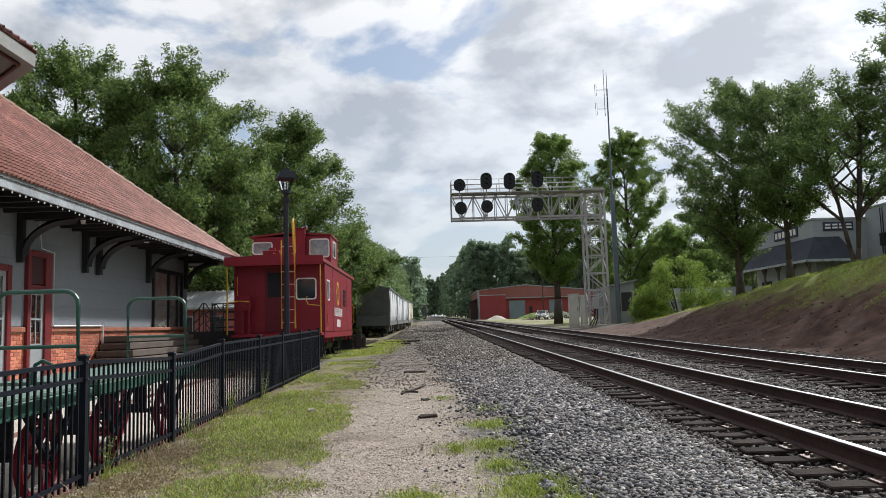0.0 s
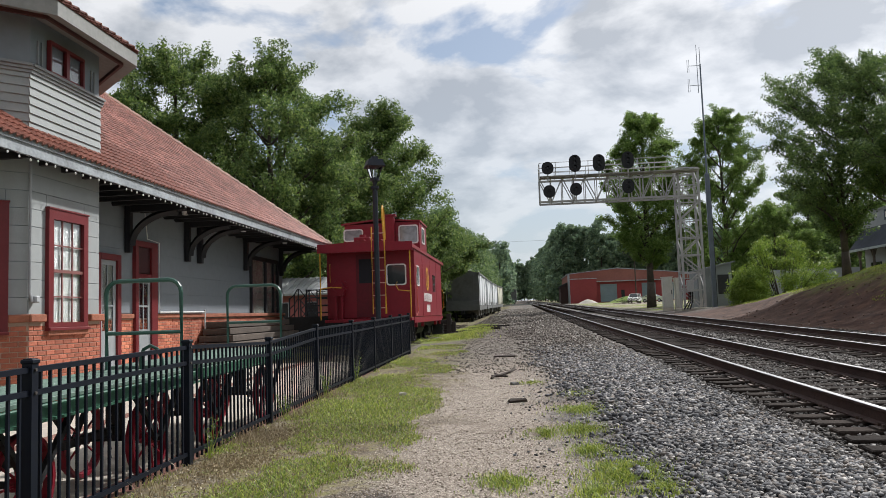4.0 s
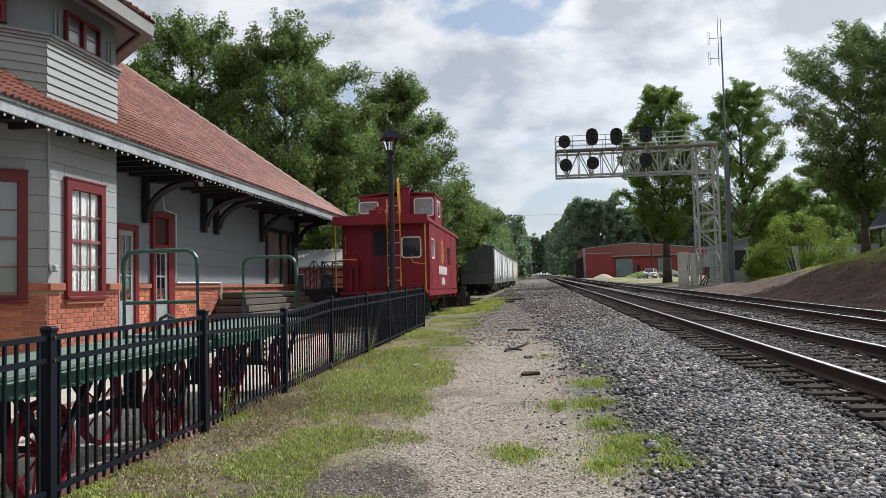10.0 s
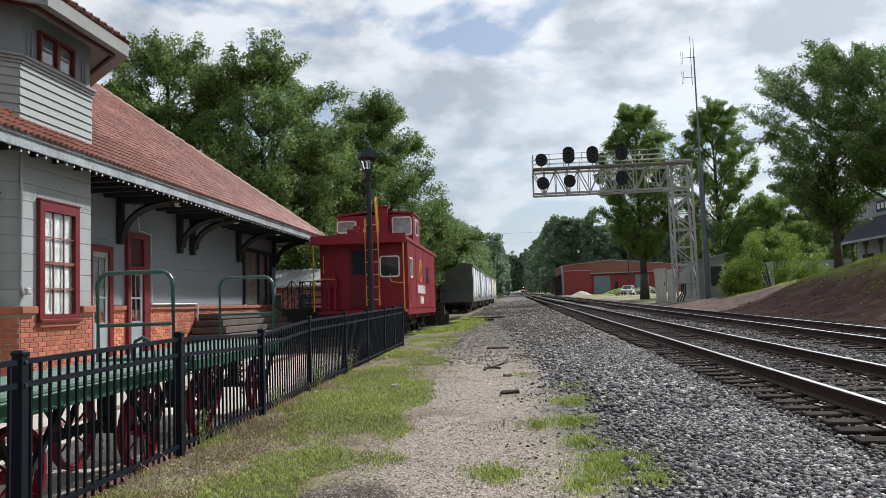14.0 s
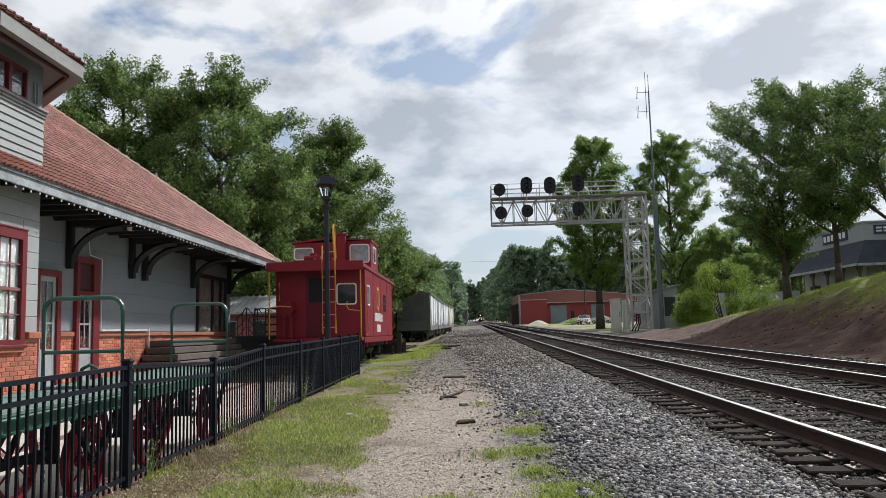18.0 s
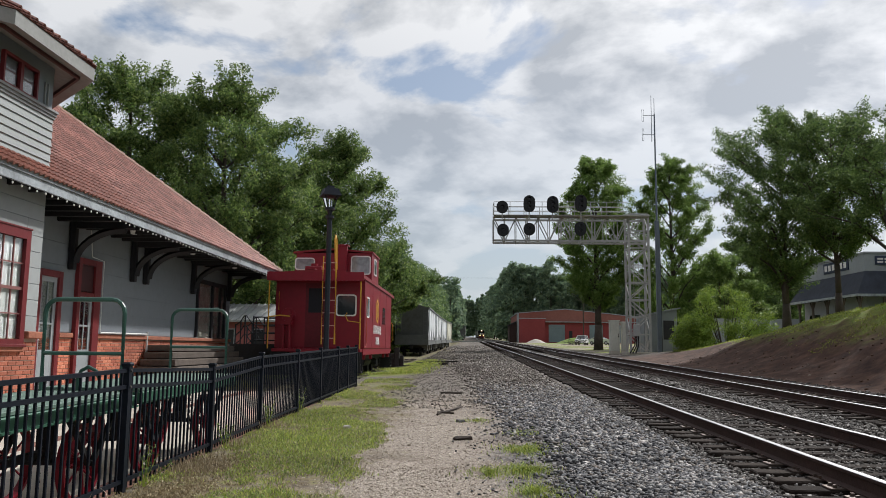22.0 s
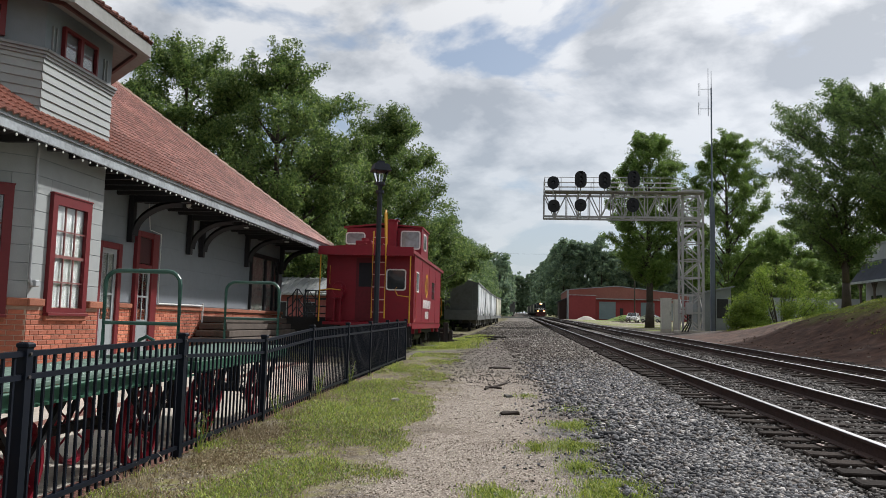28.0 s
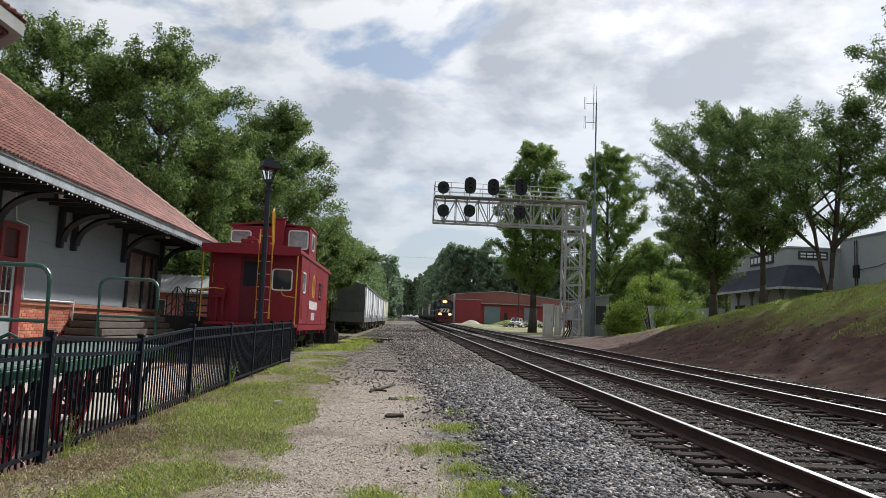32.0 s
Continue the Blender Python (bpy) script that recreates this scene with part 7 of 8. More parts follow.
tube(bm, [(36.1, 60.6, 7.5), (36.05, 58, 7.6), (36.05, 54, 8.2), (36.05, 50, 9.6)], 0.03, 5)
part("service_meter", bm, BLACK, shop)

# fence and lot wall at the back of the bank
lot = thing("lot_wall", "low grey block wall behind the trees", "wall")
bm = BM()
bx(bm, 22.0, 30.0, 72.0, 72.3, 0.8, 4.4)
part("wall", bm, RENDER, lot)
# dark parked car seen over the lawn
parked_car(pose(27.8, 52.5, gz(27.8, 52.5), 0, 0, 100), mat("dark_grey_car_paint", (0.06, 0.065, 0.07), 0.25, 0, 0.05, 2), "dark parked car behind the grassy bank")

# ---- trees ----
tree("tree", -20.7, 46.0, 17.9, 5.9, 1, LEAF_A, "large leafy shade tree behind the depot", 0.45, 0.08, 36, 0.95, 235, 0.095, 3.0)
tree("tree", -14.7, 46.0, 17.2, 5.9, 11, LEAF_A, "leafy shade tree behind the depot", 0.36, 0.08, 36, 0.95, 235, 0.095, 2.4)
tree("tree", -9.9, 57.0, 16.4, 5.9, 2, LEAF_A, "tall tapering shade tree beside the siding", 0.36, 0.04, 38, 0.95, 235, 0.095, 1.5)
tree("tree", -12.4, 51.0, 13.0, 4.6, 21, LEAF_A, "shade tree between the larger crowns", 0.3, 0.08, 20, 1.05, 270, 0.10)
tree("tree", -7.4, 65.0, 8.8, 4.4, 3, LEAF_A, "low leafy tree overhanging the freight cars", 0.22, 0.42, 18, 0.8, 400, 0.095, 2.0, 0.4)
tree("tree", -26.6, 41.0, 15.5, 6.0, 12, LEAF_A, "large shade tree beyond the depot roof", 0.4, 0.12, 18, 1.2, 130, 0.16)
tree("tree", 18.45, 46.0, 13.0, 4.6, 4, LEAF_B, "dark maple on the grassy bank", 0.22, 0.15, 34, 0.66, 400, 0.070, 2.6, fill=4, belly=0.62)
tree("tree", 19.13, 41.0, 11.2, 3.7, 5, LEAF_B, "maple on the grassy bank", 0.17, 0.27, 28, 0.60, 420, 0.068, 3.0, fill=4, belly=0.55)
tree("tree", 19.70, 35.5, 9.2, 3.6, 6, LEAF_B, "forked young maple on the grassy bank", 0.19, 0.34, 24, 0.56, 460, 0.064, 3.0, 0.6, 3, fill=4)
tree("tree", 24.6, 34.0, 15.0, 4.9, 13, LEAF_B, "tall tree at the top of the bank", 0.22, 0.2, 26, 0.72, 320, 0.072)
tree("tree", 14.2, 86.0, 21.4, 4.7, 7, LEAF_G, "upright shade tree behind the gantry", 0.42, 0.17, 36, 0.90, 270, 0.105, 3.0, 0.9, fill=7, belly=0.35)
tree("tree", 23.9, 92.0, 22.9, 4.9, 8, LEAF_G, "tall tree behind the radio mast", 0.36, 0.05, 38, 0.85, 230, 0.115, 2.6, 0.9, fill=6)
tree("tree", 30.0, 94.0, 11.0, 4.6, 9, LEAF_G, "leafy tree behind the hut", 0.3, 0.08, 18, 1.1, 200, 0.13)
tree("tree", 36.0, 100.0, 14.0, 6.0, 10, LEAF_B, "dark tree behind the building", 0.3, 0.12, 14, 1.3, 120, 0.18)


def bush(x, y, rx, h, seed, label):
    rng = random.Random(seed)
    root = thing("bush", label, "bush", pose(x, y, gz(x, y) - 0.1))
    clumps = []
    for k in range(44):
        a, r = rng.uniform(0, 6.28), rx * math.sqrt(rng.random())
        top = h * math.sqrt(max(0.08, 1 - (r / rx) ** 2)) * rng.uniform(0.75, 1.0)
        e = Vector((r * math.cos(a), r * math.sin(a), top))
        bm = BM()
        rod(bm, (e.x * 0.25, e.y * 0.25, 0), e * 0.95, 0.035, 0.008, 5)
        part("stem", bm, BARK, root)
        for q in range(3):
            f = rng.uniform(0.3, 1.0)
            clumps.append((e.x * (0.55 + 0.45 * f), e.y * (0.55 + 0.45 * f), max(0.25, top * f), rng.uniform(0.35, 0.75)))
    V, F = leaf_cloud(rng, clumps, 520, 0.068, tri=True)
    o = new("foliage", leaf_mesh("foliage", V, F, LEAF_C))
    o.parent = root


bush(19.0, 58.5, 3.7, 5.5, 31, "bright green rounded bush beside the hut")
bush(16.2, 57.0, 1.5, 2.4, 32, "bright green bush at the foot of the bank")


def grove(name, spots, seed, material, label, size=0.55, per=14):
    rng = random.Random(seed)
    cl = []
    bm = BM()
    for x, y, h, s in spots:
        z = gz(x, y)
        rod(bm, (x, y, z - 0.5), (x, y, z + h * 0.7), 0.3, 0.12, 6)
        for k in range(int(26 + h)):
            u = rng.uniform(0.06, 1.0)
            rr = s * math.sqrt(max(0.06, 1 - abs(u * 1.5 - 0.6) ** 2)) * rng.uniform(0.45, 1.0)
            a = rng.uniform(0, 6.28)
            cl.append((x + rr * math.cos(a), y + rr * math.sin(a), z + h * u, rng.uniform(0.9, 1.9)))
    root = tagged(new(name), label, "woods", kind="stuff")
    part("trunks", bm, BARK, root)
    V, F = leaf_cloud(rng, cl, per, size, tri=True)
    o = new("foliage", leaf_mesh("foliage", V, F, material))
    o.parent = root


rg = random.Random(77)
grove("woods_beside_siding", [(-9.8 - rg.uniform(0, 4) + 0.088 * k, 78 + k * 5.4, rg.uniform(11.5, 14.0) * (0.72 if k < 4 else 1.0), rg.uniform(3.4, 4.4)) for k in range(26)] + [(-8.4 - rg.uniform(0, 4), 142 + k * 6.0, rg.uniform(15.0, 17.5), rg.uniform(3.2, 3.8)) for k in range(13)], 41, LEAF_W, "leafy woods along the siding", 0.21, 95)
# far groves use LEAF_D, whose pale blue-green has haze painted in
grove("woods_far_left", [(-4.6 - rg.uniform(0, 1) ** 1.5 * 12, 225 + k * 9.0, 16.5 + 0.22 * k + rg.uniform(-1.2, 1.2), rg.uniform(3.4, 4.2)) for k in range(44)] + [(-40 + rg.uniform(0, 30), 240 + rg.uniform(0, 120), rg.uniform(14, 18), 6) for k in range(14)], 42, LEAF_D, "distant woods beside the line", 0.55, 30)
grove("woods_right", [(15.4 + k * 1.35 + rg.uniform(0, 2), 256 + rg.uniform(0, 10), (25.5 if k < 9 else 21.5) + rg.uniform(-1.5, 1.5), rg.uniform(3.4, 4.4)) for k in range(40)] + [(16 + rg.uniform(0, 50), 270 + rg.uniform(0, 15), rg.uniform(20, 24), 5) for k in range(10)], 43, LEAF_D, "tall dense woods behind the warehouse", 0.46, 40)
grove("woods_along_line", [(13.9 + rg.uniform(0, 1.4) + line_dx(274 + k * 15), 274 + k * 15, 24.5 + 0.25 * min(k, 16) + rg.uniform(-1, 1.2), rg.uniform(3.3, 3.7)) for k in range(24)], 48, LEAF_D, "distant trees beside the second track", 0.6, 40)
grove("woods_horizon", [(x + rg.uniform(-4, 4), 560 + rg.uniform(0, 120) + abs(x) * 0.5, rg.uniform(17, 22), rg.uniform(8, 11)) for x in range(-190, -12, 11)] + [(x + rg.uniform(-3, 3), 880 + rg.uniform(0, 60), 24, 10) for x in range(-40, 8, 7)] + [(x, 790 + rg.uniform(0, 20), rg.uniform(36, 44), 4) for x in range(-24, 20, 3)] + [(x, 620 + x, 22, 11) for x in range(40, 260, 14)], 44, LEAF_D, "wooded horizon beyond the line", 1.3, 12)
grove("woods_far_right", [(44 + rg.uniform(0, 60), 105 + rg.uniform(0, 60), rg.uniform(12, 16), rg.uniform(4, 6)) for k in range(26)], 45, LEAF_B, "trees beyond the yard", 0.5, 30)
grove("woods_behind_depot", [(-30 - rg.uniform(0, 40), 45 + rg.uniform(0, 70), rg.uniform(12, 16), rg.uniform(5, 7)) for k in range(26)], 46, LEAF_A, "trees beyond the depot", 0.5, 25)
grove("hedge_behind_outbuilding", [(-20 + k * 1.6, 68 + rg.uniform(0, 5), rg.uniform(6, 9), 3.0) for k in range(8)], 47, LEAF_A, "leafy growth behind the outbuilding", 0.30, 40)

# wires across the line
pl = thing("power_line", "thin overhead wires crossing the line between poles", "power line", pose(0, 160, 0))
for z in (17.0,):
    bm = BM()
    tube(bm, [(x, 0, z - 1.2 * (1 - ((x + 5) / 85) ** 2)) for x in range(-90, 81, 10)], 0.014, 4)
    part("wire", bm, BLACK, pl)
for x in (-90, 80):
    bm = BM()
    rod(bm, (x, 0, 1.5), (x, 0, 18.2), 0.16, 0.12, 8)
    rod(bm, (x, -0.9, 17.6), (x, 0.9, 17.6), 0.07, seg=6)
    part("pole", bm, BARK, pl)
up = thing("utility_pole", "bare wooden utility pole in front of the warehouse", "utility pole", pose(27.2, 185, gz(27, 185)))
bm = BM()
rod(bm, (0, 0, 0), (0, 0, 9.5), 0.17, 0.12, 8)
part("pole", bm, BARK, up)
bm = BM()
rod(bm, (0, 0, 9.3), (-3.2, 0, 12.2), 0.05, 0.03, 6)
part("arm", bm, BARK, up)

# ---- ballast, gravel, grass ----
STONE = island_mat("ballast_stone", [(0.0, (0.040, 0.039, 0.041)), (0.35, (0.112, 0.112, 0.118)), (0.5, (0.165, 0.135, 0.112)), (0.65, (0.150, 0.150, 0.158)), (0.88, (0.27, 0.255, 0.24)), (1.0, (0.46, 0.43, 0.40))], 0.85, 0, 0.3)
STONE_OLD = island_mat("dirty_ballast_stone", [(0.0, (0.032, 0.028, 0.025)), (0.5, (0.082, 0.072, 0.064)), (0.85, (0.145, 0.130, 0.118)), (1.0, (0.28, 0.265, 0.25))], 0.9, 0, 0.3)
STONE_WORN = island_mat("worn_brown_gravel", [(0.0, (0.06, 0.05, 0.042)), (0.5, (0.135, 0.115, 0.097)), (0.85, (0.22, 0.195, 0.17)), (1.0, (0.40, 0.37, 0.33))], 0.9, 0, 0.3)
PEBBLE = island_mat("path_pebble", [(0.0, (0.120, 0.095, 0.073)), (0.5, (0.32, 0.262, 0.208)), (1.0, (0.58, 0.51, 0.42))], 0.9, 0, 0.3)
BLADE = island_mat("grass_blade", [(0.0, (0.110, 0.165, 0.034)), (0.5, (0.300, 0.375, 0.055)), (0.88, (0.49, 0.53, 0.10)), (1.0, (0.56, 0.48, 0.24))], 0.6, 0.35)
LOWLEAF = island_mat("low_weed_leaf", [(0.0, (0.090, 0.135, 0.030)), (0.5, (0.210, 0.290, 0.055)), (1.0, (0.37, 0.42, 0.11))], 0.6, 0.3)
DRY = island_mat("dry_weed", [(0.0, (0.135, 0.100, 0.060)), (0.5, (0.26, 0.20, 0.115)), (0.9, (0.40, 0.33, 0.21)), (1.0, (0.55, 0.48, 0.36))], 0.8, 0.25)
CUBE_V = np.array([(x, y, z) for x in (-1, 1) for y in (-1, 1) for z in (-1, 1)], float)
CUBE_F = np.array([(0, 1, 3, 2), (4, 6, 7, 5), (0, 4, 5, 1), (2, 3, 7, 6), (0, 2, 6, 4), (1, 5, 7, 3)])


def scatter_stones(name, spots, sizes, material, label, seed, sink=0.3):
    nr = np.random.default_rng(seed)
    n = len(spots)
    P = np.array(spots)
    V = np.repeat(CUBE_V[None], n, 0) * (1 + nr.uniform(-0.40, 0.25, (n, 8, 3)))
    V *= np.where(nr.random((n, 8, 1)) < 0.32, nr.uniform(0.55, 0.82, (n, 8, 1)), nr.uniform(0.9, 1.08, (n, 8, 1)))
    V *= nr.uniform(0.55, 1.2, (n, 1, 3))
    q = nr.normal(size=(n, 4))
    q /= np.linalg.norm(q, axis=1, keepdims=True)
    w, x, y, z = q.T
    R = np.stack([1 - 2 * (y * y + z * z), 2 * (x * y - z * w), 2 * (x * z + y * w), 2 * (x * y + z * w), 1 - 2 * (x * x + z * z), 2 * (y * z - x * w), 2 * (x * z - y * w), 2 * (y * z + x * w), 1 - 2 * (x * x + y * y)], 1).reshape(n, 3, 3)
    V = np.einsum("nij,nkj->nki", R, V) * np.array((1, 1, 0.68)) * (np.asarray(sizes) * 0.5)[:, None, None]
    V += P[:, None, :]
    V[:, :, 2] += (np.asarray(sizes) * (0.5 - sink))[:, None]
    F = (CUBE_F[None] + 8 * np.arange(n)[:, None, None]).reshape(-1, 4)
    ob = new(name, leaf_mesh(name, V.reshape(-1, 3), F, material))
    return tagged(ob, label, "gravel", kind="stuff")


def spread_ballast():
    nr = np.random.default_rng(5)
    spots, sizes = [], []

    def zone(x0, x1, y0, y1, per, s0, s1, lift=0.0, keep=None):
        n = int((x1 - x0) * (y1 - y0) * per)
        for x, y, s in zip(nr.uniform(x0, x1, n), nr.uniform(y0, y1, n), nr.uniform(s0, s1, n)):
            if keep and not keep(x, y):
                continue
            spots.append((x, y, gz(x, y) + lift))
            sizes.append(s)

    edge = lambda x, y: x > 0.75 - 0.055 * (max(0, min(y, 48) - 11)) + 0.45 * noise.noise((x * 0.8, y * 0.7, 2.0)) + 0.9 * nr.random() ** 1.5 - 0.25 * (nr.random() < 0.12)
    zone(0.3, 2.80, -6.0, 2.5, 300, 0.035, 0.065, 0, edge)
    zone(0.2, 2.80, 4.0, 9.0, 1350, 0.018, 0.054, 0, edge)
    zone(0.0, 2.80, 9.0, 26.0, 440, 0.034, 0.068, 0, lambda x, y: edge(x, y) and nr.random() > smooth(14, 26, y))
    zone(-0.5, 1.5, 4.2, 14.0, 55, 0.014, 0.036, 0, lambda x, y: nr.random() < smooth(-0.6, 1.1, x))
    scatter_stones("ballast", spots, sizes, STONE, "crushed grey ballast stones beside the rails", 6, 0.22)
    spots.clear(); sizes.clear()
    zone(3.4, 5.1, 2.5, 20.0, 170, 0.03, 0.055, 0.012)
    zone(2.5, 3.4, 3.5, 18.0, 300, 0.03, 0.055, 0.010)
    zone(5.1, 6.8, 4.0, 22.0, 170, 0.04, 0.070, 0.01)
    zone(6.7, 9.4, 8.0, 22.0, 80, 0.04, 0.06, 0.008)
    zone(5.5, 6.8, 22.0, 50.0, 60, 0.06, 0.10, 0.01)
    zone(9.3, 10.8, 5.0, 30.0, 60, 0.04, 0.09, 0.0)
    scatter_stones("ballast_between_rails", spots, sizes, STONE_OLD, "brown dirty ballast stones between the rails", 7)
    spots.clear(); sizes.clear()
    zone(-1.5, 1.0, -5.0, 2.8, 60, 0.012, 0.024, 0.002)
    zone(-1.5, 1.0, 4.2, 9.0, 560, 0.007, 0.017, 0.002)
    zone(-1.6, 0.8, 9.0, 20.0, 180, 0.009, 0.020, 0.002)
    zone(-3.1, -1.2, 3.6, 14.0, 45, 0.007, 0.018, 0.001)
    zone(-1.4, 1.0, 2.8, 18.0, 2.5, 0.025, 0.05, 0.0)
    scatter_stones("path_gravel", spots, sizes, PEBBLE, "small pale pebbles on the trodden path", 8, 0.46)
    spots.clear(); sizes.clear()
    zone(-1.4, 2.80, 13.0, 45.0, 80, 0.045, 0.090, 0, lambda x, y: edge(x, y) and nr.random() < smooth(12, 24, y))
    zone(-2.4, 2.80, 45.0, 80.0, 24, 0.08, 0.13, 0, edge)
    zone(-3.0, 2.80, 80.0, 120.0, 12, 0.09, 0.15)
    zone(-2.2, 0.6, 16.0, 46.0, 60, 0.018, 0.040, 0.002)
    zone(-3.2, -1.2, 46.0, 75.0, 30, 0.04, 0.08, 0.002)
    scatter_stones("worn_gravel", spots, sizes, STONE_WORN, "brown worn gravel further along the path", 10)
    spots.clear(); sizes.clear()
    zone(10.8, 15.0, 10, 45, 2.5, 0.04, 0.10)
    scatter_stones("bank_stones", spots, sizes, island_mat("clay_clod", [(0.0, (0.06, 0.035, 0.026)), (0.8, (0.14, 0.085, 0.06)), (1.0, (0.30, 0.25, 0.21))]), "loose stones on the clay bank", 9)


spread_ballast()


def blades(name, spots, material, label, seed, category="grass", bend=(0.25, 1.1)):
    """Grass and litter: each spot is x, y, height, width; one kite-shaped leaf a spot, folded at its middle."""
    nr = np.random.default_rng(seed)
    n = len(spots)
    S = np.array(spots)
    z = np.array([gz(x, y) for x, y in S[:, :2]])
    a = nr.uniform(0, 6.283, n)
    lean = nr.uniform(*bend, n) * S[:, 2]
    d = np.stack([np.cos(a), np.sin(a)], 1)
    side = np.stack([-d[:, 1], d[:, 0]], 1) * S[:, 3:4] * 0.5
    V = np.zeros((n, 4, 3))
    V[:, 0, :2], V[:, 0, 2] = S[:, :2], z - 0.004
    midp = S[:, :2] + d * lean[:, None] * 0.30
    V[:, 1, :2], V[:, 3, :2] = midp + side, midp - side
    V[:, 1, 2] = V[:, 3, 2] = z + S[:, 2] * 0.58
    V[:, 2, :2], V[:, 2, 2] = S[:, :2] + d * lean[:, None], z + S[:, 2]
    F = np.arange(4 * n).reshape(-1, 4)
    return tagged(new(name, leaf_mesh(name, V.reshape(-1, 3), F, material)), label, category, kind="stuff")


# thick places in the turf: x, y, radius, weight; negative weights are worn bare
TURF = ((-1.21, 6.8, 0.40, 1.0), (-1.9, 7.1, 0.55, 0.8), (-2.2, 10.9, 0.9, 0.8), (-2.4, 9.4, 0.6, 0.6), (-1.6, 8.9, 0.5, 0.9), (-2.2, 6.2, 0.5, 0.6), (-1.75, 5.5, 0.4, 0.5), (-1.55, 7.75, 0.30, -1.0), (-1.25, 5.85, 0.50, -1.2), (-1.0, 7.6, 0.25, -0.8), (-2.8, 8.9, 0.45, -0.7), (-2.75, 7.4, 0.40, -0.8), (-1.9, 12.6, 0.8, 0.7), (-2.3, 15.0, 0.9, 0.3))


def turf_at(x, y):
    p = 0.8 * noise.noise((x * 0.9, y * 0.7, 5.0)) + 0.6 * noise.noise((x * 2.7, y * 2.3, 6.0)) + 0.35 * noise.noise((x * 7.0, y * 6.0, 7.0))
    for cx, cy, r, w in TURF:
        q = ((x - cx) ** 2 + (0.6 * (y - cy)) ** 2) / (r * r)
        if q < 4:
            p += w * math.exp(-1.4 * q)
    return p


def grow_grass():
    rng = random.Random(21)
    out, dry, low = [], [], []
    for k in range(210000):
        y = 3.6 + 23 * rng.random() ** 1.8 if k % 12 else rng.uniform(-6, 3.6)
        x = rng.uniform(-3.25, -0.75)
        rim = -1.00 + 0.22 * noise.noise((0.5, y * 0.6, 1.0)) - 0.075 * max(0.0, y - 8) * (1 if y < 16 else 0.6)
        p = turf_at(x, y) - 0.9 * max(0.0, x - rim + 0.15) / 0.4
        if p < -0.12 + 0.55 * rng.random():
            continue
        far = 1 + 0.035 * max(0.0, y - 6)
        h = rng.uniform(0.014, 0.045) * (1.45 if p > 0.75 else 1.0) * far
        w = rng.uniform(0.0035, 0.008) * far
        q = rng.random()
        if q < (0.46 if p < 0.3 else 0.20):
            dry.append((x, y, h * 0.8, w))
        elif q < 0.60:
            low.append((x, y, h * 0.62, w * 2.1))
        else:
            out.append((x, y, h * (1.3 if x < -3.0 else 1), w))
    # brighter tufts along the ballast's edge
    for cx, cy, r, n in ((0.78, 6.6, 0.26, 3600), (0.62, 8.75, 0.20, 1500), (0.72, 10.3, 0.26, 1500), (-0.15, 6.36, 0.20, 1300), (0.20, 8.6, 0.16, 700), (0.53, 5.95, 0.20, 900), (1.0, 6.0, 0.16, 600), (0.62, 7.6, 0.22, 800), (0.15, 13.7, 0.2, 250), (0.85, 12.0, 0.25, 300)):
        for k in range(int(n * 1.3)):
            a, q = rng.uniform(0, 6.283), r * abs(rng.gauss(0, 0.8))
            px_, py_ = cx + q * math.cos(a), cy + 1.5 * q * math.sin(a)
            if noise.noise((px_ * 5, py_ * 4, 3.0)) < -0.25:
                continue
            (low if rng.random() < 0.3 else out).append((px_, py_, rng.uniform(0.018, 0.062), rng.uniform(0.004, 0.010)))
    # bright grass past the fence end and round the wheel stop
    for k in range(11000):
        y = rng.uniform(30, 47)
        x = rng.gauss(-2.8, 0.6)
        if noise.noise((x * 0.7, y * 0.3, 9.0)) > -0.15:
            out.append((x, y, rng.uniform(0.05, 0.14), rng.uniform(0.015, 0.03)))
    blades("grass", out, BLADE, "patchy green grass beside the path", 22)
    blades("low_weeds", low, LOWLEAF, "low broad-leaved weeds matted in the turf", 25, "weeds", (0.8, 1.9))
    # lawn along the bank's crest
    lawn = []
    for k in range(52000):
        x, y = rng.uniform(13.5, 21), rng.uniform(18, 60)
        if x - 0.03 * y + 2.8 * noise.noise((x * 0.5, y * 0.4, 4.0)) + 1.2 * noise.noise((x * 1.6, y * 1.3, 4.0)) > 13.6 + 1.0 * rng.random():
            lawn.append((x, y, rng.uniform(0.03, 0.10), rng.uniform(0.012, 0.026)))
    blades("bank_grass", lawn, BLADE, "mown grass along the top of the bank", 24)
    # dry weeds and litter at the fence foot
    for k in range(1300):
        y = rng.choice((8.9, 8.7, 8.4, 10.4, 6.3, 12.5)) + rng.gauss(0, 0.30)
        dry.append((-3.05 + rng.gauss(0, 0.14), y, rng.uniform(0.03, 0.03 + 0.16 * rng.random()), rng.uniform(0.004, 0.009)))
    for k in range(7500):
        y = rng.choice((7.4, 7.3, 8.6, 9.0, 5.6)) + rng.gauss(0, 0.38)
        dry.append((-2.75 + rng.gauss(0, 0.22) - 0.1 * (y > 8), y, rng.uniform(0.006, 0.026), rng.uniform(0.010, 0.022)))
    for k in range(9000):
        x, y = rng.uniform(-3.25, -1.0), 3.6 + 12 * rng.random() ** 1.5
        if noise.noise((x * 1.1, y * 0.9, 15.0)) > -0.1 + 0.3 * rng.random():
            dry.append((x, y, rng.uniform(0.005, 0.018), rng.uniform(0.005, 0.014)))
    blades("dry_weeds", dry, DRY, "dry weeds and leaf litter at the fence foot", 23, "weeds")


grow_grass()

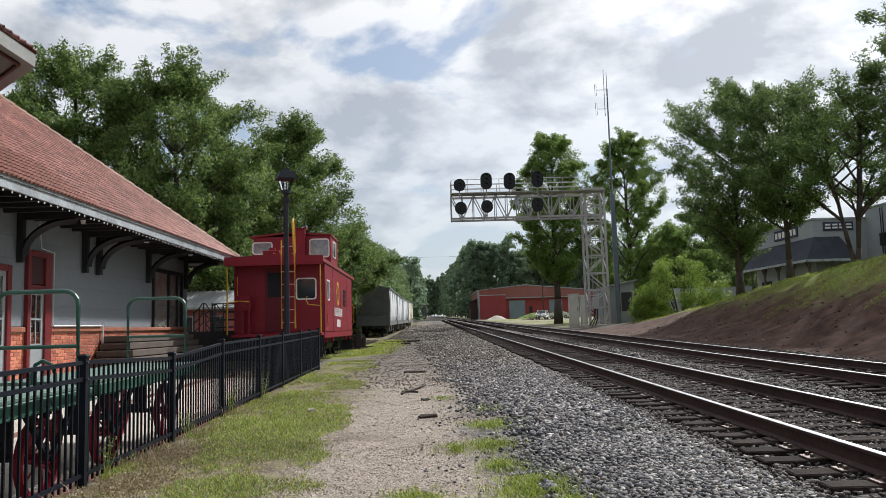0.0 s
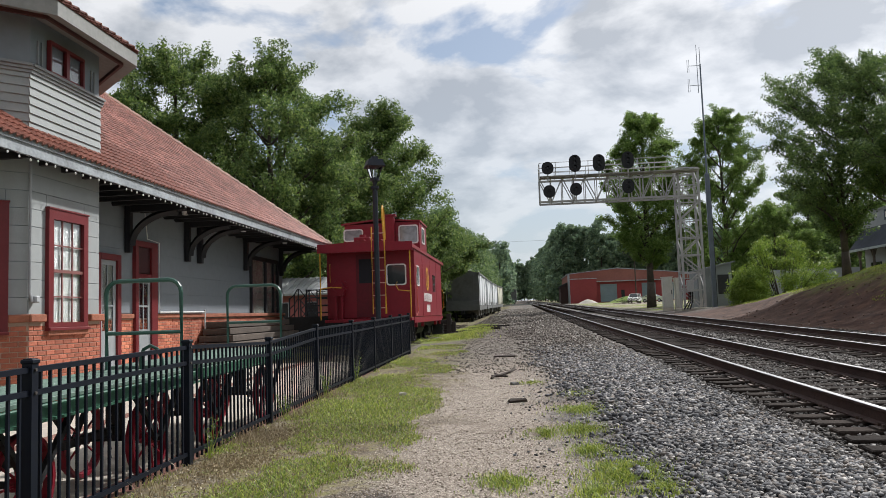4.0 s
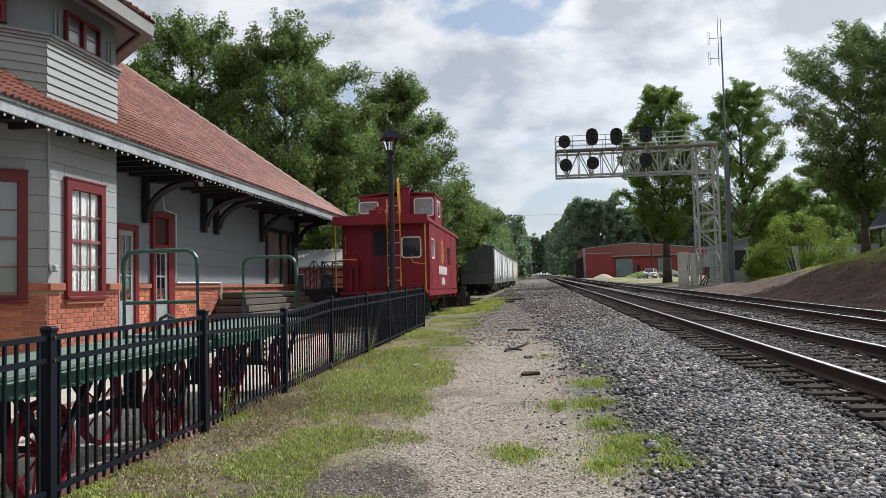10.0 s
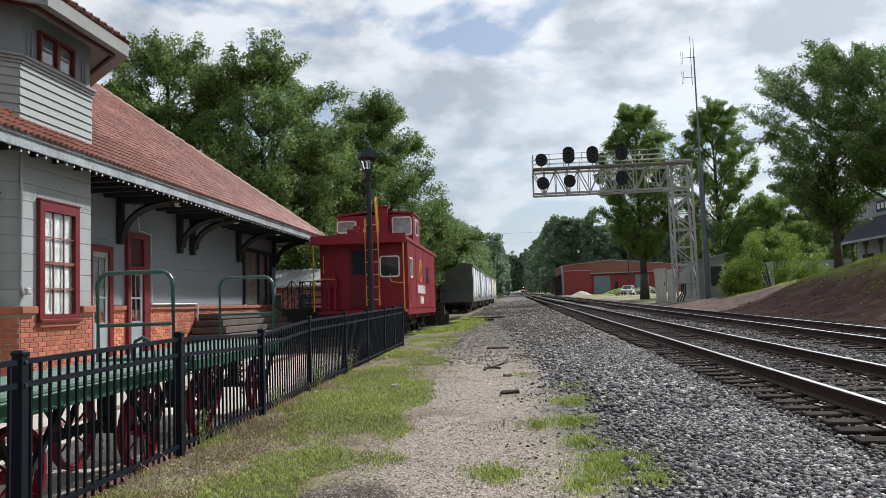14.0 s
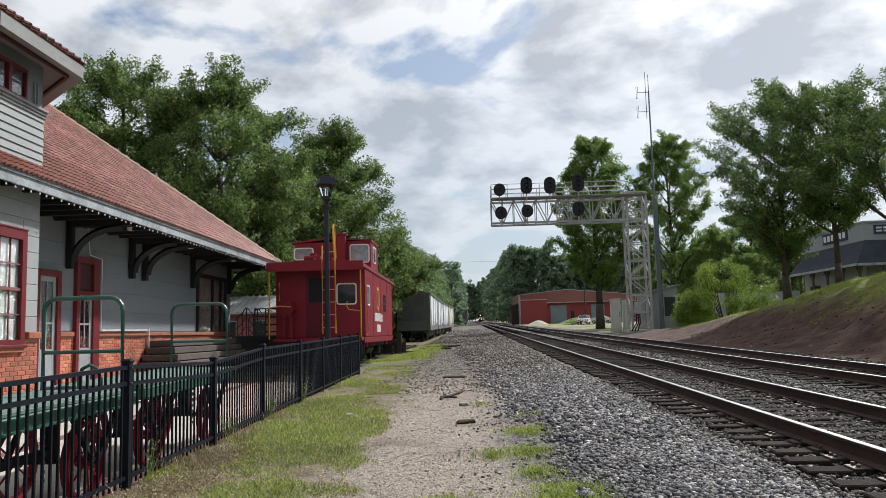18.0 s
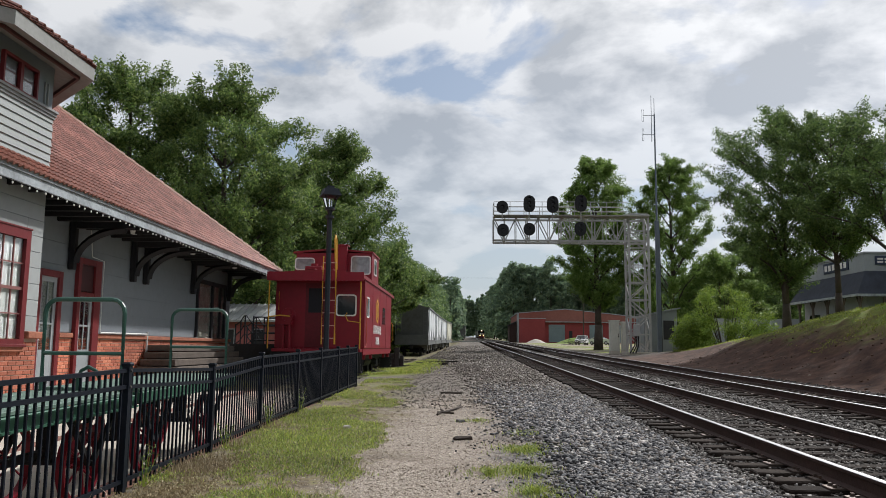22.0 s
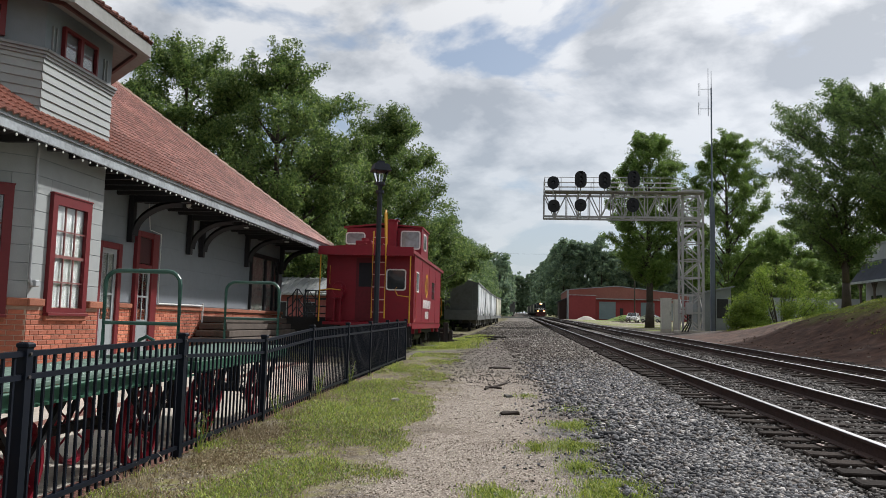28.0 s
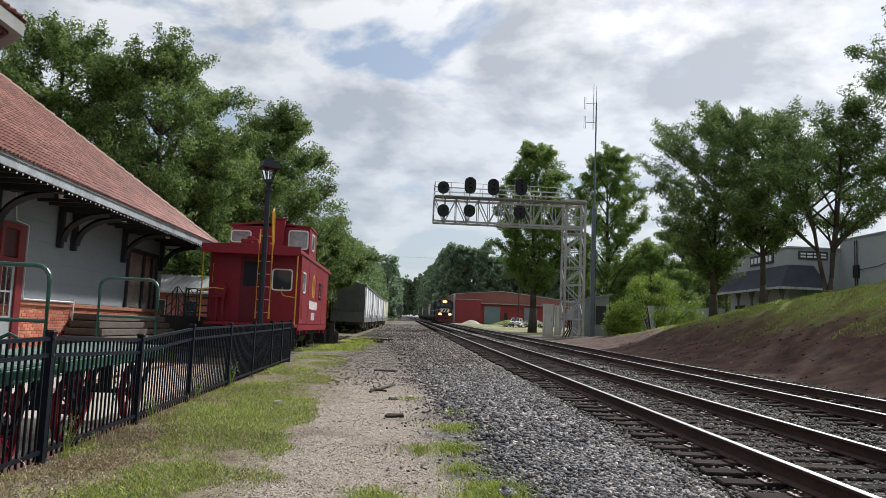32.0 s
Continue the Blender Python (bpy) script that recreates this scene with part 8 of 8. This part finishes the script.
# tall weeds through the fence
for i, (x, y, h) in enumerate(((-3.12, 12.35, 0.45), (-3.08, 10.1, 0.32), (-3.1, 7.6, 0.35), (-3.15, 14.9, 0.42))):
    rw = random.Random(60 + i)
    r0 = thing("weed", "leggy flowering weed growing through the fence", "weed", pose(x, y, gz(x, y)), "weeds at the fence")
    cl = []
    for k in range(5):
        bm = BM()
        e = Vector((rw.gauss(0, 0.10), rw.gauss(0, 0.14), h * rw.uniform(0.6, 1.1)))
        rod(bm, (0, 0, 0), e, 0.005, 0.002, 4)
        part("stem", bm, MATS["grass_blade"], r0)
        cl += [(e.x * f, e.y * f, e.z * f, 0.05) for f in (0.4, 0.6, 0.8, 1.0)]
    V, F = leaf_cloud(rw, cl, 2600, 0.013)
    o = new("leaves", leaf_mesh("weed_leaves", V, F, LEAF_A))
    o.parent = r0

# branches, wood scraps and stones on the path
DEADWOOD = mat("dead_wood", (0.060, 0.045, 0.035), 0.9, 0, 0.5, 14, 0.6, 30)
r0 = thing("fallen_branch", "dark forked fallen branch on the path", "branch", pose(-0.30, 15.4, gz(-0.3, 15.4) + 0.01) @ Matrix.Scale(0.66, 4))
for pts, r in (([(-0.40, -1.0, 0.0), (-0.30, -0.75, 0.06), (-0.22, -0.5, 0.03), (0.02, 0.5, 0.03), (0.25, 1.6, 0.02)], 0.035), ([(-0.40, -0.8, 0.05), (-0.10, -0.70, 0.03), (0.06, -0.76, 0.02)], 0.030), ([(-0.1, 0.1, 0.03), (0.16, 0.7, 0.06)], 0.018), ([(-0.2, -0.4, 0.03), (-0.36, 0.3, 0.05)], 0.02)):
    bm = BM()
    tube(bm, pts, r, 6)
    part("twig", bm, DEADWOOD, r0)
for nm, x, y, dx, dy, h, a, lb in (("wood_scrap", -0.42, 20.3, 0.28, 0.06, 0.05, 4, "dark split wood scrap on the path"), ("wood_scrap", -0.07, 11.4, 0.13, 0.06, 0.06, 8, "dark wood block on the path"), ("wood_scrap", 1.45, 20.8, 0.34, 0.03, 0.03, -6, "thin dark stick on the ballast"), ("wood_scrap", 0.85, 21.2, 0.28, 0.03, 0.035, 12, "thin dark stick on the ballast"), ("stone", 0.16, 13.9, 0.055, 0.05, 0.06, 0, "single pale stone beside the branch"), ("stone", -0.12, 13.6, 0.07, 0.05, 0.05, 30, "dark stone beside the branch"), ("stone", -1.9, 12.5, 0.06, 0.06, 0.06, 10, "pale stone in the turf")):
    bm = BM()
    bx(bm, -dx, dx, -dy, dy, 0, h, min(dx, dy, h) * 0.35)
    rr = random.Random(int(x * 100))
    for v in bm.verts:
        v.co += Vector((rr.uniform(-1, 1), rr.uniform(-1, 1), rr.uniform(-1, 1))) * min(dx, dy, h) * 0.22
    mm = DEADWOOD if nm == "wood_scrap" else (mat("pale_stone", (0.50, 0.47, 0.40), 0.9, 0, 0.2, 10, 0.3, 30) if "pale" in lb else mat("dark_stone", (0.10, 0.095, 0.09), 0.9, 0, 0.3, 10, 0.3, 30))
    tagged(part(nm, bm, mm, at=pose(x, y, gz(x, y) - 0.01, 0, 0, a)), lb, "debris")

# ---- the approaching train ----
LOCO_BLACK = mat("locomotive_black_paint", (0.016, 0.016, 0.018), 0.35, 0, 0.3, 3, grime=0.1)
LOCO_WHITE = mat("locomotive_white_paint", (0.66, 0.66, 0.66), 0.5, 0, 0.1, 3)
LAMP_W = mat("headlight_glow", (1.0, 0.70, 0.36), 0.3, 0, 0.0, 5, emit=9.0)
# LAMP_O imitates the orange glare round the lamps with an emitting disc
LAMP_O = mat("headlight_glare_glow", (1.0, 0.36, 0.10), 0.3, 0, 0.0, 5, emit=2.2)
LOCO_RED = mat("red_step_paint", (0.10, 0.02, 0.016), 0.6, 0, 0.2, 4)


def locomotive(first):
    """Faces the camera, towards -y; the origin is on the rails under its front."""
    root = thing("locomotive", "black diesel locomotive with lit headlights" if first else "black trailing diesel locomotive", "locomotive", None, "approaching train")
    L = 19.0
    bm = BM()
    bx(bm, -1.55, 1.55, 0.4, L - 0.4, 1.15, 1.5, 0.02)
    part("frame", bm, LOCO_BLACK, root)
    bm = BM()
    prism(bm, [(-1.0, 1.5), (1.0, 1.5), (1.0, 2.75), (0.8, 2.95), (-0.8, 2.95), (-1.0, 2.75)], "y", 0.9, 2.9)
    nose = part("short_hood", bm, LOCO_BLACK, root)
    bm = BM()
    bx(bm, -0.85, 0.85, 0.885, 0.899, 2.05, 2.75)
    part("nose_panel", bm, LOCO_WHITE, nose, "white nose panel")
    bm = BM()
    prism(bm, [(-0.5, 2.15), (-0.2, 2.15), (0.05, 2.65), (-0.25, 2.65)], "y", 0.875, 0.884)
    prism(bm, [(0.05, 2.15), (0.35, 2.15), (0.60, 2.65), (0.30, 2.65)], "y", 0.875, 0.884)
    part("nose_emblem", bm, LOCO_BLACK, nose)
    bm = BM()
    prism(bm, [(-1.52, 1.5), (1.52, 1.5), (1.52, 3.9), (1.2, 4.45), (-1.2, 4.45), (-1.52, 3.9)], "y", 2.9, 5.2)
    cab = part("cab", bm, LOCO_BLACK, root)
    for x in (-1.18, -0.42, 0.42, 1.18):
        bm = BM()
        bx(bm, x - 0.28, x + 0.28, 2.885, 2.899, 3.15, 3.85, 0.0)
        part("cab_window", bm, DARKGLASS, cab)
    bm = BM()
    bx(bm, -0.55, 0.55, 2.87, 2.899, 4.0, 4.32, 0.0)
    part("number_board", bm, LOCO_WHITE, cab)
    bm = BM()
    prism(bm, [(-0.85, 1.5), (0.85, 1.5), (0.85, 4.15), (0.6, 4.35), (-0.6, 4.35), (-0.85, 4.15)], "y", 5.2, L - 1.0)
    part("long_hood", bm, LOCO_BLACK, root)
    for y in (9, 12, 15):
        bm = BM()
        rod(bm, (0, y, 4.35), (0, y, 4.55), 0.6, seg=14)
        part("roof_fan", bm, LOCO_BLACK, root)
    bm = BM()
    bx(bm, -1.5, 1.5, 0.25, 0.42, 0.75, 1.5, 0.02)
    prism(bm, [(0.15, 0.15), (0.42, 0.15), (0.42, 0.8), (0.3, 0.8)], "x", -1.4, 1.4)
    part("pilot", bm, LOCO_RED, root, "dull red pilot and snow plough")
    bm = BM()
    for x in (-1.5, -0.75, 0.75, 1.5):
        rod(bm, (x, 0.45, 1.5), (x, 0.45, 2.5), 0.025, seg=6)
    for s in (-1, 1):
        rod(bm, (s * 1.5, 0.45, 2.5), (s * 0.75, 0.45, 2.5), 0.025, seg=6)
        rod(bm, (s * 1.5, 0.45, 2.5), (s * 1.5, L - 0.5, 2.5), 0.025, seg=6)
    part("hand_rail", bm, LOCO_WHITE, root)
    if first:
        for x, z in ((-0.16, 4.16), (0.16, 4.16), (-0.95, 1.62), (0.95, 1.62)):
            bm = BM()
            y = 2.84 if z > 3 else 0.30
            rod(bm, (x, y, z), (x, y + 0.05, z), 0.14, seg=14)
            hl = part("headlight", bm, LAMP_W, root, "lit headlight")
            # added disc, wider than the lamp, stands in for its glare
            bm = BM()
            rod(bm, (x, y + 0.052, z), (x, y + 0.08, z), 0.33 if z < 3 else 0.27, seg=14)
            part("glare_disc", bm, LAMP_O, hl, "orange disc added for the headlight's glare")
    bm = BM()
    bx(bm, -1.3, 1.3, 7.3, 11.5, 0.45, 1.15, 0.1)
    part("fuel_tank", bm, LOCO_BLACK, root)
    truck(root, 3.2, 1.4)
    truck(root, L - 3.2, 1.4)
    bm = BM()
    bx(bm, -0.15, 0.15, -0.2, 0.3, 0.75, 1.0)
    bx(bm, -0.15, 0.15, L - 0.3, L + 0.1, 0.75, 1.0)
    part("coupler", bm, BLACK, root)
    return root


TRAIN = []
pos = 0.0
for k in range(2):
    TRAIN.append((locomotive(k == 0), pos, 19.0))
    pos += 19.3
for k in range(9):
    c = hopper_car(Matrix(), HOPPER_END if k % 4 else HOPPER_Y, "grey covered hopper car in the moving train", "approaching train", True)
    TRAIN.append((c, pos, 16.8))
    pos += 17.4
SPEED = 27.0


def on_line(y):
    return Vector((T2 + line_dx(y), y, RAIL_TOP + G * y))


def motions():
    for ob, back, length in TRAIN:
        rows = []
        for k in range(33):
            t = float(k)
            y = 151.0 + SPEED * (32.0 - t) + back
            a, b = on_line(y), on_line(y + length)
            d = b - a
            yaw = -math.degrees(math.atan2(d.x, d.y))
            pitch = math.degrees(math.asin(d.z / d.length))
            rows.append((t, pose(a.x, a.y, a.z, pitch, 0, yaw)))
        walk(ob, rows)


motions()
